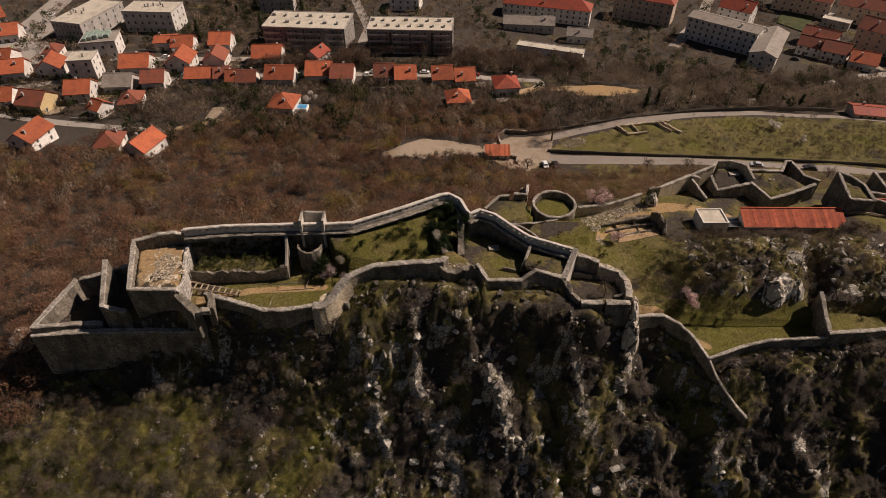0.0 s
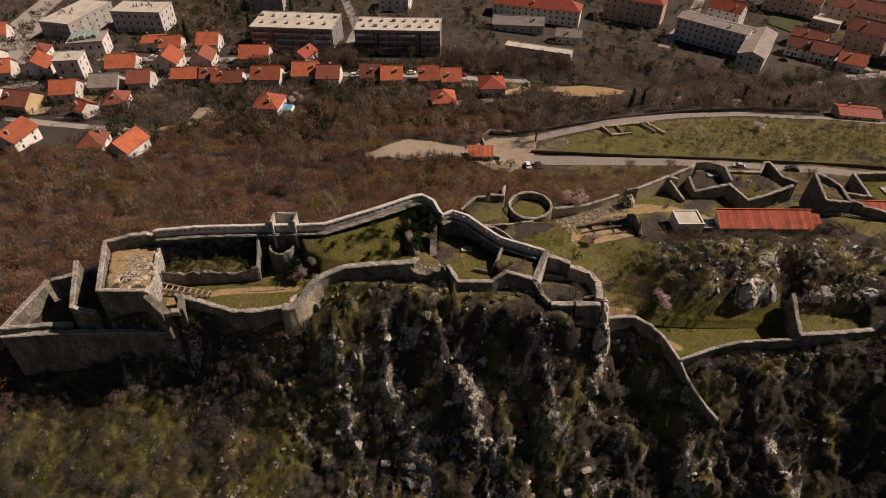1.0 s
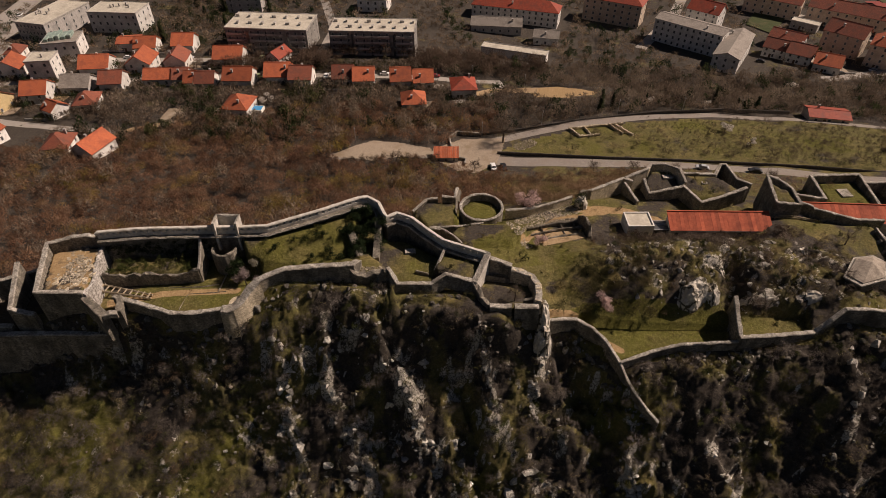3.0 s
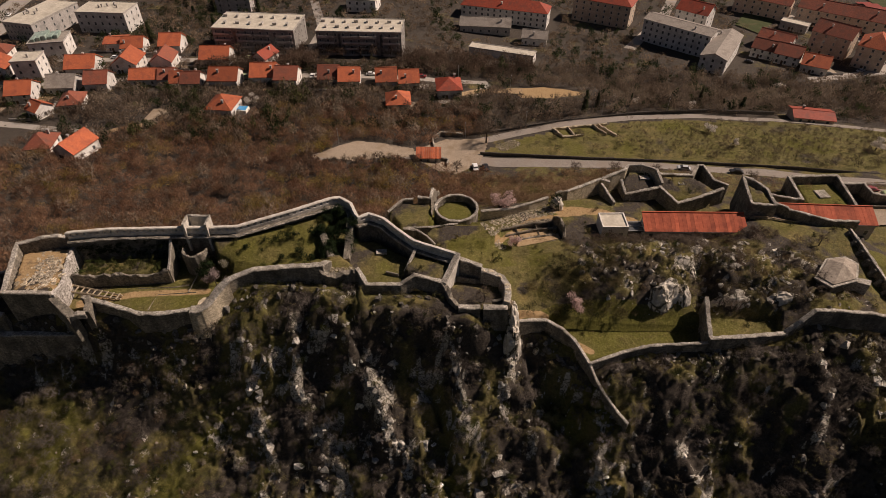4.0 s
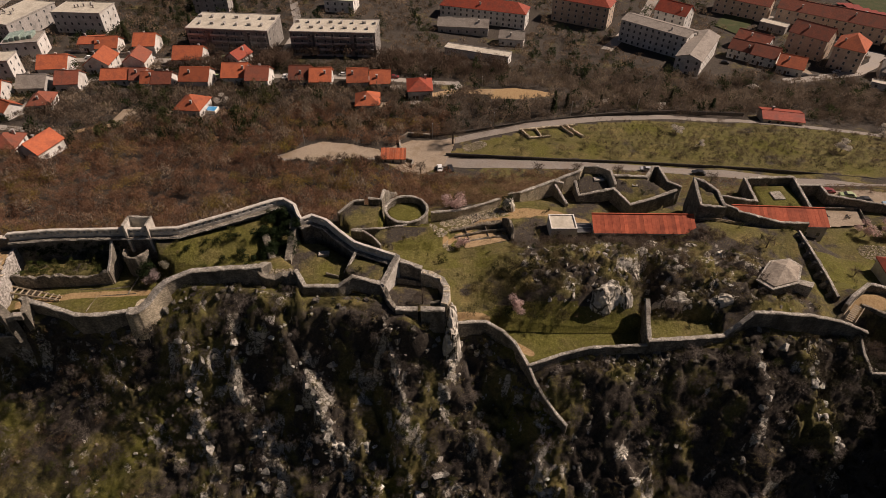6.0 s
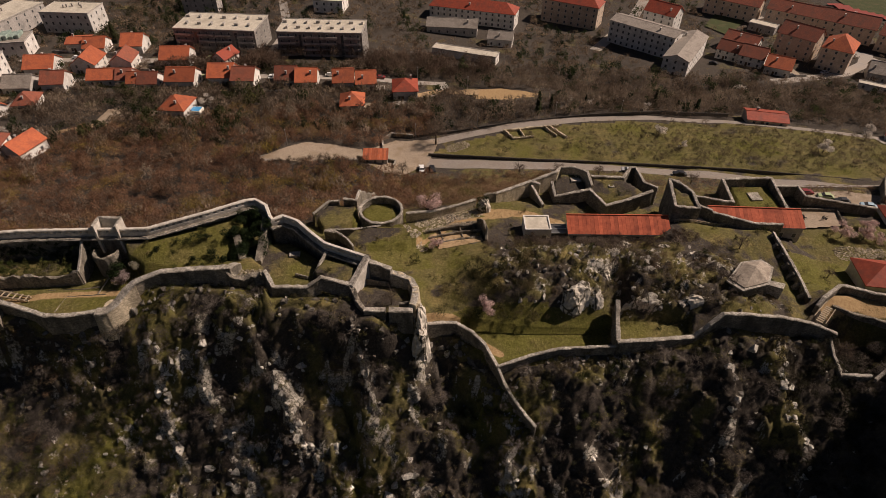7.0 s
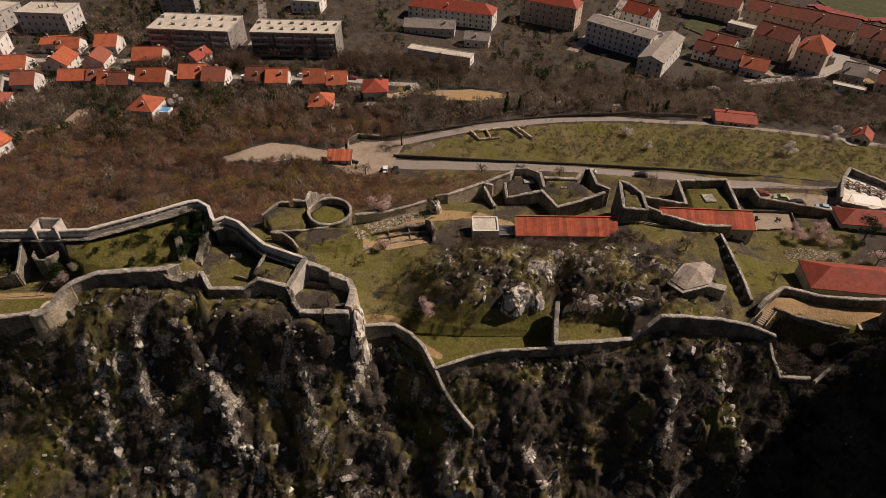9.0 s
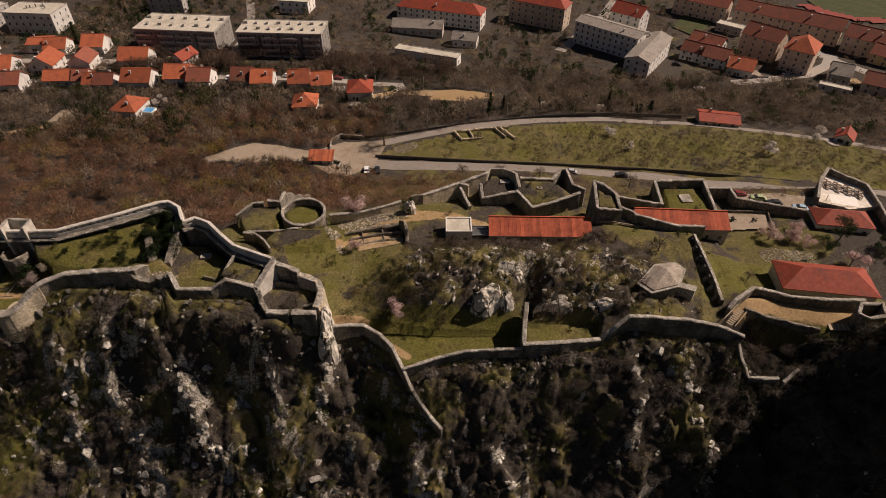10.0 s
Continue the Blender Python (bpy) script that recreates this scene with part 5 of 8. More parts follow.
house(-82.6, 232.0, 3, 7.6, 7.0, 3.6, roof="tile_dark")
house(-0.4, 231.1, 5, 8.3, 8.5, 4.5)
house(9.0, 230.8, 5, 8.0, 8.0, 4.3)
house(5.9, 209.4, 5, 9.0, 8.0, 4.0, shape="hip")
house(25.7, 223.1, 4, 9.8, 9.0, 5.0, shape="hip", roof="tile_red", rise=3.0)


M["block_render"] = surface("weathered_grey_render", (0.20, 0.185, 0.165), (0.31, 0.285, 0.255), 0.8, 0.9, 0.1, (0.17, 0.155, 0.135), 3.0)


def block(x, y, yaw, w, d, h, n, label, cols, vents):
    """A long flat-roofed apartment block with stair shafts and rooftop vents."""
    ob = house(x, y, yaw, w, d, h, shape="flat", roof="flatroof", wall="block_render", floors=4, cols=cols, chimneys=0, label=label, name="apartment_block", category="apartment block", sides="fr")
    vent = mesh_of("roof_vent", boxes((-0.9, -0.4, 0, 0.9, 0.4, 1.0), (-1.0, -0.5, 1.0, 1.0, 0.5, 1.12)), "plaster_grey")
    pieces("roof_vent", vent, ob, [pose(-w / 2 + w * (k + 0.5) / vents, (-0.2 if k % 2 else 0.22) * d, h + 0.24, 0, 0, 90 if k % 3 else 0) for k in range(vents)])
    for u in (-0.24, 0.25):
        part("stairwell", boxes((w * u, -d / 2 - 0.12, 0, w * u + 0.9, -d / 2 + 0.05, h - 1)), "glass", ob, "glazed stairwell strip")
    bays = [-0.48, -0.2, 0.02, 0.29]
    for fl in range(4):
        z = 0.3 + fl * h / 4
        for u in bays:
            part("balcony", boxes((w * u, -d / 2 - 1.1, z, w * u + w * 0.19, -d / 2 - 0.02, z + 0.16), (w * u, -d / 2 - 1.1, z + 0.16, w * u + w * 0.19, -d / 2 - 1.0, z + 1.0)), "plaster_grey", ob, "pale concrete balcony")
    return ob


block(-63.4, 279.8, -5, 38.4, 20.0, 11.5, 4, "long grey four-storey apartment block with a pale flat roof", 11, 13)
block(-14.8, 273.6, -2.5, 38.9, 15.8, 10.9, 4, "grey four-storey apartment block with rooftop vents", 11, 15)
house(-178.5, 301, -14, 16.5, 32, 8.8, shape="flat", roof="flatroof", wall="plaster_grey", cols=8, chimneys=5, label="long low public building with a pale flat roof", category="public building", name="public_building")
house(-146.5, 304, -4, 25, 15, 10, shape="flat", roof="flatroof", wall="plaster", floors=3, cols=7, chimneys=6, label="white three-storey public building with a flat roof", category="public building", name="public_building")


def glazed_hall():
    """A public hall with a stepped greenish glass roof."""
    ob = house(-158.5, 269, 12, 15, 13, 7.5, shape="flat", roof="slate", wall="plaster", floors=2, chimneys=0, label="public hall with a stepped greenish glass roof and pale stone side", category="hall", name="glazed_hall")
    M.setdefault("green_glass", surface("green_roof_glass", (0.16, 0.22, 0.18), (0.38, 0.46, 0.40), 1.2, 0.3, 0.0))
    for k in range(5):
        part("skylight", boxes((-6.5 + 2.3 * k, -4.5 + 0.6 * k, 7.8, -4.7 + 2.3 * k, 4.5, 9.0 + 0.4 * (k % 3)), bevel=0.15), "green_glass", ob, "greenish glass skylight")


glazed_hall()
house(-154.0, 243.1, 8, 10.1, 10.0, 9.0, shape="flat", roof="flatroof", floors=3, chimneys=1, label="white modern three-storey house with a flat roof and balconies")
house(58.1, 335.3, -17, 48.1, 12.0, 8.0, shape="hip", roof="tile_red", floors=3, cols=14, label="long white three-storey building with a red hipped roof", category="public building", name="public_building")
house(51.9, 277.9, -20, 32.0, 6.0, 4.0, shape="flat", roof="flatroof", cols=3, chimneys=0, label="long low white shed with a pale flat roof", category="shed", name="shed")
house(46.0, 317.7, -6, 26.7, 9.0, 4.0, roof="slate", wall="plaster_grey", label="long low outbuilding with a grey slab roof", category="shed", name="shed")
house(70.9, 303.3, -12, 12.6, 8.0, 4.0, roof="slate", label="small outbuilding with a broken grey roof", category="shed", name="shed")
house(113.7, 339.7, -28, 32.0, 12.0, 12.0, shape="hip", roof="tile_red", wall="plaster_peach", floors=4, label="peach-coloured four-storey building with a red hipped roof", category="public building", name="public_building")
house(146.0, 304.5, -42, 36.0, 12.0, 11.5, roof="slate", wall="plaster", floors=4, cols=11, rise=1.6, label="long grey four-storey school building with a slab roof", category="school building", name="school_building")
house(160.5, 284.5, -32, 12.0, 36.0, 8.5, roof="slate", wall="plaster", floors=3, rise=2.0, ridge="y", label="white school wing with a grey pitched roof", category="school building", name="school_building")
house(161.6, 329.5, -40, 17.2, 12.0, 11.0, roof="tile_red", floors=4, label="white building with a red roof behind the school", category="public building", name="public_building")
house(186.6, 291.0, -36, 10.8, 8.0, 6.0, roof="tile_dark")
house(195.2, 282.9, -36, 11.6, 9.0, 6.0, roof="tile_dark")
house(203.2, 271.8, -30, 11.5, 9.0, 5.0)
house(197.4, 302.8, -40, 16.6, 8.0, 6.0, roof="tile_dark")
house(219.0, 330, -40, 14, 6, 4, shape="flat", roof="flatroof", wall="plaster_grey", chimneys=0)
house(165.7, 203.3, -12, 14.4, 7.0, 3.2, roof="tile_red", wall="plaster_peach", rise=1.2, label="low house with a striped red roof by the upper road")
house(233.7, 281.4, -38, 13.3, 14.0, 11.0, shape="hip", roof="tile", wall="plaster_peach", floors=4, label="peach-coloured four-storey house with an orange hipped roof")
house(222.1, 297.6, -45, 18.5, 11.0, 11.0, roof="tile_dark", wall="plaster_peach", floors=4)
house(236.9, 336.7, -36, 26.2, 10.0, 9.0, roof="tile_dark", wall="plaster_peach", floors=3)
house(259.1, 322.9, -36, 30.2, 11.0, 8.5, roof="tile_dark", wall="plaster_peach", floors=3, chimneys=3)
house(277.4, 302.7, -40, 18.1, 11.0, 8.5, roof="tile_dark", wall="plaster_peach", floors=3, chimneys=2)
house(283.6, 283.9, -45, 18.8, 9.0, 6.0, roof="tile_dark", wall="plaster_yellow")
house(247.6, 265.0, -28, 9.0, 9.0, 5.0, roof="slate", wall="plaster_grey")
house(238.4, 253.2, -32, 13.0, 3.6, 2.6, shape="flat", roof="flatroof", chimneys=0, label="row of low white garages", category="garage", name="garage")
house(259.8, 250.2, -32, 16.6, 9.0, 6.0, roof="tile_dark", wall="plaster_peach")
house(204.6, 186.2, -35, 5.6, 4.6, 3.2, roof="tile_red", ridge="y", label="small house with a bright red roof by the road")
house(210.0, 354.0, -36, 30.0, 10.0, 9.0, roof="tile_dark", wall="plaster_peach", floors=3, chimneys=3)
house(-90, 330, 4, 18, 10, 8, shape="flat", roof="flatroof", wall="plaster_grey", floors=3)
house(-20, 330, -8, 16, 12, 6, shape="flat", roof="flatroof", label="low pale public building with a flat roof", category="public building", name="public_building")


def yards():
    """Yards of gravel, earth or grass beside the houses."""
    rnd = random.Random(12)
    for hx, hy, r in [h for h in HOUSES if h[2] < 9 and 185 < h[1] < 300]:
        kind = rnd.choice(("gravel", "lawn", "earth", "street", "gravel"))
        sx, w, d = rnd.choice((-1, 1)), rnd.uniform(4, 7), rnd.uniform(6, 10)
        cx, cy = hx + sx * (r * 0.75 + 1.0), hy - rnd.uniform(1, 4)
        word = {"gravel": "pale gravel", "lawn": "rough grass", "earth": "trodden earth", "street": "worn asphalt"}[kind]
        patch("yard", [(cx - w / 2, cy - d / 2), (cx + w / 2, cy - d / 2 + 1), (cx + w / 2, cy + d / 2), (cx - w / 2 + 0.5, cy + d / 2)], kind, word + " yard beside a house", "yard", 0.3, 1.0)
        if rnd.random() < 0.6:
            y0 = cy - d / 2
            wall_thing("garden_wall", [(cx - w / 2 - 2, y0, zat(cx - w / 2 - 2, y0) + 1.1), (cx + w / 2 + 2, y0 + 0.6, zat(cx + w / 2 + 2, y0 + 0.6) + 1.1)], 0.4, 2.0, "low pale rendered garden wall", "plaster_grey", "garden walls", coping=False, wear=0.02)


yards()


# ---- buildings and works of the fortress ----
M["slatewall"] = surface("dark_dry_stone", (0.05, 0.045, 0.04), (0.14, 0.125, 0.105), 0.4, 0.95, 0.5)
def long_building(x, y, yaw, w, d, eave, back, floor, label, panels):
    """A long low building under one sheet-metal roof slope of separate panels."""
    ob = thing("long_building", x, y, floor, yaw, label, "building", "long red-roofed buildings")
    f, b = eave - floor, back - floor
    bm = bmesh.new()
    ends = [[bm.verts.new((sx, *p)) for p in ((-d / 2 + 0.3, -1.5), (d / 2 - 0.3, -1.5), (d / 2 - 0.3, b - 0.12), (-d / 2 + 0.3, f))] for sx in (-w / 2 + 0.3, w / 2 - 0.3)]
    for i in range(4):
        j = (i + 1) % 4
        bm.faces.new((ends[0][i], ends[0][j], ends[1][j], ends[1][i]))
    bm.faces.new(ends[0]), bm.faces.new(ends[1][::-1])
    part("wall", bm, "plaster_grey", ob)
    pw = w / panels
    for k in range(panels):
        x0 = -w / 2 + k * pw
        bm = bmesh.new()
        lift = 0.012 * (k % 2)
        # a raised seam stands along one edge of each panel
        prof = [(0.001, 0.0), (0.001, 0.155), (0.07, 0.155), (0.11, 0.12 + lift), (pw - 0.001, 0.12 + lift), (pw - 0.001, 0.0)]
        e = [[bm.verts.new((x0 + px, py, pz + h)) for px, h in prof] for py, pz in ((-d / 2, f), (d / 2, b))]
        for i in range(6):
            j = (i + 1) % 6
            bm.faces.new((e[0][i], e[0][j], e[1][j], e[1][i]))
        bm.faces.new(e[0]), bm.faces.new(e[1][::-1])
        bmesh.ops.recalc_face_normals(bm, faces=bm.faces)
        part("roof_panel", bm, "sheet_red", ob)
    part("ridge_board", boxes((-w / 2, d / 2 - 0.2, b + 0.1, w / 2, d / 2 + 0.1, b + 0.3), bevel=0.03), "sheet_red", ob, "raised red ridge flashing")
    part("gutter", boxes((-w / 2, -d / 2 - 0.14, f - 0.06, w / 2, -d / 2, f + 0.06), bevel=0.03), "dark_metal", ob, "dark gutter along the eaves")
    part("end_board", boxes((w / 2, -d / 2, f - 0.1, w / 2 + 0.08, -d / 2 + 0.4, f + 0.25)), "plaster", ob, "pale end board")
    windows_on(ob, w - 0.6, d - 0.6, f, 1, max(3, int(w / 3)), "f", 1.0)
    return ob


long_building(82.8, 109.4, -0.6, 24.2, 4.9, 42.0, 44.0, 39.7, "long low building with a red sheet-metal roof on the ridge", 26)
long_building(119.2, 116.6, -3, 23.0, 5.2, 38.8, 40.8, 35.4, "long building under a red sheet-metal roof behind the stepped wall", 24)


def white_box():
    ob = thing("service_building", 63.6, 109.6, 39.8, 0.6, "small white flat-roofed service building with a raised rim", "building")
    w, d, h = 6.1, 5.4, 3.5
    part("wall", boxes((-w / 2, -d / 2, -1, w / 2, d / 2, h)), "plaster", ob)
    part("roof", boxes((-w / 2 + .3, -d / 2 + .3, h, w / 2 - .3, d / 2 - .3, h + 0.04)), "flatroof", ob, "pale stained flat roof")
    for a, b in (((-w / 2, -d / 2), (w / 2, -d / 2 + .3)), ((-w / 2, d / 2 - .3), (w / 2, d / 2)), ((-w / 2, -d / 2 + .3), (-w / 2 + .3, d / 2 - .3)), ((w / 2 - .3, -d / 2 + .3), (w / 2, d / 2 - .3))):
        part("roof_rim", boxes((*a, h, *b, h + 0.3)), "plaster", ob)
    windows_on(ob, w, d, h, 1, 2, "f", 1.3)
    ob = thing("glass_canopy", 68.9, 109.9, 40.0, 0, "low glazed link canopy between two buildings", "canopy")
    part("canopy_slab", boxes((-2.1, -1.8, 1.2, 2.1, 1.8, 1.32)), "glass", ob)
    for k in range(3):
        part("beam", boxes((-2.1, -1.8 + 1.7 * k, 1.32, 2.1, -1.65 + 1.7 * k, 1.5)), "metal", ob)
    for sx in (-1.9, 1.8):
        for sy in (-1.7, 1.5):
            part("post", boxes((sx, sy, -1, sx + .12, sy + .12, 1.2)), "metal", ob)


white_box()


def pyramid_house():
    ring = [(99.7, 87.8), (102.0, 84.9), (108.2, 86.9), (111.1, 92.0), (109.5, 94.4), (104.8, 93.6)]
    ob = thing("powder_magazine", 0, 0, 0, 0, "polygonal stone magazine with a pale slab pyramid roof", "building")
    cx, cy = sum(p[0] for p in ring) / 6, sum(p[1] for p in ring) / 6
    part("wall", prism([(cx + (x - cx) * 0.9, cy + (y - cy) * 0.9) for x, y in ring], 40.0, 45.7), "masonry", ob)
    part("eaves_course", prism(ring, 45.6, 45.95), "coping", ob, "pale projecting eaves course")
    inner = [(cx + (x - cx) * 0.86, cy + (y - cy) * 0.86) for x, y in ring]
    for i in range(6):
        j = (i + 1) % 6
        bm = bmesh.new()
        a, b = (bm.verts.new((*inner[k], 45.96)) for k in (i, j))
        a2, b2 = (bm.verts.new((*inner[k], 46.2)) for k in (i, j))
        t, t2 = bm.verts.new((cx, cy, 47.6)), bm.verts.new((cx, cy, 48.0))
        bm.faces.new((a, b, b2, a2)), bm.faces.new((a2, b2, t2)), bm.faces.new((a, t, b)), bm.faces.new((a, a2, t2, t)), bm.faces.new((b, t, t2, b2))
        part("roof_slope", bm, "roofstone", ob)
    slab = thing("stone_platform", 0, 0, 0, 0, "flat pale stone platform beside the magazine", "platform")
    part("slab", prism([(109.9, 90.1), (113.1, 89.0), (112.0, 87.5), (108.9, 88.8)], 41.0, 44.0), "coping", slab)


M["roofstone"] = surface("roof_slabs", (0.24, 0.20, 0.16), (0.42, 0.36, 0.285), 0.5, 0.9, 0.5, (0.22, 0.18, 0.14), 1.5)
pyramid_house()
house(146.0, 97.4, -8, 19.6, 8.6, 4.9, shape="hip", roof="tile_red", rise=2.9, chimneys=0, base=33.4, floors=1, cols=5, label="large white building with a dull red hipped roof inside the walls", category="building", name="barracks")
house(163.6, 122.6, -8, 13.4, 6.6, 3.4, shape="hip", roof="tile_red", rise=2.4, chimneys=0, base=32.4, floors=1, cols=4, label="white restaurant with a red hipped roof", category="building", name="restaurant")


M["paving"] = surface("pale_paving", (0.58, 0.53, 0.44), (0.78, 0.72, 0.62), 0.6, 0.9, 0.2, (0.44, 0.39, 0.30), 3.0)


def restaurant_terrace():
    outline = [(165.0, 137.8), (169.7, 143.2), (176.9, 136.0), (175.6, 128.0), (168, 126.6), (161.4, 130.0)]
    ob = thing("dining_terrace", 0, 0, 0, 0, "pale paved dining terrace inside old walls", "terrace")
    part("paving", prism(outline, 33.0, 35.6), "paving", ob)
    wall_thing("terrace_rampart", [(160.6, 130.0, 37.0), (164.9, 137.9, 37.2), (169.6, 143.4, 37.6), (173.4, 139.7, 37.2), (177.0, 136.2, 37.0), (176.0, 128, 36.8), (174.6, 120.5, 36.6), (176.5, 117, 36.6)], 1.0, 6, "limestone rampart round the dining terrace", seed=72)
    table = mesh_of("tabletop", boxes((-0.6, -0.4, 0.7, 0.6, 0.4, 0.76), bevel=0.02), "door")
    leg = mesh_of("leg", boxes((-0.05, -0.05, 0, 0.05, 0.05, 0.7)), "dark_metal")
    bench = mesh_of("bench", boxes((-0.6, -0.16, 0.38, 0.6, 0.16, 0.45), (-0.55, -0.1, 0, -0.45, 0.1, 0.38), (0.45, -0.1, 0, 0.55, 0.1, 0.38)), "door")
    for i in range(4):
        for j in range(4):
            x, y = 166.2 + 2.2 * i + 0.5 * j, 137.4 - 1.5 * i + 1.0 * j - 2.2 * (j % 2)
            if not bool(inside(outline, np.array([x]), np.array([y]))[0]):
                continue
            t = thing("picnic_table", x, y, 35.6, -40, "dark wooden picnic table with two benches on the terrace", "table", "terrace tables")
            pieces("tabletop", table, t, [Matrix()])
            pieces("leg", leg, t, [pose(-.45, 0, 0), pose(.45, 0, 0)])
            pieces("bench", bench, t, [pose(0, -0.65, 0), pose(0, 0.65, 0)])
    ob = thing("canvas_awning", 165.6, 127.4, 35.6, -16, "large cream canvas awning over part of the terrace", "awning")
    part("canopy", boxes((-3.4, -2.2, 2.3, 3.4, 2.2, 2.38), bevel=0.03), "cloth", ob)
    for sx in (-3.2, 3.1):
        for sy in (-2.0, 1.9):
            part("post", boxes((sx, sy, 0, sx + .1, sy + .1, 2.3)), "metal", ob)


restaurant_terrace()
patch("parking_bay", [(131.4, 136.4), (131.8, 141.0), (150, 136.8), (164, 133.0), (161, 130.2), (160.4, 126.6), (150, 128.2), (139, 131.4), (137.4, 133.4)], "gravel", "worn pale gravel parking bay below the terrace", "car park", 0.16)
patch("gravel_yard", [(132.6, 118.5), (132.6, 125.7), (145.4, 125.6), (144.2, 119.8)], "gravel", "pale gravel yard with old guns", "yard", 0.5)


def cannon(x, y, z, yaw):
    ob = thing("cannon", x, y, z, yaw, "old dark iron field gun on the gravel", "cannon", "old guns")
    bm = bmesh.new()
    bmesh.ops.create_cone(bm, cap_ends=True, segments=10, radius1=0.16, radius2=0.10, depth=2.2, matrix=pose(0.3, 0, 0.85, 0, 84, 0))
    part("barrel", bm, "dark_metal", ob)
    part("carriage", boxes((-1.6, -0.16, 0.2, 0.3, 0.16, 0.5), (-0.3, -0.7, 0.45, -0.15, 0.7, 0.6), bevel=0.02), "dark_metal", ob)
    for s in (-0.7, 0.7):
        bm = bmesh.new()
        bmesh.ops.create_cone(bm, cap_ends=True, segments=14, radius1=0.55, radius2=0.55, depth=0.1, matrix=pose(-0.2, s, 0.55, 90, 0, 0))
        part("wheel", bm, "dark_metal", ob)
    ob.scale = (0.7, 0.7, 0.7)


cannon(135.4, 122.8, 34.9, 160)
cannon(141.2, 122.4, 34.9, 20)


def stone_slab(x, y, z, w, d, label, hole=False):
    ob = thing("stone_slab", x, y, z, 4, label, "stone slab")
    if hole:
        part("kerb", boxes((-w / 2, -d / 2, -.5, w / 2, -d / 2 + .3, .35), (-w / 2, d / 2 - .3, -.5, w / 2, d / 2, .35), (-w / 2, -d / 2 + .3, -.5, -w / 2 + .3, d / 2 - .3, .35), (w / 2 - .3, -d / 2 + .3, -.5, w / 2, d / 2 - .3, .35)), "coping", ob)
    else:
        part("slab", boxes((-w / 2, -d / 2, -.6, w / 2, d / 2, .25), bevel=0.05), "coping", ob)


stone_slab(124.2, 128.2, 37.6, 3.0, 3.4, "pale square stone slab on the bastion lawn")
stone_slab(75.9, 128.5, 42.5, 2.6, 1.6, "pale stone block with a stepped side on the lawn")
stone_slab(84.6, 125.7, 42.5, 1.4, 1.2, "small square stone well kerb in dry grass", True)
stone_slab(10.6, 92.6, 48.3, 2.2, 1.4, "pale sunlit stone block in the shaded court")


def timber_stair():
    ob = thing("timber_walkway", 0, 0, 0, 0, "weathered timber walkway with cross boards beside the hall", "walkway")
    a, b = Vector((-51, 83.4, 46.6)), Vector((-40.2, 81.9, 45.6))
    d = (b - a).normalized()
    turn = math.degrees(math.atan2(d.y, d.x))
    for s in (-0.9, 0.9):
        part("rail", ribbon([(a.x, a.y + s, a.z + 0.5), (b.x, b.y + s * 0.5, b.z + 0.4)], 0.28, 0.4, wear=0.01), "timber", ob)
    board = mesh_of("board", boxes((-0.1, -0.8, -0.08, 0.1, 0.8, 0.08)), "timber")
    pieces("board", board, ob, [Matrix.Translation(a.lerp(b, (k + 0.5) / 9) + Vector((0, 0, 0.3))) @ pose(0, 0, 0, 0, 0, turn) for k in range(9)])


timber_stair()
for pts in ([(-38, 84.6, 45.5), (-31, 85.0, 45.6), (-28, 85.6, 45.7)], [(-33.4, 82.9, 45.5), (-33.9, 78.8, 45.5)], [(-33.4, 82.9, 45.5), (-26, 83.6, 45.6)], [(-27.2, 89, 45.7), (-27.6, 83.6, 45.6)], [(-10, 90, 48.2), (-4, 90.4, 48.3)]):
    wall_thing("lawn_kerb", pts, 0.3, 0.6, "low stone kerb edging the lawn", group="lawn kerbs", coping=False, wear=0.03)


def stepped_ruin():
    """The terraced foundations beside the path."""
    for k in range(4):
        f = k / 3.6
        y0 = 110.2 - 7.2 * f
        wall_thing("foundation_wall", [(37.4 + 2.4 * f, y0 - 1.9, 41.9 - 1.2 * f), (43.5 + 2.0 * f, y0 - 0.2, 42.1 - 1.2 * f), (50.2 + 0.6 * f, y0 + 0.7, 42.3 - 1.1 * f)], 0.55, 1.6, "excavated stone foundation row of the old building", group="foundation rows", coping=False, wear=0.15, seed=80 + k)
    wall_thing("ruin_wall", [(49.6, 110.8, 43.6), (51.0, 109.0, 44.6), (51.6, 106.8, 43.8), (51.4, 105, 42.2)], 0.9, 4, "broken ruin wall at the end of the excavation", coping=False, wear=0.4, seed=85)
    patch("excavation_floor", [(38.2, 107.6), (49.6, 110.2), (50.8, 105.4), (46.6, 104.1), (40.6, 102.6)], "earth", "bare ochre floor of the excavation", "excavation", 0.15, 0.12)


stepped_ruin()
for k, (xa, ya, xb, yb) in enumerate(((40.6, 109.0, 42.0, 103.6), (45.4, 110.2, 46.6, 104.6), (48.6, 110.6, 49.8, 105.6))):
    wall_thing("foundation_wall", [(xa, ya, 41.7), (xb, yb, 41.0)], 0.5, 1.4, "short cross wall of the excavated foundation", group="foundation rows", coping=False, wear=0.15, seed=98 + k)
wall_thing("ruin_foundation", [(63.2, 191.4, 20.9), (73.5, 193.6, 20.9), (84, 195.2, 20.9)], 1.0, 2.2, "low foundation wall of a ruin in the orchard", coping=False, material="masonry_tan_lit", wear=0.2, seed=86)
wall_thing("ruin_foundation", [(64.0, 191.2, 20.9), (66.4, 186.0, 20.9), (74, 187.4, 20.9)], 1.0, 2.2, "low foundation wall of a ruin in the orchard", coping=False, material="masonry_tan_lit", wear=0.2, seed=87)
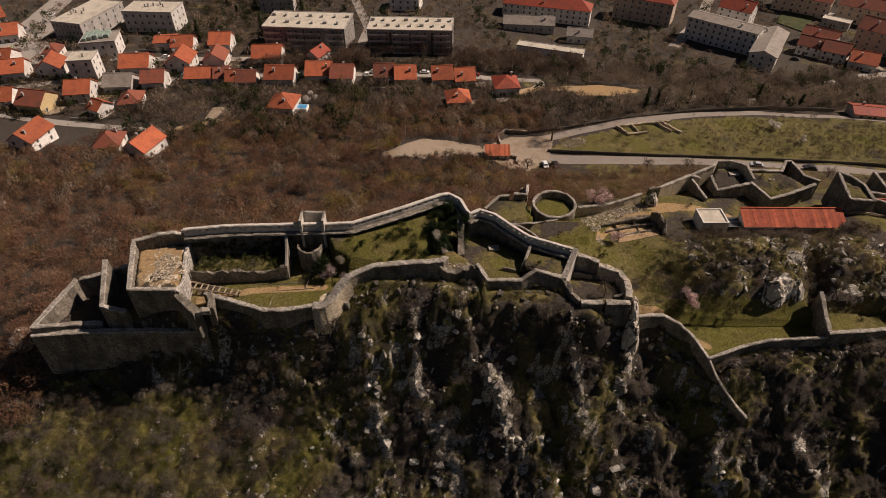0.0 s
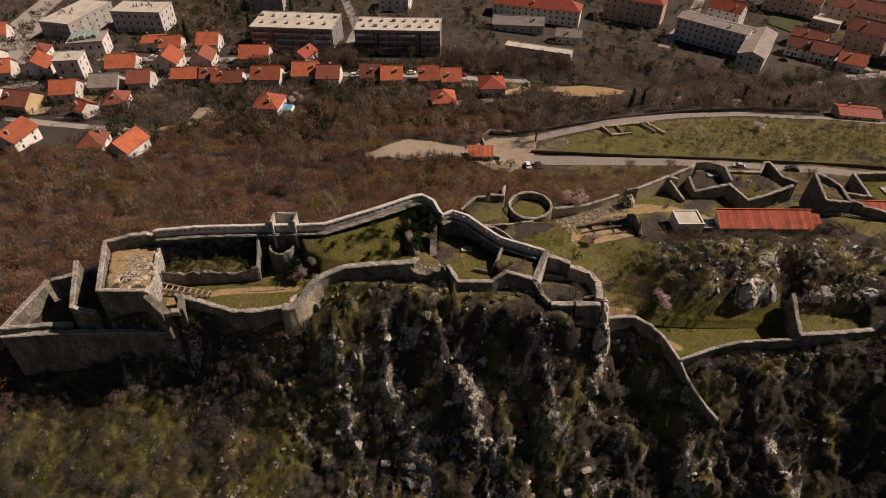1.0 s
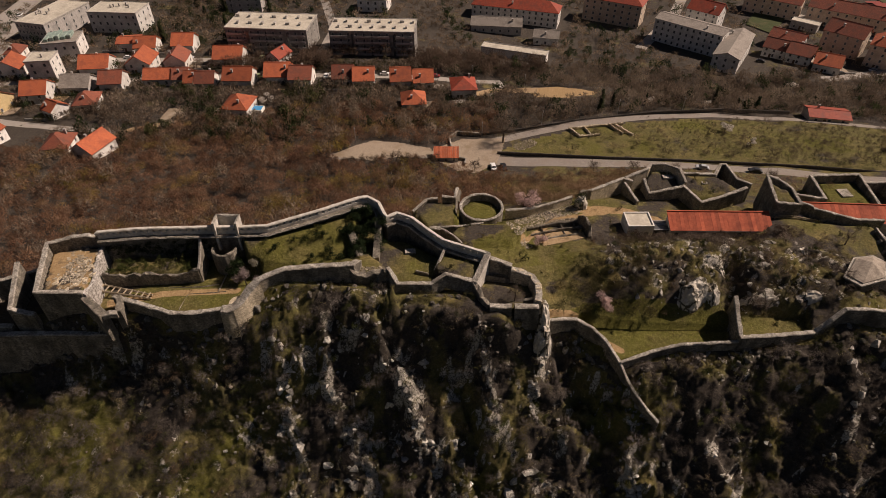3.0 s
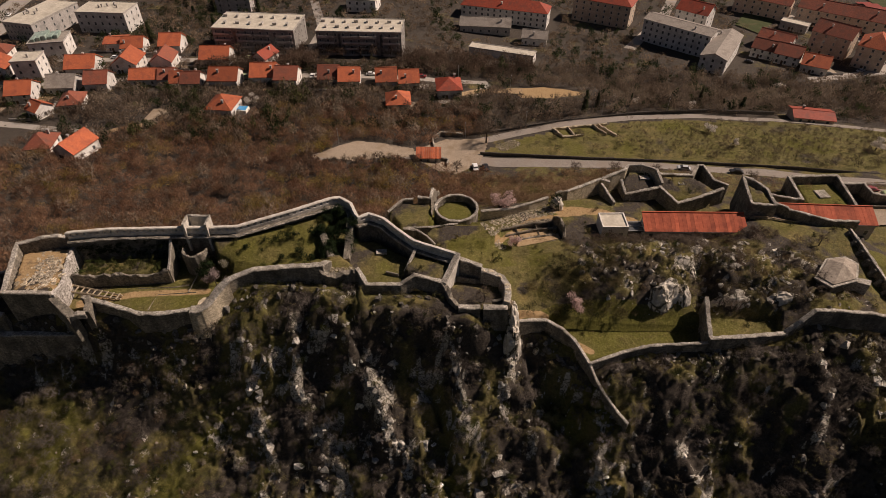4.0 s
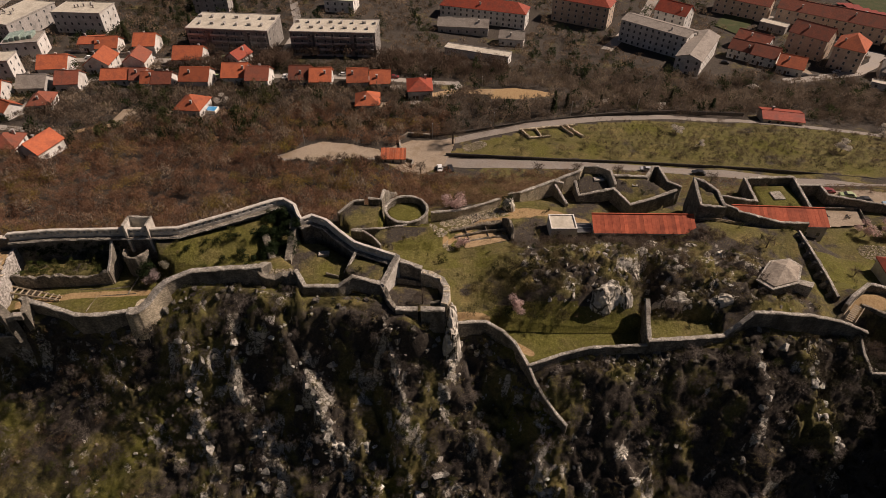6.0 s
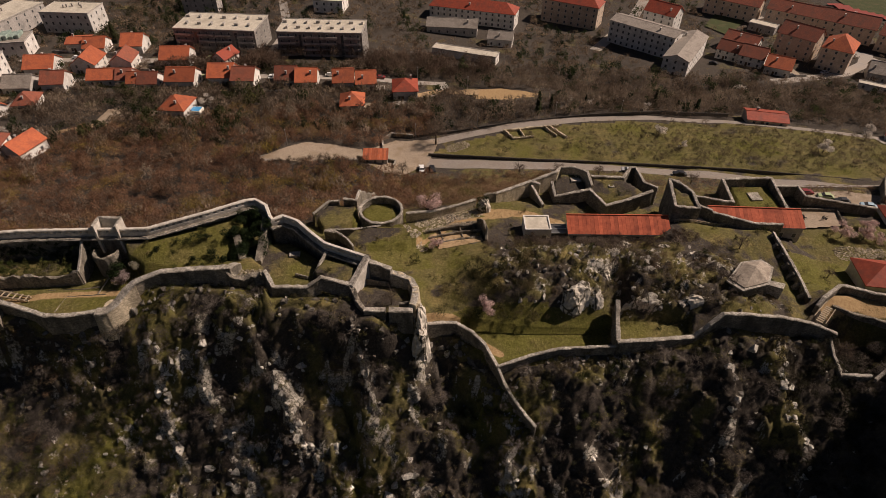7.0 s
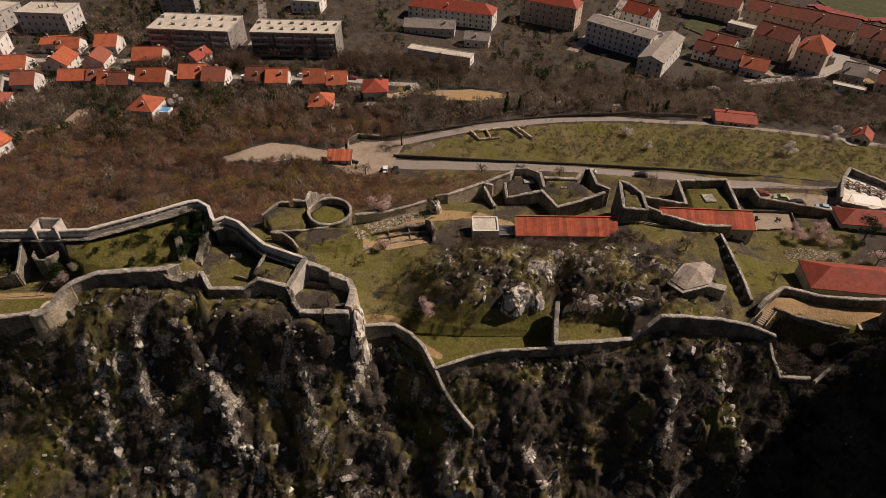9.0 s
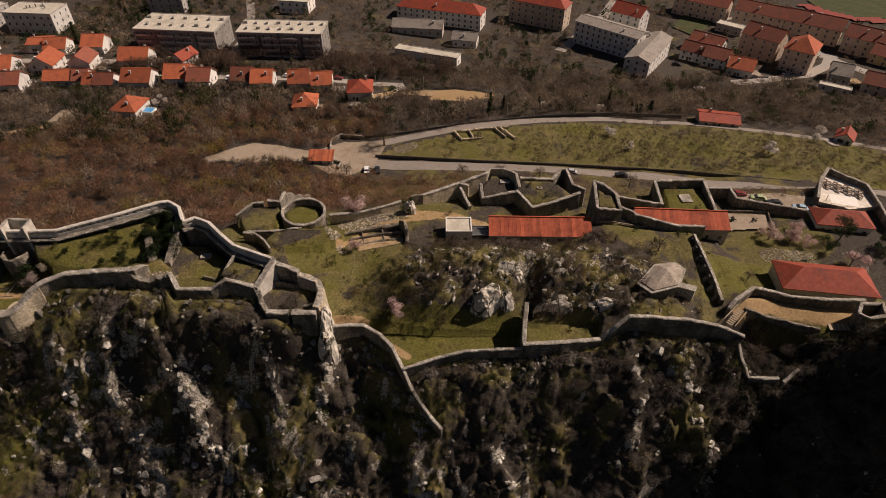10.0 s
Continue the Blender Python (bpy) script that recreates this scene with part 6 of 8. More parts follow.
wall_thing("ruin_foundation", [(69.2, 192.6, 20.9), (70.6, 187.0, 20.9)], 0.8, 2.0, "low cross wall of the orchard ruin", coping=False, material="masonry_tan_lit", wear=0.2, seed=187)
wall_thing("ruin_foundation", [(78.6, 194.2, 21.0), (82.2, 187.4, 21.1)], 0.8, 2.0, "low cross wall of the orchard ruin", coping=False, material="masonry_tan_lit", wear=0.2, seed=188)
wall_thing("ruin_foundation", [(80.5, 194.6, 21.0), (85.6, 186.6, 21.2)], 1.1, 2.4, "low foundation wall of a ruin in the orchard", coping=False, material="masonry_tan_lit", wear=0.2, seed=88)
wall_thing("roadside_wall", [(36.3, 176.5, 20.1), (53, 174.0, 20.8), (70.6, 170.9, 21.8), (88, 168.2, 22.8), (106.5, 164.9, 24.0), (136, 159, 26), (166.2, 151.6, 27.6), (200, 142, 28)], 0.5, 1.6, "low dark roadside wall below the orchard", coping=False, wear=0.05, material="slatewall", group="", seed=89)
wall_thing("roadside_wall", [(31, 189.0, 20.2), (44, 191.6, 20.2), (66, 198.4, 20.2), (97, 205.0, 20.2), (124, 208.2, 19.8), (152, 207.8, 19)], 0.45, 1.5, "low wall along the upper road", coping=False, wear=0.05, material="slatewall", group="", seed=90)
wall_thing("gate_wall", [(20.4, 178.4, 20.4), (19.6, 185.5, 20.6), (22.5, 189.2, 20.6), (30.5, 188.6, 20.4)], 0.6, 1.7, "low stone wall round the turning place", wear=0.05, group="", seed=91)


def gate_hut():
    ob = thing("gate_hut", 18.5, 172.2, zat(18.5, 172.2), 0, "gate hut under a ribbed orange-red roof", "hut")
    part("wall", boxes((-4.0, -2.2, -1, 4.0, 2.2, 1.9)), "plaster_grey", ob)
    for k in range(12):
        bm = boxes((-4.3 + 0.717 * k + 0.02, -2.7, 0, -4.3 + 0.717 * (k + 1) - 0.02, 2.7, 0.14 + 0.05 * (k % 2)))
        bmesh.ops.rotate(bm, verts=bm.verts, cent=(0, 0, 0), matrix=Matrix.Rotation(radians(14), 3, "X"))
        part("roof_strip", bm, "tile", ob).location = (0, 0, 2.5)
    windows_on(ob, 8, 4.4, 1.9, 1, 3, "f", 1.0)
    wall_thing("boundary_wall", [(22.6, 172.0, 20.8), (25.2, 171.2, 20.6), (24.6, 167.6, 20.8)], 0.5, 1.6, "pale low wall beside the gate hut", group="", seed=92)


gate_hut()
wall_thing("hillside_wall", [(20.9, 119.6, 45.4), (21.3, 123, 42.4), (21.8, 127, 39), (21.4, 131, 36), (22.2, 136, 32.6)], 0.9, 4, "crumbling wall running down into the wood", coping=False, wear=0.35, seed=93)


def car(x, y, yaw, paint, tone, z=None):
    """A parked car: body, cabin, glass, wheels and lights."""
    ob = thing("car", x, y, zat(x, y) + 0.1 if z is None else z, yaw, "parked %s hatchback car beside the road" % tone, "car", "parked cars")
    bm = bmesh.new()
    sec = [(-2.1, .35), (-2.15, .75), (-1.6, .95), (-1.1, 1.02), (1.0, 1.0), (1.9, .85), (2.1, .6), (2.1, .35)]
    ends = [[bm.verts.new((a, s, b)) for a, b in sec] for s in (-0.85, 0.85)]
    n = len(sec)
    for i in range(n):
        j = (i + 1) % n
        bm.faces.new((ends[0][i], ends[0][j], ends[1][j], ends[1][i]))
    bm.faces.new(ends[0]), bm.faces.new(ends[1][::-1])
    bmesh.ops.bevel(bm, geom=bm.edges[:], offset=0.06, segments=1, affect="EDGES")
    body = part("body", bm, paint, ob)
    bm = bmesh.new()
    lo = [bm.verts.new(p) for p in ((-1.5, -.78, .98), (1.1, -.78, .98), (1.1, .78, .98), (-1.5, .78, .98))]
    hi = [bm.verts.new(p) for p in ((-1.1, -.64, 1.4), (0.45, -.64, 1.42), (0.45, .64, 1.42), (-1.1, .64, 1.4))]
    for i in range(4):
        j = (i + 1) % 4
        bm.faces.new((lo[i], lo[j], hi[j], hi[i]))
    bm.faces.new(hi), bm.faces.new(lo[::-1])
    part("cabin_glass", bm, "glass", ob)
    part("roof", boxes((-1.1, -.66, 1.38, 0.45, .66, 1.46), bevel=0.03), paint, ob)
    for wx in (-1.35, 1.3):
        for s in (-0.82, 0.82):
            bm = bmesh.new()
            bmesh.ops.create_cone(bm, cap_ends=True, segments=12, radius1=.32, radius2=.32, depth=.2, matrix=pose(wx, s, .32, 90, 0, 0))
            part("wheel", bm, "dark_metal", ob)
    for s in (-0.6, 0.6):
        part("headlight", boxes((2.06, s - .16, .6, 2.14, s + .16, .74)), "frame", ob)


def paint(name, c):
    M[name] = surface(name, c, tuple(min(1, v * 1.1) for v in c), 3.0, 0.35, 0.0, spec=0.5)
    return name


PAINTS = {"white": (0.7, 0.7, 0.68), "silver": (0.4, 0.41, 0.42), "black": (0.02, 0.02, 0.022), "dark red": (0.18, 0.02, 0.02), "pale green": (0.35, 0.42, 0.22), "pale blue": (0.3, 0.42, 0.5)}
for k, c in PAINTS.items():
    paint("car " + k, c)
for x, y, yaw, c in ((141.0, 133.4, 5, "dark red"), (145.6, 131.6, 170, "pale green"), (149.3, 129.9, 175, "black"), (155.8, 128.2, 160, "pale blue"), (34.2, 167.2, 95, "white"), (37.8, 167.4, 100, "black"),
                     (100.5, 159.8, 168, "silver"), (116, 156.8, 168, "black")):
    car(x, y, yaw, "car " + c, c)
rnd_car = random.Random(4)
for x, y, yaw in ((-160, 236.6, 15), (-156, 237.8, 10), (-176, 259.5, 0), (-112, 243.6, 5), (-96, 245, 2), (-72, 244.6, 0), (-48, 244.2, 2), (-33, 241.0, 90), (-30, 243.6, 0), (-8, 243.4, 0), (14, 242.6, 0),
                  (-206, 274, 100), (-214, 300, 92), (-128, 263.5, 0), (-100, 263.6, 2), (-66, 263.4, 0), (-62, 242, 0), (176, 284, -30), (208, 268.5, 15), (226, 273, 20), (-209, 320, 95), (-44, 262, 10)):
    c = rnd_car.choice(list(PAINTS))
    car(x, y, yaw, "car " + c, c)


def swimming_pool():
    ob = thing("garden_pool", -55.2, 209.5, zat(-55.2, 209.5) + 0.5, -5, "small blue garden pool beside the house", "pool")
    part("basin", boxes((-2.4, -2.0, -0.6, 2.4, 2.0, 0.9), bevel=0.1), "cloth", ob)
    part("water", boxes((-2.1, -1.7, 0.85, 2.1, 1.7, 0.93)), "pool", ob)


swimming_pool()


def street_lamp(x, y, h=6.0):
    ob = thing("street_lamp", x, y, zat(x, y), 0, "slim grey street lamp post by the road", "street lamp", "street lamps")
    bm = bmesh.new()
    bmesh.ops.create_cone(bm, cap_ends=True, segments=6, radius1=.10, radius2=.06, depth=h + .4, matrix=pose(0, 0, h / 2 - .2))
    part("post", bm, "metal", ob)
    part("lamp_head", boxes((-0.15, -0.5, h - 0.1, 0.15, 0.2, h + 0.08), bevel=0.03), "metal", ob)


for x, y in ((-13, 179.8), (31.5, 188.0), (54, 195.6), (51.5, 231), (30, 244), (110, 207.6), (84, 204)):
    street_lamp(x, y)


def rail_fence():
    ob = thing("timber_fence", 0, 0, 0, 0, "pale timber rail fence below the ramp wall", "fence")
    post = mesh_of("post", boxes((-0.06, -0.06, -0.3, 0.06, 0.06, 1.0)), "timber")
    pts = [(96.4 + 0.95 * k, 110.7 - 0.04 * k, zat(96.4 + 0.95 * k, 110.7 - 0.04 * k)) for k in range(13)]
    pieces("post", post, ob, [pose(*p) for p in pts])
    for dz in (0.5, 0.92):
        part("rail", ribbon([(x, y, z + dz) for x, y, z in pts], 0.1, 0.1, wear=0.01), "timber", ob)


rail_fence()


def timber_bridge():
    ob = thing("timber_footbridge", 0, 0, 0, 0, "pale timber footbridge and rails below the path wall", "footbridge")
    for k, pts in enumerate(([(117.4, 82.8, 41.2), (121.4, 86.4, 41.6)], [(119.2, 81.2, 40.6), (122.8, 84.8, 41.0)])):
        part("rail", ribbon(pts, 0.18, 0.25, wear=0.01), "timber", ob)
    board = mesh_of("deck_board", boxes((-0.15, -0.65, -0.06, 0.15, 0.65, 0.06)), "timber")
    pieces("deck_board", board, ob, [pose(118.4 + 0.42 * k, 82.0 + 0.42 * k, 40.3 + 0.05 * k, 0, 0, 45) for k in range(9)])
    steps = thing("timber_steps", 143.6, 83.6, zat(143.6, 83.6), -8, "short flight of timber steps on the earth path", "steps")
    tread = mesh_of("tread", boxes((-0.3, -0.9, -0.3, 0.3, 0.9, 0.1)), "timber")
    pieces("tread", tread, steps, [pose(-2.4 + 0.8 * k, 0, 0.12 * k) for k in range(5)])


timber_bridge()


# ---- crags that stand by themselves ----
def crag(x, y, z, sx, sy, sz, seed, label, yaw=0.0, name="rock_outcrop"):
    """A single large crag with cracked, faceted sides."""
    bm = bmesh.new()
    bmesh.ops.create_icosphere(bm, subdivisions=4, radius=1.0)
    off = Vector((seed * 7.3, seed * 3.1, seed * 1.7))
    for v in bm.verts:
        n = v.co.normalized()
        q = n * 1.0 + off
        fold = 1 - abs(noise.noise(q * 1.3)) * 2
        fine = noise.turbulence(Vector((q.x * 3.0, q.y * 3.0, q.z * 1.2)), 4, True)
        near = noise.voronoi(Vector((q.x * 2.2 + 0.5 * noise.noise(q * 2), q.y * 2.2, q.z * 0.9)))[0]
        crack = math.exp(-(near[1] - near[0]) / 0.07)
        v.co = n * (0.86 + 0.10 * fold + 0.12 * (fine - 0.7) - 0.08 * crack)
        v.co = Vector((v.co.x * sx, v.co.y * sy, v.co.z * sz))
    ob = part(name, bm, M["crag"])
    ob.matrix_basis = pose(x, y, z, 0, 0, yaw)
    return tagged(ob, label, "rock", "crags")


def fissured(m, scale, dark):
    """Dark cracks through a stone surface: crevice shade and moss put into one colour."""
    nt = m.node_tree
    b = nt.nodes["Principled BSDF"]
    base = b.inputs["Base Color"].links[0].from_socket
    geo, lump = nt.nodes.new("ShaderNodeNewGeometry"), node(nt, "ShaderNodeTexNoise", Scale=0.8, Detail=5.0)
    warp = nt.nodes.new("ShaderNodeVectorMath")
    warp.operation = "MULTIPLY_ADD"
    warp.inputs[1].default_value = (1.6, 1.6, 2.6)
    nt.links.new(geo.outputs["Position"], lump.inputs["Vector"])
    nt.links.new(lump.outputs["Color"], warp.inputs[0])
    nt.links.new(geo.outputs["Position"], warp.inputs[2])
    squash = nt.nodes.new("ShaderNodeVectorMath")
    squash.operation = "MULTIPLY"
    squash.inputs[1].default_value = (1, 1, 0.45)
    nt.links.new(warp.outputs["Vector"], squash.inputs[0])
    crack = node(nt, "ShaderNodeTexVoronoi", Scale=scale)
    crack.feature = "DISTANCE_TO_EDGE"
    nt.links.new(squash.outputs["Vector"], crack.inputs["Vector"])
    fac = nt.nodes.new("ShaderNodeMapRange")
    fac.inputs["From Min"].default_value, fac.inputs["From Max"].default_value = 0.015, 0.09
    nt.links.new(crack.outputs["Distance"], fac.inputs["Value"])
    mix = nt.nodes.new("ShaderNodeMix")
    mix.data_type = "RGBA"
    mix.inputs["A"].default_value = (*dark, 1)
    nt.links.new(fac.outputs["Result"], mix.inputs["Factor"])
    nt.links.new(base, mix.inputs["B"])
    nt.links.new(mix.outputs["Result"], b.inputs["Base Color"])
    return m


M["crag"] = fissured(surface("limestone_crag", (0.36, 0.325, 0.265), (0.80, 0.74, 0.63), 0.9, 0.92, 0.8, (0.44, 0.395, 0.32), 2.0), 0.38, (0.06, 0.054, 0.036))
crag(69.4, 86.2, 39.2, 5.2, 3.2, 8.2, 1, "tall pale limestone outcrop at the knoll's edge", 28)
crag(66.2, 88.9, 40.4, 4.4, 3.0, 5.6, 61, "grey limestone mass behind the pale outcrop", 18)
crag(71.8, 90.2, 41.2, 3.6, 3.2, 6.0, 62, "fissured grey limestone above the pale outcrop", 40)
crag(72.4, 86.6, 38.8, 3.0, 3.4, 7.2, 2, "pale limestone outcrop beside the gully", 50)
crag(64.6, 86.6, 38.4, 3.2, 2.2, 5.6, 3, "grey limestone outcrop under scrub", 10)
crag(84.6, 85.8, 39.6, 6.4, 2.0, 4.4, 4, "grey limestone ledge above the yard", 2)
crag(93.5, 84.8, 40.4, 4.8, 2.0, 4.6, 5, "grey limestone ledge beside the magazine", -8)
crag(36.9, 79.2, 40.8, 1.8, 3.4, 7.4, 6, "sunlit white rock spur under the end bastion", 8)
crag(37.2, 76.4, 36.8, 2.1, 2.6, 7.8, 7, "sunlit pale rock spur dropping from the bastion", -12)
for k, (x, y, z, a, b, c, yaw) in enumerate(((75.0, 92.0, 43.6, 1.6, 3.0, 4.2, 8), (74.2, 95.6, 44.2, 1.8, 1.6, 3.4, 30),
                                                    (84.0, 86.4, 41.6, 2.6, 1.5, 4.0, -10), (90.0, 88.0, 42.8, 2.2, 1.3, 3.2, 15), (82.6, 103.2, 42.0, 2.0, 1.2, 2.6, 25), (92.4, 101.6, 42.2, 2.6, 1.4, 2.8, -12), (66.8, 97.6, 44.8, 1.8, 0.9, 2.0, 40), (100.6, 86.0, 41.6, 2.2, 1.2, 2.8, -8))):
    crag(x, y, z - 1.3, a * 1.5, b * 1.4, c, 30 + k, "grey fissured limestone rib standing out of the knoll", yaw)
crag(78.4, 97.0, 44.0, 2.6, 1.2, 2.6, 8, "pale boulder on the crest of the knoll", 20)
crag(96.0, 97.2, 43.4, 2.2, 1.0, 2.2, 9, "pale boulder on the knoll's crest", 5)
crag(-86.5, 79.5, 34.0, 4.0, 3.0, 4.0, 12, "rock outcrop beside the low outwork", 15)
crag(16.6, 71.6, 29.2, 1.3, 1.2, 1.6, 16, "pale boulder lodged on the cliff", 0)


def postern():
    """The broken postern with its round arch in front of the tower."""
    ob = thing("ruined_postern", 0, 0, 0, 0, "sunlit ruined postern with a broken arch below the tower", "ruin")
    part("pier", ribbon([(-50.6, 78.4, 49.4), (-48.4, 77.0, 48.0), (-46.6, 75.8, 47.2)], 1.6, 7, wear=0.3, seed=95), "masonry", ob)
    part("pier", ribbon([(-44.4, 76.6, 47.0), (-44.6, 78.6, 47.8), (-45.4, 80.0, 48.0)], 1.2, 6, wear=0.3, seed=96), "masonry", ob)
    part("arch", ribbon([(-46.8, 76.0, 47.1), (-45.6, 76.2, 47.5), (-44.4, 76.6, 47.0)], 1.2, 1.1, wear=0.15, seed=97), "coping", ob)


postern()


# ---- plants and loose stones ----
def sliver_crown(n, rnd, width=0.06, droop=0.0, low=0.25):
    """Bare twigs: thin blades that fan outwards and up from the limbs, in a domed crown of radius 1 and height 1.7."""
    a = rnd.uniform(0, 2 * np.pi, n)
    r = np.sqrt(rnd.uniform(0, 1, n)) * 0.85
    lump = 0.85 + 0.22 * np.sin(3 * a + rnd.uniform(0, 6)) * r
    dome = low + (1.35 - low) * np.sqrt(1 - 0.9 * r ** 2) * lump
    h = low * 0.6 + (dome - low * 0.6) * rnd.uniform(0.25, 1, n) ** 0.6
    p = np.c_[r * lump * np.cos(a), r * lump * np.sin(a), h]
    up = np.c_[r * np.cos(a), r * np.sin(a), 0.35 + 0.65 * (1 - r)]
    up /= np.linalg.norm(up, axis=1)[:, None]
    out = rnd.normal(size=(n, 3))
    out -= up * (np.sum(out * up, 1) - rnd.choice((0.25, 0.5, 1.6), n))[:, None]
    out += (0, 0, -droop)
    out /= np.linalg.norm(out, axis=1)[:, None]
    tip = p + out * rnd.uniform(0.18, 0.42, n)[:, None]
    side = np.cross(up + 0.35 * rnd.normal(size=(n, 3)), out)
    side /= np.linalg.norm(side, axis=1)[:, None]
    w = width * rnd.uniform(0.6, 1.3, n)[:, None]
    v = np.stack([p - side * w, p + side * w, tip], 1).reshape(-1, 3)
    f = np.arange(3 * n).reshape(-1, 3)
    return v, f


def leaf_crown(n, rnd, size=0.16, tall=1.0, flat=0.8):
    """A leafy crown: small turned leaves over lobes, with gaps between."""
    lobes = rnd.normal(size=(7, 3)) * (0.45, 0.45, 0.3) + (0, 0, 0.75 * tall)
    k = rnd.randint(0, 7, n)
    d = rnd.normal(size=(n, 3))
    d /= np.linalg.norm(d, axis=1)[:, None]
    p = lobes[k] + d * rnd.uniform(0.25, 0.52, n)[:, None] * (1, 1, flat * tall)
    p[:, 2] = np.maximum(p[:, 2], 0.03)
    u = rnd.normal(size=(n, 3))
    u -= 0.75 * d * np.sum(u * d, 1)[:, None]
    u /= np.linalg.norm(u, axis=1)[:, None]
    w = np.cross(u, d + 0.4 * rnd.normal(size=(n, 3)))
    w /= np.linalg.norm(w, axis=1)[:, None] + 1e-6
    s = size * rnd.uniform(0.6, 1.4, n)[:, None]
    v = np.stack([p - u * s, p + w * s, p + u * s * 0.9], 1).reshape(-1, 3)
    return v, np.arange(3 * n).reshape(-1, 3)


def cone_crown(n, rnd):
    """A conifer: tiers of drooping sprays."""
    h = rnd.uniform(0.08, 1.0, n)
    a = rnd.uniform(0, 2 * np.pi, n)
    r = (1.02 - h) * 0.62 * (0.7 + 0.3 * np.sin(h * 40)) * np.sqrt(rnd.uniform(0.3, 1, n))
    p = np.c_[r * np.cos(a), r * np.sin(a), h * 3.0]
    out = np.c_[np.cos(a), np.sin(a), -0.35 + 0.3 * rnd.normal(size=n)]
    side = np.c_[-np.sin(a), np.cos(a), 0.2 * rnd.normal(size=n)]
    s = 0.16 * rnd.uniform(0.7, 1.4, n)[:, None]
    v = np.stack([p - side * s, p + side * s, p + out * s * 2.2], 1).reshape(-1, 3)
    return v, np.arange(3 * n).reshape(-1, 3)


def trunk(height, r, rnd, limbs=4):
    """A tapered trunk with forking limbs."""
    vs, fs = [], []

    def tube(a, b, ra, rb):
        a, b = np.array(a, float), np.array(b, float)
        d = (b - a) / np.linalg.norm(b - a)
        s = np.cross(d, (0.3, 0.7, 0.2))
        s /= np.linalg.norm(s)
        t = np.cross(d, s)
        k = len(vs)
        for c, q in ((a, ra), (b, rb)):
            for i in range(5):
                e = 2 * np.pi * i / 5
                vs.append(c + q * (math.cos(e) * s + math.sin(e) * t))
        for i in range(5):
            j = (i + 1) % 5
            fs.append((k + i, k + j, k + 5 + j)), fs.append((k + i, k + 5 + j, k + 5 + i))
    top = (rnd.uniform(-.1, .1), rnd.uniform(-.1, .1), height)
    tube((0, 0, -0.3), top, r, r * 0.6)
    for i in range(limbs):
        a = 2 * np.pi * i / limbs + rnd.uniform(-.4, .4)
        l = height * rnd.uniform(0.7, 1.2)
        mid = (top[0] + math.cos(a) * l * .5, top[1] + math.sin(a) * l * .5, height + l * 0.55)
        tube(top, mid, r * 0.5, r * 0.28)
        for e in (-0.6, 0.5):
            tube(mid, (mid[0] + math.cos(a + e) * l * .4, mid[1] + math.sin(a + e) * l * .4, mid[2] + l * 0.5), r * 0.28, r * 0.08)
    return np.array(vs), np.array(fs)


def scatter(name, label, category, spots, templates, tones, size, material="plant", tall=(0.8, 1.2), sink=0.0, seed=1, lift=None):
    """Many plants or stones in one mesh: spots n x 2, each with its own template, turn, size and tone."""
    rnd = np.random.RandomState(seed)
    spots = np.asarray(spots)
    zs = height(spots[:, 0], spots[:, 1])
    if lift is not None:
        zs = lift(spots[:, 0], spots[:, 1], rnd)
    V, F, C, base = [], [], [], 0
    which = rnd.randint(0, len(templates), len(spots))
    tones = np.array(tones)
    for t, (tv, tf) in enumerate(templates):
        m = which == t
        n = int(m.sum())
        if not n:
            continue
        a = rnd.uniform(0, 2 * np.pi, n)
        s = rnd.uniform(size[0], size[1], n)
        st = s * rnd.uniform(tall[0], tall[1], n)
        x = (np.cos(a)[:, None] * tv[None, :, 0] - np.sin(a)[:, None] * tv[None, :, 1]) * s[:, None] + spots[m, 0][:, None]
        y = (np.sin(a)[:, None] * tv[None, :, 0] + np.cos(a)[:, None] * tv[None, :, 1]) * s[:, None] + spots[m, 1][:, None]
        z = tv[None, :, 2] * st[:, None] + zs[m][:, None] - sink * s[:, None]
        V.append(np.stack([x, y, z], -1).reshape(-1, 3))
        F.append((tf[None] + (np.arange(n) * len(tv))[:, None, None] + base).reshape(-1, 3))
        px, py = spots[m, 0], spots[m, 1]
        u = np.clip(0.45 + 1.0 * pn(px / 14, py / 14, seed) + rnd.uniform(-0.3, 0.3, n), 0, 0.999) * (len(tones) - 1)
        i = u.astype(int)
        c = tones[i] * (1 - (u - i))[:, None] + tones[i + 1] * (u - i)[:, None]
        c = c * rnd.uniform(0.75, 1.28, n)[:, None]
        C.append(np.repeat(c, len(tv), 0))
        base += n * len(tv)
    me = fast_mesh(name, np.concatenate(V), np.concatenate(F), np.concatenate(C), flat=material == "stone")
    me.materials.append(M[material])
    return tagged(new(name, me), label, category, "", "stuff")


def sown(x0, x1, y0, y1, step, keep, seed=1):
    """Jittered points of a region, thinned by keep(x, y), a chance from 0 to 1."""
    rnd = np.random.RandomState(seed)
    gx, gy = np.meshgrid(np.arange(x0, x1, step), np.arange(y0, y1, step))
    x = gx.ravel() + rnd.uniform(-.5, .5, gx.size) * step
    y = gy.ravel() + rnd.uniform(-.5, .5, gx.size) * step
    m = rnd.uniform(0, 1, gx.size) < keep(x, y)
    return np.c_[x[m], y[m]]


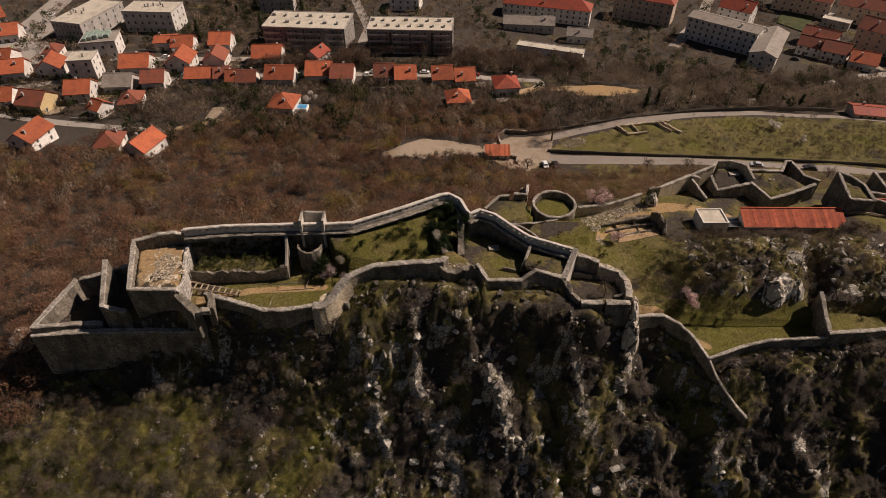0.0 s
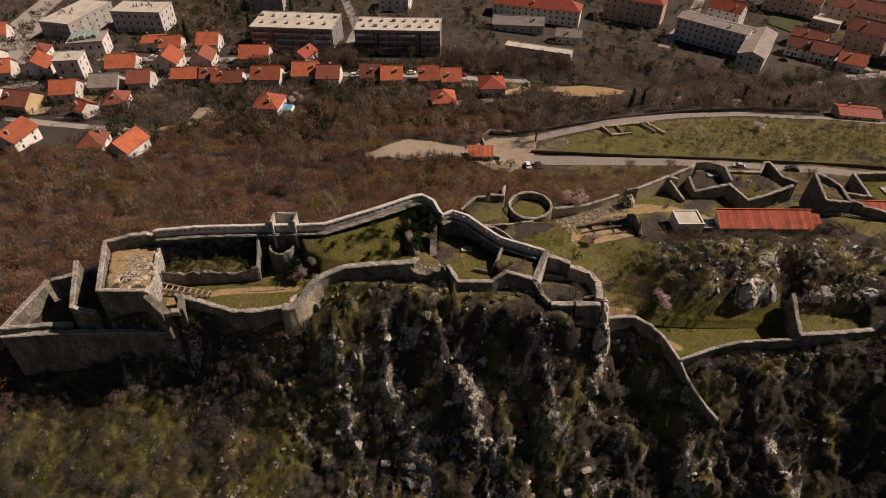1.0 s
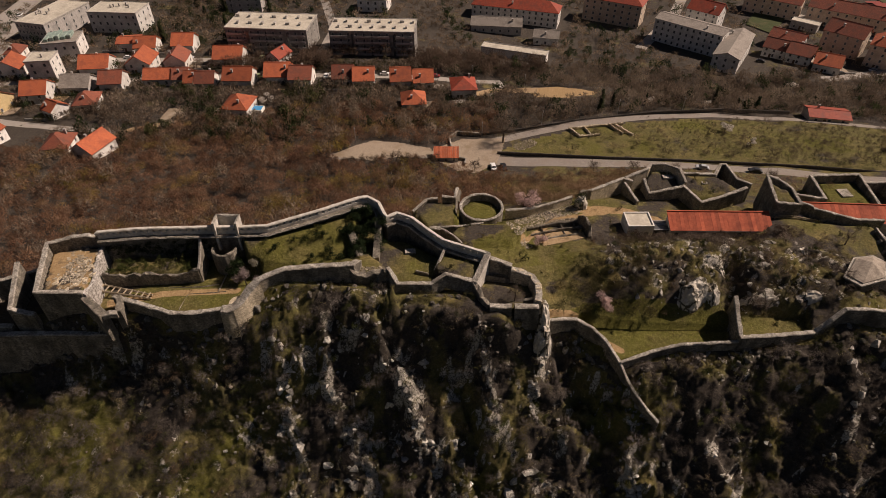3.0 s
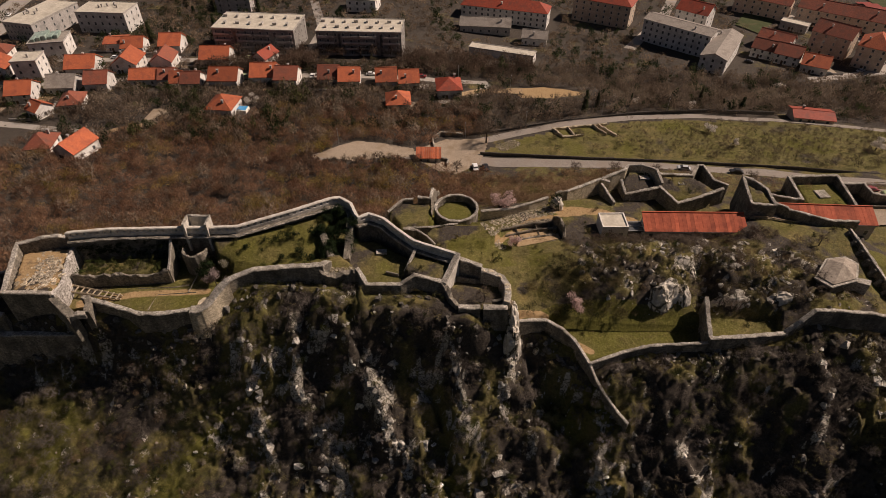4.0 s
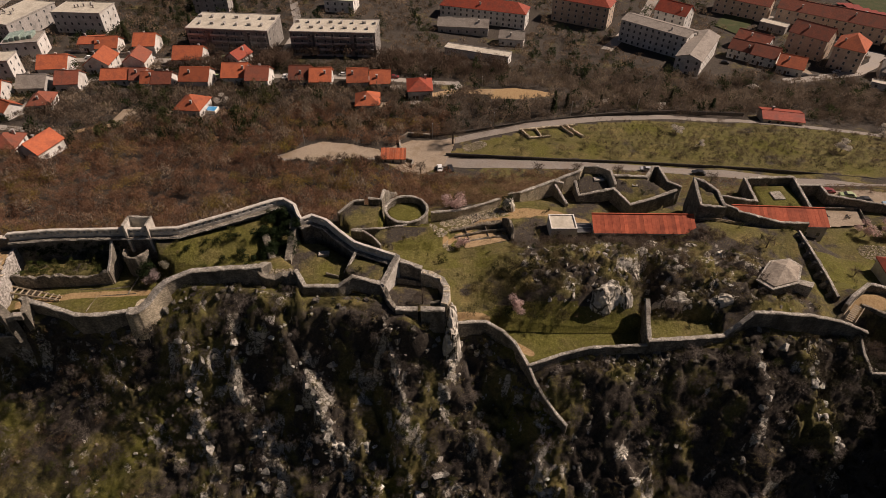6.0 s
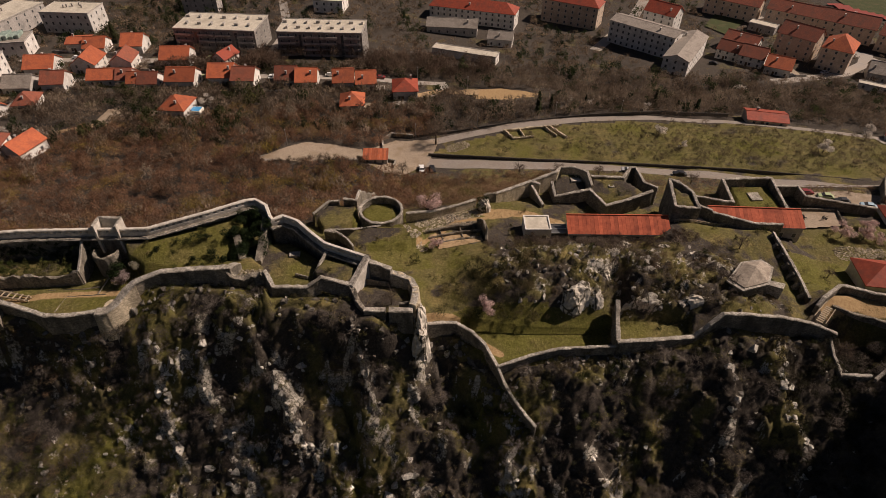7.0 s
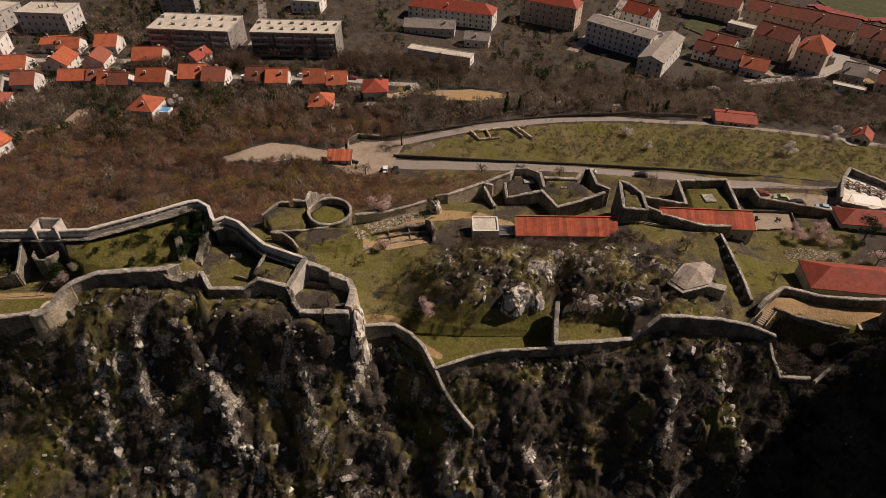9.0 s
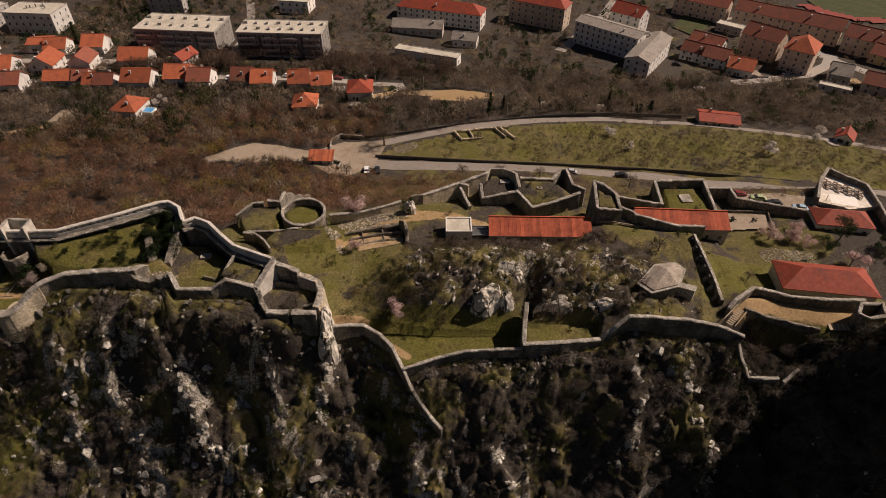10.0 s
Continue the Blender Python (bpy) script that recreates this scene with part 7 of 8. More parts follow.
rs = np.random.RandomState(3)
BARE = [sliver_crown(210, rs, 0.023) for _ in range(6)]
TOWN_BARE = [sliver_crown(95, rs, 0.04) for _ in range(6)]
FAR_BARE = [sliver_crown(44, rs, 0.06) for _ in range(5)]
SCRUB = [sliver_crown(150, rs, 0.024, 0.2, 0.02) for _ in range(5)]
LOW_SCRUB = [sliver_crown(60, rs, 0.04, 0.2, 0.02) for _ in range(5)]
THICKET = [sliver_crown(230, rs, 0.018, 0.05, 0.06) for _ in range(5)]
TUFT = [sliver_crown(24, rs, 0.06, 0.1, 0.02) for _ in range(4)]
TUSSOCK = [sliver_crown(44, rs, 0.045, 0.15, 0.02) for _ in range(4)]
LEAFY = [leaf_crown(220, rs, 0.11) for _ in range(5)]
DENSE = [leaf_crown(420, rs, 0.075) for _ in range(5)]
PINE = [cone_crown(220, rs) for _ in range(4)]

CLEARING = [(-90.5, 212.5), (-83.5, 212.5), (-82, 205), (-84.5, 197.6), (-88.5, 197), (-91, 203)]
OPEN_PATCHES = [[(-23, 168), (-15, 177), (-7, 184), (14, 180), (24, 188), (42, 189), (70, 199), (97, 206), (150, 209), (200, 198), (200, 130), (100, 150), (60, 163), (30, 160), (20, 166), (-5, 164)],
                [(x + (x - 66) * 0.08, y - 2.5) for x, y in BARE_LOT], BARE_LOT,
                [(-64, 200), (-49, 200), (-49, 214), (-64, 214)], CLEARING[:2] + [(-82, 203), (-86, 193), (-92, 194)],
                [(-240, 188), (-175, 196), (-130, 193), (-95, 189), (-95, 196), (-130, 203), (-150, 206), (-240, 214)],
                [(186, 338), (207, 365), (220, 347), (198, 318)], [(262, 380), (280, 345), (430, 320), (430, 480), (270, 480)]]
STREETS = [[(-230, 216), (-185, 229), (-162, 238), (-133, 235), (-112, 242), (-60, 243), (20, 241), (40, 240)], [(-206, 262), (-212, 290), (-216, 344)],
           [(-206, 268), (-170, 262), (-120, 262), (-52, 260)], [(196, 262), (215, 267), (235, 272.5), (252, 285)], [(22, 217), (36, 226), (42, 235)], [(225, 350), (250, 315), (262, 285), (300, 230)]]


def clear(x, y):
    """One where no house, street or open place stands."""
    ok = np.ones(len(x))
    for hx, hy, r in HOUSES:
        ok[np.hypot(x - hx, y - hy) < r] = 0
    for o in OPEN_PATCHES:
        ok[inside(o, x, y)] = 0
    for s in STREETS:
        ok[near_line(s, x, y) < 4.5] = 0
    return ok


def hill_wood(x, y):
    edge = np.interp(x, [-240, -82, -78, -60, -30, -8, 6, 12, 22, 34], [60, 66, 94, 98, 97, 106, 108, 119, 123, 126])
    far = np.interp(x, [-240, -150, -110, -90, -60, -20, 10, 36], [178, 176, 182, 196, 205, 214, 214, 214])
    return clear(x, y) * ((y > edge) & (y < far) & (x < 37)) * 0.88


def town_wood(x, y):
    band = np.zeros(len(x))
    band += (y > 246) & (y < 264) & (x > -70) & (x < 62)
    band += (y > 205) & (y < 227) & (x > -62) & (x < 40)
    band += (y > 208) & (y < 270) & (x > 30) & (x < 200)
    band += (y > 208) & (y < 262) & (x >= 200) & (x < 300)
    band += (y > 190) & (y < 212) & (x > 150) & (x < 300)
    band += (y > 184) & (y < 226) & (x > -125) & (x < -60)
    band += (y > 190) & (y < 212) & (x > 30) & (x <= 150)
    band += 0.5 * ((y > 262) & (y < 420) & (x > -130) & (x < 130))
    band += 0.4 * ((y > 200) & (y < 420) & (x < -90))
    band += 0.3 * ((y > 180) & (y < 420) & (x > 130))
    return clear(x, y) * np.clip(band, 0, 0.9)


scatter("hillside_wood", "dense leafless brown wood over the hillside", "wood", sown(-230, 38, 60, 222, 2.7, hill_wood, 5), BARE,
        [(0.145, 0.082, 0.052), (0.205, 0.114, 0.071), (0.255, 0.149, 0.088), (0.205, 0.131, 0.086), (0.29, 0.196, 0.07)], (1.5, 3.2), seed=6, tall=(0.7, 1.4))


scatter("town_scrub", "leafless grey-brown scrub and trees round the houses", "wood", sown(-240, 310, 180, 266, 2.7, town_wood, 8), TOWN_BARE,
        [(0.085, 0.062, 0.045), (0.155, 0.115, 0.08), (0.20, 0.155, 0.115), (0.27, 0.21, 0.15)], (1.3, 3.2), seed=9, tall=(0.7, 1.7))
scatter("far_scrub", "grey-brown leafless trees between the far houses", "wood", sown(-240, 310, 266, 420, 3.0, town_wood, 108), FAR_BARE,
        [(0.131, 0.093, 0.060), (0.218, 0.158, 0.104), (0.283, 0.213, 0.147)], (1.6, 3.2), seed=109, tall=(0.7, 1.4))
scatter("evergreen_shrubs", "dark evergreen trees among the bare scrub", "trees", sown(-240, 310, 180, 420, 5.4, lambda x, y: np.clip(0.35 + 1.2 * pn(x / 18, y / 12, 177), 0, 0.9) * town_wood(x, y) + 0.06 * hill_wood(x, y), 10), LEAFY,
        [(0.02, 0.032, 0.013), (0.04, 0.052, 0.02), (0.06, 0.07, 0.028)], (1.4, 3.2), seed=11, tall=(0.9, 1.6))
scatter("park_conifers", "dark green conifers in the town park", "trees", sown(-140, -62, 284, 345, 6.0, lambda x, y: 0.55 * clear(x, y), 12), PINE[:2] + LEAFY + BARE[:2],
        [(0.02, 0.032, 0.013), (0.045, 0.05, 0.02), (0.08, 0.07, 0.04)], (2.0, 3.6), seed=13)
def tall_growth(x, y):
    belt = ((y > 178) & (y < 228) & (x > -125) & (x < 34)) * 1.0 + ((y > 208) & (y < 236) & (x >= 34) & (x < 210)) * 1.0 + 0.35 * ((y > 104) & (y <= 178) & (x < 20))
    return np.clip(belt * (0.55 + 1.5 * pn(x / 13, y / 9, 57)), 0, 0.9) * np.maximum(clear(x, y), 0) * (hill_wood(x, y) + town_wood(x, y) > 0)


scatter("tall_bare_trees", "tall grey leafless trees standing over the scrub", "trees", sown(-220, 210, 104, 236, 4.6, tall_growth, 86), TOWN_BARE,
        [(0.131, 0.098, 0.071), (0.207, 0.158, 0.114), (0.273, 0.218, 0.158)], (2.2, 3.6), seed=87, tall=(1.2, 1.8))
scatter("yellow_scrub", "yellow-olive budding scrub in the wood", "shrubs", sown(-150, 34, 110, 200, 2.2, lambda x, y: hill_wood(x, y) * np.clip(2.6 * pn(x / 24, y / 15, 91) - 0.25 + 0.5 * np.exp(-((x + 22) / 26) ** 2 - ((y - 158) / 16) ** 2) + 1.1 * np.exp(-((x + 38) / 13) ** 2 - ((y - 169) / 7) ** 2), 0, 0.85), 28), SCRUB,
        [(0.18, 0.135, 0.04), (0.27, 0.20, 0.055), (0.22, 0.165, 0.07)], (1.6, 3.0), seed=29)
scatter("wood_evergreens", "dark evergreen trees at the wood's edge", "trees", sown(-90, -30, 184, 224, 3.6, lambda x, y: 0.75 * clear(x, y) * ((x < -65) | (x > -43) | (y < 194)) * np.clip(0.5 + 1.8 * pn(x / 12, y / 9, 93), 0, 1), 46), LEAFY,
        [(0.03, 0.04, 0.016), (0.06, 0.065, 0.025), (0.11, 0.10, 0.04)], (1.7, 3.4), seed=47, tall=(1.1, 1.9))
wall_thing("garden_wall", [(-81.5, 195.6, 19.4), (-76, 196.6, 19.4), (-70, 195, 19.6), (-63.5, 190.4, 19.8)], 0.6, 3.5, "low pale retaining wall at the wood's edge", coping=False, seed=133)
scatter("bay_hedge", "dark evergreen growth behind the gravel parking bay", "shrubs", sown(-20, 13, 190, 202, 1.7, lambda x, y: clear(x, y) * np.clip(1.0 - np.abs(y - 194.5 - 0.22 * x) / 3.2, 0, 0.9), 146), LEAFY,
        [(0.026, 0.034, 0.014), (0.05, 0.052, 0.022), (0.09, 0.075, 0.045)], (1.1, 2.2), seed=147, tall=(0.8, 1.4))


def behind_ridge(x, y):
    """The strip of slope between the ridge wall and the road."""
    foot = np.interp(x, [34, 38.4, 45.6, 51.7, 61.3, 68, 76], [117, 118.5, 122, 127, 133, 137, 141])
    return clear(x, y) * (y > foot) * (y < 159) * np.clip(0.7 + 1.2 * pn(x / 6, y / 5, 151), 0, 0.95)


scatter("ridge_scrub", "red-brown leafless scrub between the ridge wall and the road", "shrubs", sown(36, 80, 117, 160, 1.9, behind_ridge, 148), BARE,
        [(0.15, 0.095, 0.055), (0.23, 0.15, 0.085), (0.30, 0.20, 0.12), (0.16, 0.13, 0.05)], (1.2, 2.4), seed=149, tall=(0.6, 1.0))
# near-black tones carry the hollow's shade
scatter("pit_scrub", "dense scrub in the hollow below the path, its shade put into the tones", "shrubs", sown(100, 160, 48, 84, 1.5, lambda x, y: 0.9 * cliff_mask(x, y) * sstep(98, 114, x + 3 * pn(x / 4, y / 4, 55)), 48), SCRUB + LEAFY,
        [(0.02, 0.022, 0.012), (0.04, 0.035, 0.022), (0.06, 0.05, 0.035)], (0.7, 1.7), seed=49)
scatter("street_trees", "tall leafless trees before the apartment blocks", "trees", sown(-84, 62, 250, 266.4, 2.6, lambda x, y: np.maximum(0.8 * clear(x, y), 0.75 * (y > 263)), 26), BARE,
        [(0.10, 0.07, 0.05), (0.15, 0.105, 0.075)], (2.6, 4.2), seed=27, tall=(1.1, 1.6))


def valley_scrub(x, y):
    return np.clip(cliff_mask(x, y), 0, 1) * (0.55 + 0.5 * pn(x / 7, y / 7, 51)) * (y < 84) * np.where(x > 104, 0.35, 1.0)


scatter("cliff_scrub", "leafless brown scrub clinging to the rock face", "shrubs", sown(-110, 170, 48, 84, 1.4, lambda x, y: 0.55 * valley_scrub(x, y), 14), SCRUB,
        [(0.062, 0.052, 0.04), (0.12, 0.10, 0.078), (0.19, 0.16, 0.13)], (0.4, 1.1), seed=15)
scatter("cliff_thickets", "rounded grey-brown leafless bushes on the rock face", "shrubs", sown(-110, 150, 48, 84, 2.3, lambda x, y: np.clip(0.9 * cliff_mask(x, y) * (0.6 + 1.1 * pn(x / 9, y / 8, 151)), 0, 0.8) * np.where(x > 104, 0.5, 1.0), 114), THICKET,
        [(0.072, 0.06, 0.05), (0.13, 0.11, 0.094), (0.20, 0.172, 0.15)], (1.0, 2.5), seed=115, tall=(0.7, 1.0))


def slope_grass(x, y):
    low = sstep(-16, -30, x + 0.8 * (y - 66))
    return np.clip(cliff_mask(x, y) * (0.25 - 0.2 * (x > 55) - 0.6 * (x > 102) + 0.32 * low + 1.3 * pn(x / 8, y / 7, 53)), 0, 0.9) * (y < 80)


scatter("slope_grass", "dry yellow and olive grass tussocks on the valley slope", "grass", sown(-110, 130, 48, 82, 0.85, slope_grass, 70), TUSSOCK,
        [(0.10, 0.105, 0.032), (0.17, 0.15, 0.06), (0.25, 0.20, 0.115), (0.17, 0.13, 0.085)], (0.4, 1.0), seed=71, tall=(0.35, 0.7))
scatter("cliff_tufts", "dark brown and olive heath tufts over the rock face", "shrubs", sown(-70, 120, 50, 84, 0.95, lambda x, y: np.clip(cliff_mask(x, y) * (0.55 + 0.8 * pn(x / 5, y / 5, 201)), 0, 0.85), 202), TUFT,
        [(0.045, 0.042, 0.024), (0.085, 0.075, 0.048), (0.12, 0.102, 0.078), (0.09, 0.09, 0.034)], (0.35, 0.85), seed=203, tall=(0.5, 0.9))
scatter("cliff_bushes", "dark green bushes on the rock face", "shrubs", sown(-110, 170, 48, 84, 1.7, lambda x, y: np.clip(valley_scrub(x, y) * (0.25 + 1.4 * pn(x / 10, y / 9, 153)), 0, 0.8), 16), DENSE,
        [(0.03, 0.036, 0.013), (0.07, 0.075, 0.021), (0.12, 0.11, 0.035)], (0.6, 1.6), seed=17, tall=(0.6, 1.0))


def rock_template(rnd, k):
    """An angular shard."""
    bm = bmesh.new()
    for p in rnd.normal(size=(13, 3)) * (1.0, 0.8, 0.9):
        bm.verts.new(Vector(p / np.linalg.norm(p) * rnd.uniform(0.6, 1.15)))
    res = bmesh.ops.convex_hull(bm, input=bm.verts)
    bmesh.ops.delete(bm, geom=[g for g in res["geom_interior"] if isinstance(g, bmesh.types.BMVert)], context="VERTS")
    bmesh.ops.triangulate(bm, faces=bm.faces)
    bmesh.ops.recalc_face_normals(bm, faces=bm.faces)
    bm.verts.index_update()
    v = np.array([x.co[:] for x in bm.verts])
    f = np.array([[a.index for a in t.verts] for t in bm.faces])
    bm.free()
    return v, f


ROCKS = [rock_template(rs, k) for k in range(9)]


def crags(x, y):
    return np.clip(cliff_mask(x, y) * (0.04 + 0.9 * pn(x / 3.2, y / 4.2, 81) + 0.5 * ribs(x, y, True)), 0, 1) * (x > -38 + 0.0 * y)


scatter("cliff_rocks", "pale limestone crags jutting from the cliff", "rocks", sown(-70, 165, 48, 84, 0.8, lambda x, y: 0.7 * crags(x, y) * np.where(x > 62, 0.6, 1.0), 18), ROCKS,
        [(0.22, 0.205, 0.18), (0.40, 0.375, 0.325), (0.66, 0.62, 0.54)], (0.15, 0.55), "stone", (0.7, 1.7), 0.55, 19)
scatter("cliff_crags", "grey-white limestone bluffs breaking out of the cliff", "rocks", sown(-66, 118, 46, 84, 1.7, lambda x, y: np.clip(cliff_mask(x, y) * (-0.02 + 1.3 * pn(x / 6, y / 7, 83) - 0.45 * sstep(66, 77, y) + 0.35 * ribs(x, y, True)), 0, 0.7) * (x > -40 + 6 * pn(y / 5, x / 5, 9)) * np.where(x > 62, 0.45, 1.0), 118), ROCKS,
        [(0.33, 0.31, 0.27), (0.51, 0.475, 0.41), (0.74, 0.69, 0.595)], (0.5, 1.5), "stone", (0.7, 1.5), 0.6, 119)
scatter("slope_stones", "brown-grey stones showing through the grass of the valley slope", "rocks", sown(-100, -24, 46, 76, 0.9, lambda x, y: 0.45 * cliff_mask(x, y) * np.clip(1.6 * pn(x / 5, y / 4, 101) - 0.05, 0, 1), 90), ROCKS,
        [(0.16, 0.13, 0.10), (0.28, 0.23, 0.18), (0.42, 0.36, 0.29)], (0.2, 0.75), "stone", (0.6, 1.2), 0.35, 91)
scatter("slope_brush", "rusty leafless brush on the valley slope", "shrubs", sown(-100, -24, 46, 76, 1.3, lambda x, y: 0.7 * cliff_mask(x, y) * np.clip(0.1 + 1.7 * pn(x / 7, y / 6, 103), 0, 1), 92), SCRUB,
        [(0.10, 0.07, 0.045), (0.17, 0.115, 0.07), (0.21, 0.155, 0.10)], (0.6, 1.5), seed=93)
scatter("rib_crags", "angular pale limestone blocks along the cliff's ribs", "rocks", sown(-30, 125, 48, 82, 1.15, lambda x, y: 0.6 * np.clip(1.2 * ribs(x, y, True) - 0.3 + 0.9 * pn(x / 2.6, y / 3, 181), 0, 1) * cliff_mask(x, y), 82), ROCKS,
        [(0.46, 0.43, 0.37), (0.61, 0.57, 0.49), (0.78, 0.73, 0.64)], (0.4, 1.3), "stone", (0.8, 1.5), 0.5, 83)
scatter("knoll_rocks", "pale grey limestone boulders on the knoll", "rocks", sown(50, 116, 82, 106, 0.8, lambda x, y: 0.7 * knoll_mask(x, y) * np.clip(0.12 + 1.3 * pn(x / 5, y / 3, 61) + 0.35 * (y < 88), 0, 1), 20), ROCKS,
        [(0.20, 0.18, 0.15), (0.36, 0.325, 0.28), (0.54, 0.50, 0.43)], (0.2, 0.85), "stone", (0.6, 1.2), 0.35, 21)
scatter("knoll_ledges", "pale limestone ledges cropping out of the knoll's grass", "rocks", sown(52, 108, 85, 104, 1.5, lambda x, y: 0.55 * knoll_mask(x, y) * np.clip(0.25 + 1.4 * pn(x / 7, y / 2.2, 191), 0, 1), 192), [(v * (1.9, 0.8, 0.7), f) for v, f in ROCKS],
        [(0.34, 0.315, 0.27), (0.50, 0.465, 0.40), (0.66, 0.615, 0.53)], (0.35, 0.9), "stone", (0.7, 1.1), 0.35, 193)
scatter("knoll_scrub", "leafless scrub on the rocky knoll", "shrubs", sown(42, 122, 80, 108, 1.15, lambda x, y: 0.9 * knoll_mask(x, y) * np.clip(0.45 + 1.3 * pn(x / 6, y / 6, 63) + 0.5 * (y < 87.5), 0, 1) * (y > 82.5), 22), SCRUB,
        [(0.065, 0.055, 0.028), (0.12, 0.095, 0.045), (0.13, 0.09, 0.058)], (0.5, 1.4), seed=23)
scatter("knoll_bushes", "dark green bushes on the rocky knoll", "shrubs", sown(46, 122, 82, 108, 2.2, lambda x, y: 0.6 * knoll_mask(x, y), 24), DENSE,
        [(0.02, 0.03, 0.012), (0.045, 0.055, 0.018)], (0.4, 0.9), seed=25, tall=(0.6, 1.0))


# ---- single trees ----
def tree(x, y, name, label, crown, tone, r, tall, group="", trunk_h=None, z=None, bark=(0.09, 0.07, 0.055), seed=1):
    """A tree of its own: tapered trunk with limbs, and a crown of many small leaves, petals or twigs."""
    rnd = np.random.RandomState(seed)
    ob = thing(name, x, y, zat(x, y) if z is None else z, rnd.uniform(0, 360), label, "tree", group)
    h = trunk_h or r * 0.9
    v, f = trunk(h, max(0.08, r * 0.07), rnd)
    me = fast_mesh("trunk", v, f, np.tile(bark, (len(v), 1)))
    me.materials.append(M["plant"])
    new("trunk", me).parent = ob
    v, f = crown(rnd)
    v = v * (r, r, r * tall) + (0, 0, h * 0.45)
    t = np.repeat(np.array(tone)[None] * rnd.uniform(0.7, 1.3, (len(f), 1)), 3, 0)
    me = fast_mesh("crown", v, f, t)
    me.materials.append(M["plant"])
    c = new("crown", me)
    c.parent = ob


PINK, WHITE, GREEN, TWIG = (0.56, 0.41, 0.37), (0.62, 0.57, 0.50), (0.025, 0.038, 0.014), (0.11, 0.085, 0.065)
bloom = lambda rnd: leaf_crown(1500, rnd, 0.07, 0.9)
foliage = lambda rnd: leaf_crown(1100, rnd, 0.07, 1.0)
twigs = lambda rnd: sliver_crown(700, rnd, 0.011)
for k, (x, y, r) in enumerate(((37.4, 117.6, 3.0), (49.8, 83.6, 2.1), (40.5, 103.4, 1.8), (142.2, 115.6, 2.4), (147.4, 114.8, 2.6), (151.0, 113.6, 1.8), (157.2, 105.2, 3.0), (150, 119.5, 1.6))):
    tree(x, y, "blossom_tree", "small almond tree in pale pink blossom", bloom, PINK, r, 0.85, "blossom trees", seed=200 + k)
for k, (x, y, r) in enumerate(((119.3, 189, 2.2), (175.5, 248, 2.6), (169.4, 172.5, 3.0), (199.7, 194.9, 2.4), (124, 178, 1.6), (-53.0, 215.0, 2.6), (100, 216, 1.8), (121, 213, 1.8), (92, 219, 1.6), (193, 187, 2.0))):
    tree(x, y, "blossom_tree", "small tree in white blossom among bare scrub", bloom, WHITE, r, 0.9, "blossom trees", seed=220 + k)
tree(-22.4, 85.6, "blossom_tree", "grey-pink budding shrub in the courtyard", bloom, (0.34, 0.27, 0.25), 2.0, 1.0, seed=240, z=45.3)
tree(-20.6, 88.4, "courtyard_tree", "pale budding shrub in the courtyard", bloom, (0.33, 0.30, 0.22), 1.5, 1.0, seed=241)
tree(-24.6, 88.0, "courtyard_tree", "dark evergreen shrub in the courtyard", foliage, GREEN, 2.7, 1.1, seed=242, z=45.3)
for k, (x, y, r) in enumerate(((160.5, 116.0, 3.0), (170.5, 113, 2.6), (155, 111.4, 1.8), (166, 109.6, 2.0), (172.5, 108, 2.4))):
    tree(x, y, "evergreen_tree", "round dark green evergreen tree inside the walls", foliage, (0.036, 0.05, 0.022), r, 1.15, "evergreens", seed=250 + k)
for k, (x, y, r) in enumerate(((38.8, 184.0, 5.0), (108.5, 101.6, 2.2), (125.8, 80.6, 3.2), (130, 99, 1.6), (31.5, 80.4, 2.2), (66.0, 160.6, 2.4), (78.0, 158.6, 2.4), (90, 155.4, 2.2), (28, 164.4, 2.6), (116, 148.0, 2.4))):
    tree(x, y, "bare_tree", "leafless tree with pale spreading twigs", twigs, TWIG, r, 0.8, "bare trees", seed=260 + k)
for k, (x, y, r, z) in enumerate(((3.2, 95.5, 1.4, 49.0), (3.6, 92, 1.1, 48), (0.6, 93.5, 1.5, 48.6), (-0.8, 97, 1.6, 49.5), (2.0, 99.6, 1.5, 50), (-1.6, 91.6, 1.3, 47.4), (-4.2, 90.4, 1.1, 47.4), (2.4, 90.6, 1.0, 47), (-2.4, 96, 1.7, 49.6), (0.0, 91.8, 1.5, 48.4), (-2.2, 99.4, 1.6, 51), (0.4, 96.4, 1.5, 48.6), (1.2, 100.8, 1.4, 51.4), (3.8, 97.4, 1.2, 51.6))):
    tree(x, y, "ivy_clump", "dark ivy clump over the ruined gate", foliage, (0.02, 0.032, 0.012), r * 1.35, 1.0, "ivy", trunk_h=0.3, z=z, seed=280 + k)

for k, (x, y, r) in enumerate(((-9.6, 89.6, 1.1), (-5.8, 91.6, 1.3), (-3.0, 89.4, 1.2), (-0.8, 92.2, 1.5), (1.4, 90.8, 1.3), (-7.6, 94.2, 0.9), (-16.4, 90.4, 0.9), (-13.2, 92.6, 0.7))):
    tree(x, y, "ward_shrub", "round dark evergreen shrub on the ward's grass", foliage, (0.026, 0.036, 0.013), r, 1.0, "ward shrubs", trunk_h=0.5, seed=320 + k)

# ---- more growth over the ground ----
def hall_inside(x, y):
    return inside([(-50, 86.4), (-50, 90), (-33, 90.8), (-33, 87.4)], x, y) * 0.8


scatter("hall_greenery", "tangled green shrubs inside the ruined hall", "shrubs", sown(-51, -32, 85, 91.5, 1.2, hall_inside, 30), LEAFY,
        [(0.04, 0.055, 0.016), (0.075, 0.085, 0.024), (0.11, 0.10, 0.035)], (0.5, 1.1), seed=31)


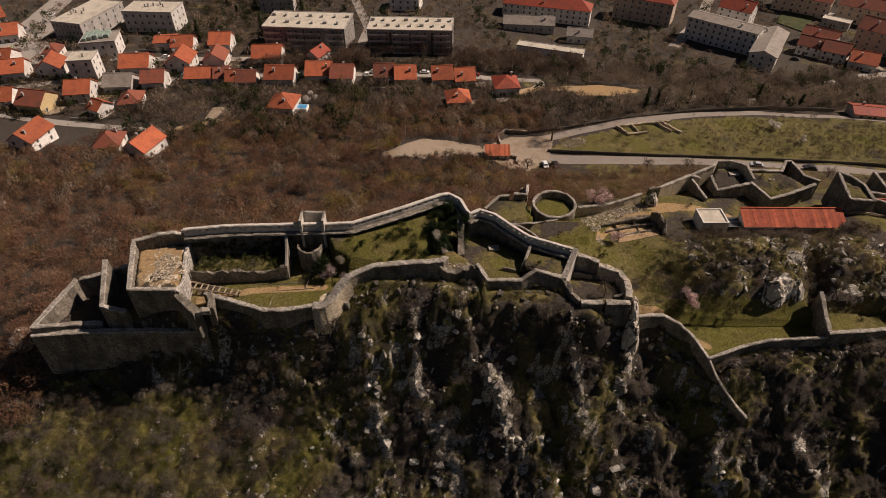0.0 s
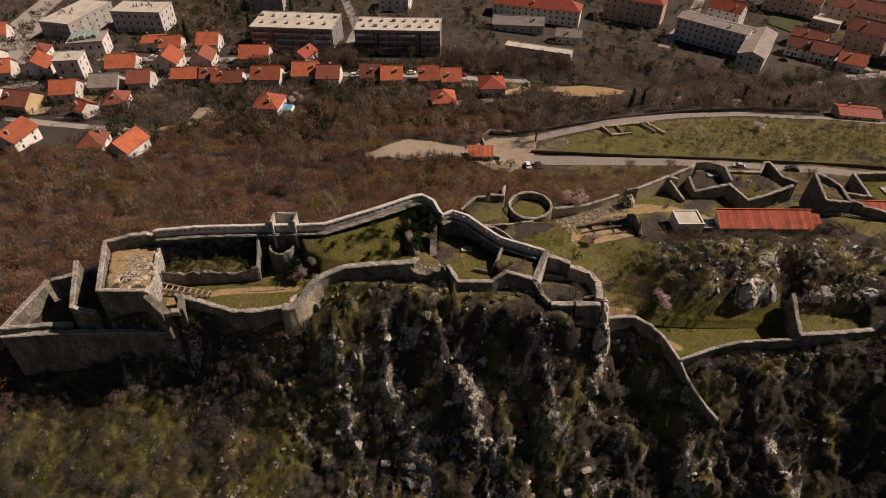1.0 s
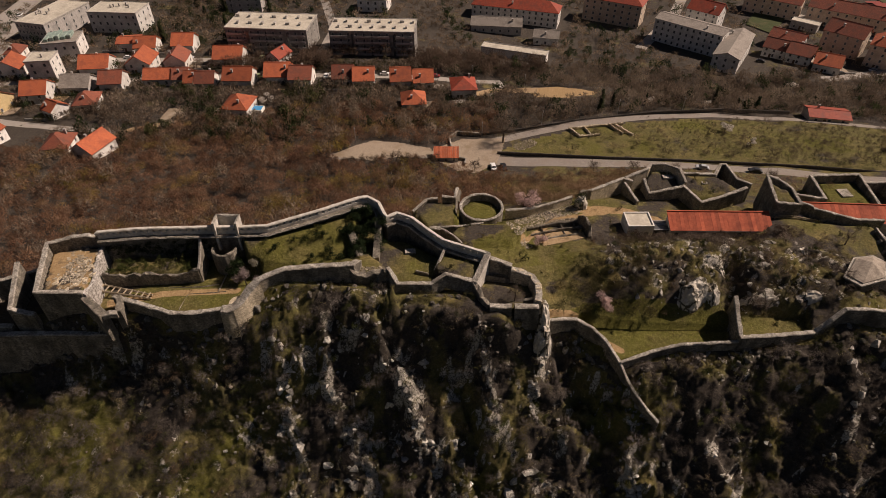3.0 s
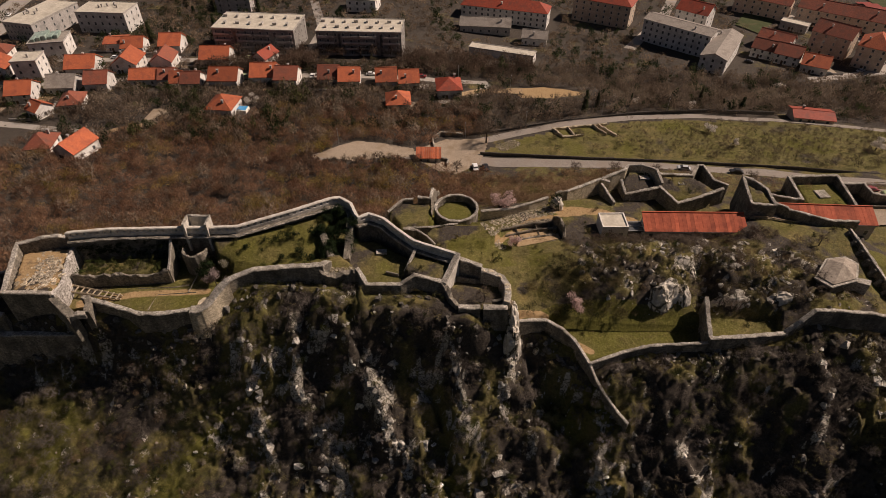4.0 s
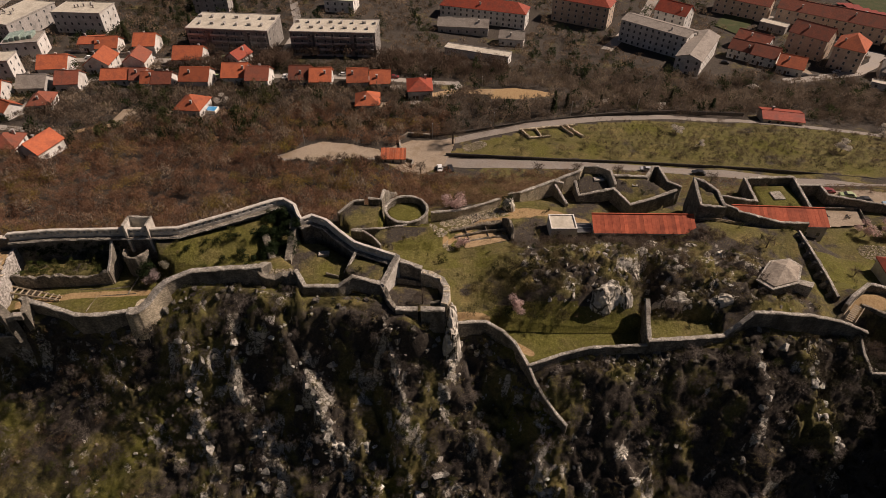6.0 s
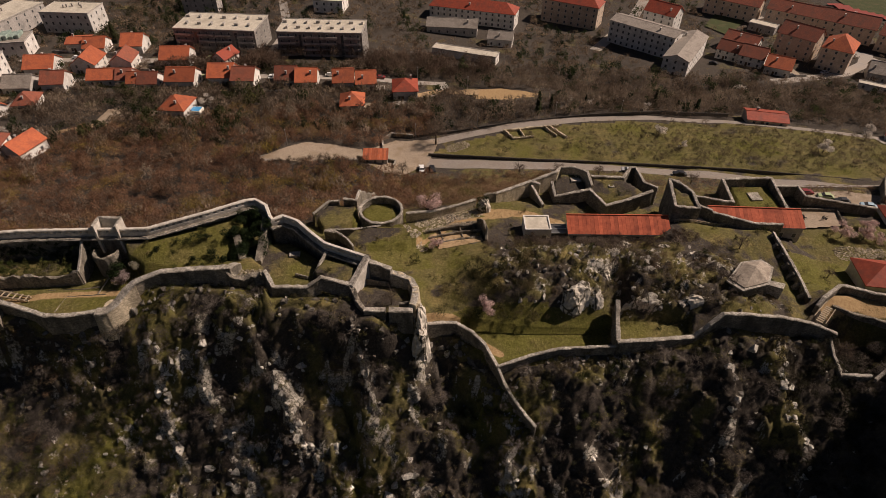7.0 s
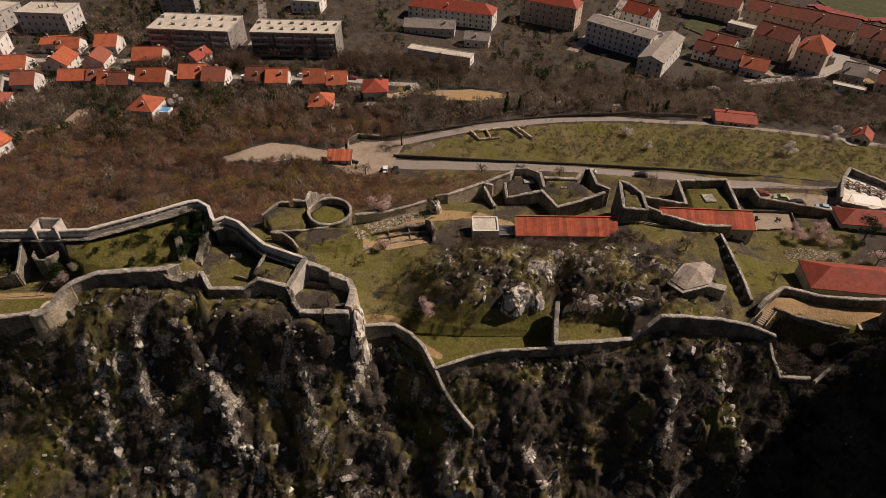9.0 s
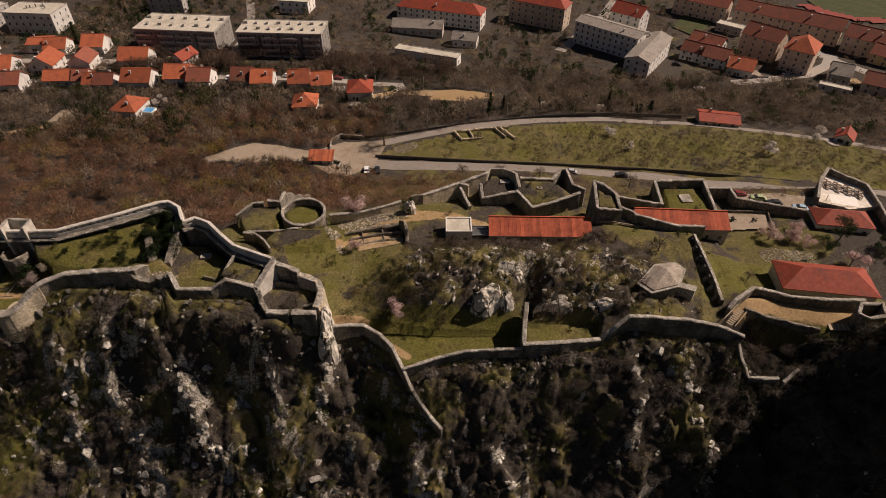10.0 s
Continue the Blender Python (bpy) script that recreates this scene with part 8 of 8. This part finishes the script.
def orchard(x, y):
    return inside([(48, 182), (70, 174), (106, 168), (136, 161.6), (166, 154.4), (200, 145), (230, 136), (230, 172), (200, 187), (150, 202), (97, 198), (66, 191)], x, y) * (0.55 + 0.35 * (x > 110))


scatter("orchard_trees", "rows of leafless orchard trees on rough grass", "trees", sown(45, 232, 134, 205, 4.2, orchard, 32), BARE,
        [(0.08, 0.065, 0.04), (0.13, 0.10, 0.07), (0.17, 0.14, 0.07)], (1.0, 2.1), seed=33)
scatter("orchard_weeds", "rough green grass and weeds in the orchard", "grass", sown(45, 232, 134, 205, 1.5, lambda x, y: orchard(x, y) * np.clip(0.9 + 1.5 * pn(x / 8, y / 5, 95), 0, 1.5), 72), TUSSOCK,
        [(0.03, 0.04, 0.01), (0.055, 0.068, 0.016), (0.10, 0.09, 0.03)], (0.4, 0.9), seed=73, tall=(0.3, 0.6))
scatter("orchard_saplings", "slim upright leafless saplings in rows on the field", "trees", np.concatenate([np.c_[np.linspace(92, 190, 46), 172.0 + 3.9 * k - np.linspace(0, 17, 46) + 0.8 * np.sin(np.arange(46) * (1.7 + k))] for k in range(8)]), [(t[0] * (0.45, 0.45, 1.0), t[1]) for t in TUSSOCK],
        [(0.07, 0.055, 0.035), (0.12, 0.095, 0.06), (0.16, 0.13, 0.08)], (1.0, 1.9), seed=173, tall=(0.9, 1.5))
scatter("road_hedge", "dark evergreen hedge trees above the upper road", "trees", sown(34, 152, 205, 222, 2.4, lambda x, y: np.clip(1.0 - np.abs(y - np.interp(x, [34, 66, 97, 124, 152], [197, 205, 212, 214.5, 213])) / 3.4, 0, 1) * (0.6 + 0.9 * pn(x / 9, y / 6, 171)), 174), LEAFY + PINE[:1],
        [(0.018, 0.026, 0.011), (0.035, 0.042, 0.018), (0.06, 0.055, 0.03)], (1.1, 2.3), seed=175, tall=(1.0, 1.7))
scatter("car_park_trees", "row of slim leafless trees below the car park", "trees", sown(-24, 24, 160, 172, 1.6, lambda x, y: 0.75 * (near_line([(-24, 167), (-12, 163.6), (4, 166), (16, 166.4)], x, y) < 2.4), 74), BARE,
        [(0.06, 0.045, 0.03), (0.11, 0.08, 0.055)], (0.9, 1.6), seed=75, tall=(1.6, 2.6))
scatter("ditch_scrub", "reddish leafless scrub on the bank above the road", "shrubs",
        sown(24, 165, 122, 165, 1.5, lambda x, y: ((y > np.interp(x, [24, 36, 50, 64, 72, 96, 103, 116, 132, 160], [122, 117, 122, 130, 135, 135, 131, 128, 136, 134])) & (near_line(ROAD_LOW, x, y) > 4.5) & (y < np.interp(x, [24, 60, 104, 163], [165, 164, 157, 141]))) * 0.9, 34), LOW_SCRUB,
        [(0.14, 0.088, 0.055), (0.22, 0.145, 0.095), (0.24, 0.18, 0.10)], (0.5, 1.3), seed=35)


def ledge_turf(x, y):
    tw = (y > 76) & (y < 134) & (x > -52) & (x < 160)
    return tw * 0.5 * (cliff_mask(x, y) < 0.3) * (0.35 + 0.8 * pn(x / 9, y / 9, 71))


def on_level(x, y):
    """Away from walls and buildings."""
    ok = np.ones(len(x))
    for bx0, bx1, by0, by1 in ((59, 97, 106, 113), (106, 132, 112, 121), (134, 160, 90, 104), (154, 178, 117, 144), (131, 147, 117, 127), (98, 113, 83, 96), (-63, -49, 77, 93)):
        ok[(x > bx0) & (x < bx1) & (y > by0) & (y < by1)] = 0
    return ok


scatter("turf_tufts", "dry grass tufts and low weeds on the ridge", "grass", sown(-52, 160, 76, 134, 0.55, lambda x, y: 1.5 * ledge_turf(x, y) * on_level(x, y), 36), TUFT,
        [(0.085, 0.07, 0.028), (0.20, 0.155, 0.075), (0.05, 0.06, 0.02)], (0.2, 0.65), seed=37, tall=(0.4, 0.8))
scatter("ridge_bushes", "scattered dark bushes along the ridge", "shrubs", sown(-20, 130, 84, 130, 3.2, lambda x, y: 0.16 * (cliff_mask(x, y) < 0.3) * on_level(x, y), 38), LEAFY + SCRUB,
        [(0.03, 0.038, 0.014), (0.06, 0.06, 0.022), (0.10, 0.075, 0.05)], (0.4, 1.0), seed=39)


scatter("wall_foot_scrub", "leafless scrub in front of the long building", "shrubs", sown(58, 100, 103, 106.6, 1.3, lambda x, y: 0.8 + 0 * x, 40), SCRUB + LEAFY[:1],
        [(0.07, 0.05, 0.038), (0.12, 0.088, 0.065)], (0.7, 1.5), seed=41)


scatter("slope_bushes", "brown and green bushes on the slope below the path", "shrubs", sown(41, 60, 82.4, 94, 1.7, lambda x, y: np.clip(0.25 + 1.2 * pn(x / 5, y / 4, 161) + 0.045 * (x - 41), 0, 0.8), 42), DENSE[:2] + THICKET[:3],
        [(0.03, 0.036, 0.013), (0.075, 0.06, 0.03), (0.12, 0.09, 0.058)], (0.8, 1.9), seed=43)
scatter("knoll_thickets", "grey leafless thickets behind and beside the knoll", "shrubs", np.concatenate([sown(52, 82, 98, 106, 2.2, lambda x, y: np.clip(0.55 + 0.9 * pn(x / 7, y / 5, 163), 0, 0.9), 130), sown(75.5, 84, 85, 106, 1.9, lambda x, y: 0.6 + 0 * x, 131), sown(84, 104, 84.5, 104, 2.6, lambda x, y: np.clip(0.35 + 1.1 * pn(x / 7, y / 5, 165), 0, 0.8), 132)]), THICKET,
        [(0.075, 0.058, 0.045), (0.12, 0.095, 0.075), (0.18, 0.14, 0.11)], (1.0, 2.3), seed=133, tall=(0.7, 1.0))
scatter("garden_shrubs", "garden hedges and shrubs before the houses", "shrubs",
        sown(-210, 60, 196, 262, 2.0, lambda x, y: 0.85 * np.max([(np.abs(x - hx) < r) & (hy - y > r * 0.62) & (hy - y < r * 1.2) for hx, hy, r in HOUSES], 0), 44), LEAFY + SCRUB,
        [(0.03, 0.036, 0.014), (0.07, 0.06, 0.03), (0.12, 0.09, 0.06)], (1.0, 2.1), seed=45)


def near_stone(line, w):
    return lambda x, y: (near_line(line, x, y) < w) * 0.8


for k, (line, w, lab) in enumerate((([(33.4, 108.4), (35.0, 105.4), (36.8, 102.6)], 1.1, "pale rubble heap beside the path"), ([(36.6, 112.2), (43, 114.6), (49.4, 116.6)], 1.9, "pale rubble bank below the ridge wall"),
                                    ([(44.5, 181.2), (48.5, 183.0)], 2.4, "heap of pale stones beside the road"), ([(-55, 87), (-54.5, 83)], 2.0, "broken stones on the tower platform"), ([(-2, 85.8), (6, 86)], 1.0, "loose stones along the cliff edge"), ([(140.5, 109.5), (148.5, 108.5)], 2.8, "pale broken stones strewn below the yard"), ([(37.6, 109.4), (43.8, 111.4), (49.4, 112.2)], 0.9, "broken masonry along the excavation"), ([(38.6, 104.6), (44, 106.4), (49.5, 107.2)], 0.5, "broken masonry in the excavation"))):
    xs, ys = [p[0] for p in line], [p[1] for p in line]
    scatter("rubble_heap", lab, "rubble", sown(min(xs) - 3, max(xs) + 3, min(ys) - 3, max(ys) + 3, 0.32, near_stone(line, w), 50 + k), ROCKS,
            [(0.28, 0.235, 0.17), (0.42, 0.36, 0.27), (0.56, 0.49, 0.38)], (0.16, 0.4), "stone", (0.7, 1.1), 0.2, 60 + k)
scatter("platform_slabs", "pale broken slabs on the tower platform", "rubble", sown(-60, -50.6, 80, 91.4, 0.62, lambda x, y: 0.85 * np.clip(0.3 + 1.6 * pn(x / 3, y / 3, 211) + 0.25 * (x > -54), 0, 1), 212), [(v * (1.3, 1.3, 0.35), f) for v, f in ROCKS],
        [(0.36, 0.29, 0.19), (0.54, 0.45, 0.32), (0.68, 0.59, 0.44)], (0.25, 0.8), "stone", (0.6, 1.0), 0.1, 213)
crag(51.6, 117.8, 41.0, 1.9, 1.6, 3.6, 20, "dark rock stump by the ridge wall", 10)
tree(51.0, 117.4, "ivy_clump", "ivy over the rock stump", foliage, (0.03, 0.04, 0.016), 1.5, 1.2, "ivy", trunk_h=0.3, z=42.2, seed=300)


FOOT = [[(-78, 74.0), (-67, 75.6), (-59, 76.4), (-51, 76.6)], [(-47, 74.2), (-40, 76.6), (-34.5, 75.2), (-24, 76.6), (-20.4, 78.8), (-13.3, 82.2), (-0.2, 83.2)], [(1, 84.5), (6.4, 82.8), (8.7, 80.2), (15.2, 80.2), (17.9, 81.2), (23.5, 81)],
        [(25.4, 75.4), (35, 75.2)], [(38, 76.9), (44.2, 78.2), (49, 75.4), (51.6, 71.4), (57, 65.4)], [(54, 71.4), (64.7, 74), (75, 74), (91, 75.8), (97, 77.6), (114, 77.8), (119, 76.2)]]


def wall_foot(x, y):
    return np.clip(np.max([1.3 - near_line(line, x, y) / 1.5 for line in FOOT], 0), 0, 1) * (0.75 + 0.7 * pn(x / 4, y / 4, 97))


scatter("wall_foot_rocks", "grey broken rock at the foot of the ramparts", "rocks", sown(-80, 122, 63, 86, 0.75, lambda x, y: 0.6 * wall_foot(x, y), 76), ROCKS,
        [(0.10, 0.09, 0.075), (0.20, 0.18, 0.15), (0.36, 0.33, 0.28)], (0.3, 1.0), "stone", (0.7, 1.5), 0.35, 77)
scatter("wall_foot_growth", "brown and olive scrub at the foot of the ramparts", "shrubs", sown(-80, 122, 63, 86, 1.1, lambda x, y: 0.65 * wall_foot(x, y), 78), SCRUB + LEAFY[:3],
        [(0.035, 0.04, 0.014), (0.09, 0.075, 0.035), (0.14, 0.105, 0.07)], (0.4, 1.2), seed=79)
scatter("ward_weeds", "dark green shrubs and ivy on the slope inside the curtain wall", "shrubs", sown(-24, 2, 87, 101, 1.6, lambda x, y: 0.55 * np.clip(0.3 + 1.3 * pn(x / 5, y / 4, 99) + (x > -9) * 0.25, 0, 1) * inside(TERRACES[-1][0], x, y), 80), DENSE,
        [(0.025, 0.034, 0.012), (0.05, 0.06, 0.018), (0.09, 0.09, 0.03)], (0.6, 1.6), seed=81)
# ivy added to darken a wall face that lies in deep shade
scatter("wall_ivy", "dark ivy added to the curtain wall behind the ruined hall for its shade", "ivy", sown(-50.5, -29.5, 91.6, 92.4, 0.62, lambda x, y: 0.85 + 0 * x, 84), LEAFY,
        [(0.018, 0.026, 0.01), (0.03, 0.04, 0.014)], (0.5, 0.95), seed=85, lift=lambda x, y, rnd: rnd.uniform(47.4, 50.9, len(x)))
scatter("meadow_scrub", "low brown and olive scrub on the meadow", "shrubs", sown(26, 62, 85, 112, 1.3, lambda x, y: 0.6 * np.clip(0.15 + 1.5 * pn(x / 6, y / 5, 59), 0, 1) * (cliff_mask(x, y) < 0.2) * (y > 92 - 0.25 * (x - 26)) * on_level(x, y) * (inside([(37, 113), (51, 113), (52, 103), (37, 101)], x, y) < 1), 88), SCRUB + LEAFY[:2],
        [(0.05, 0.055, 0.018), (0.11, 0.09, 0.035), (0.17, 0.115, 0.07)], (0.35, 1.1), seed=89)
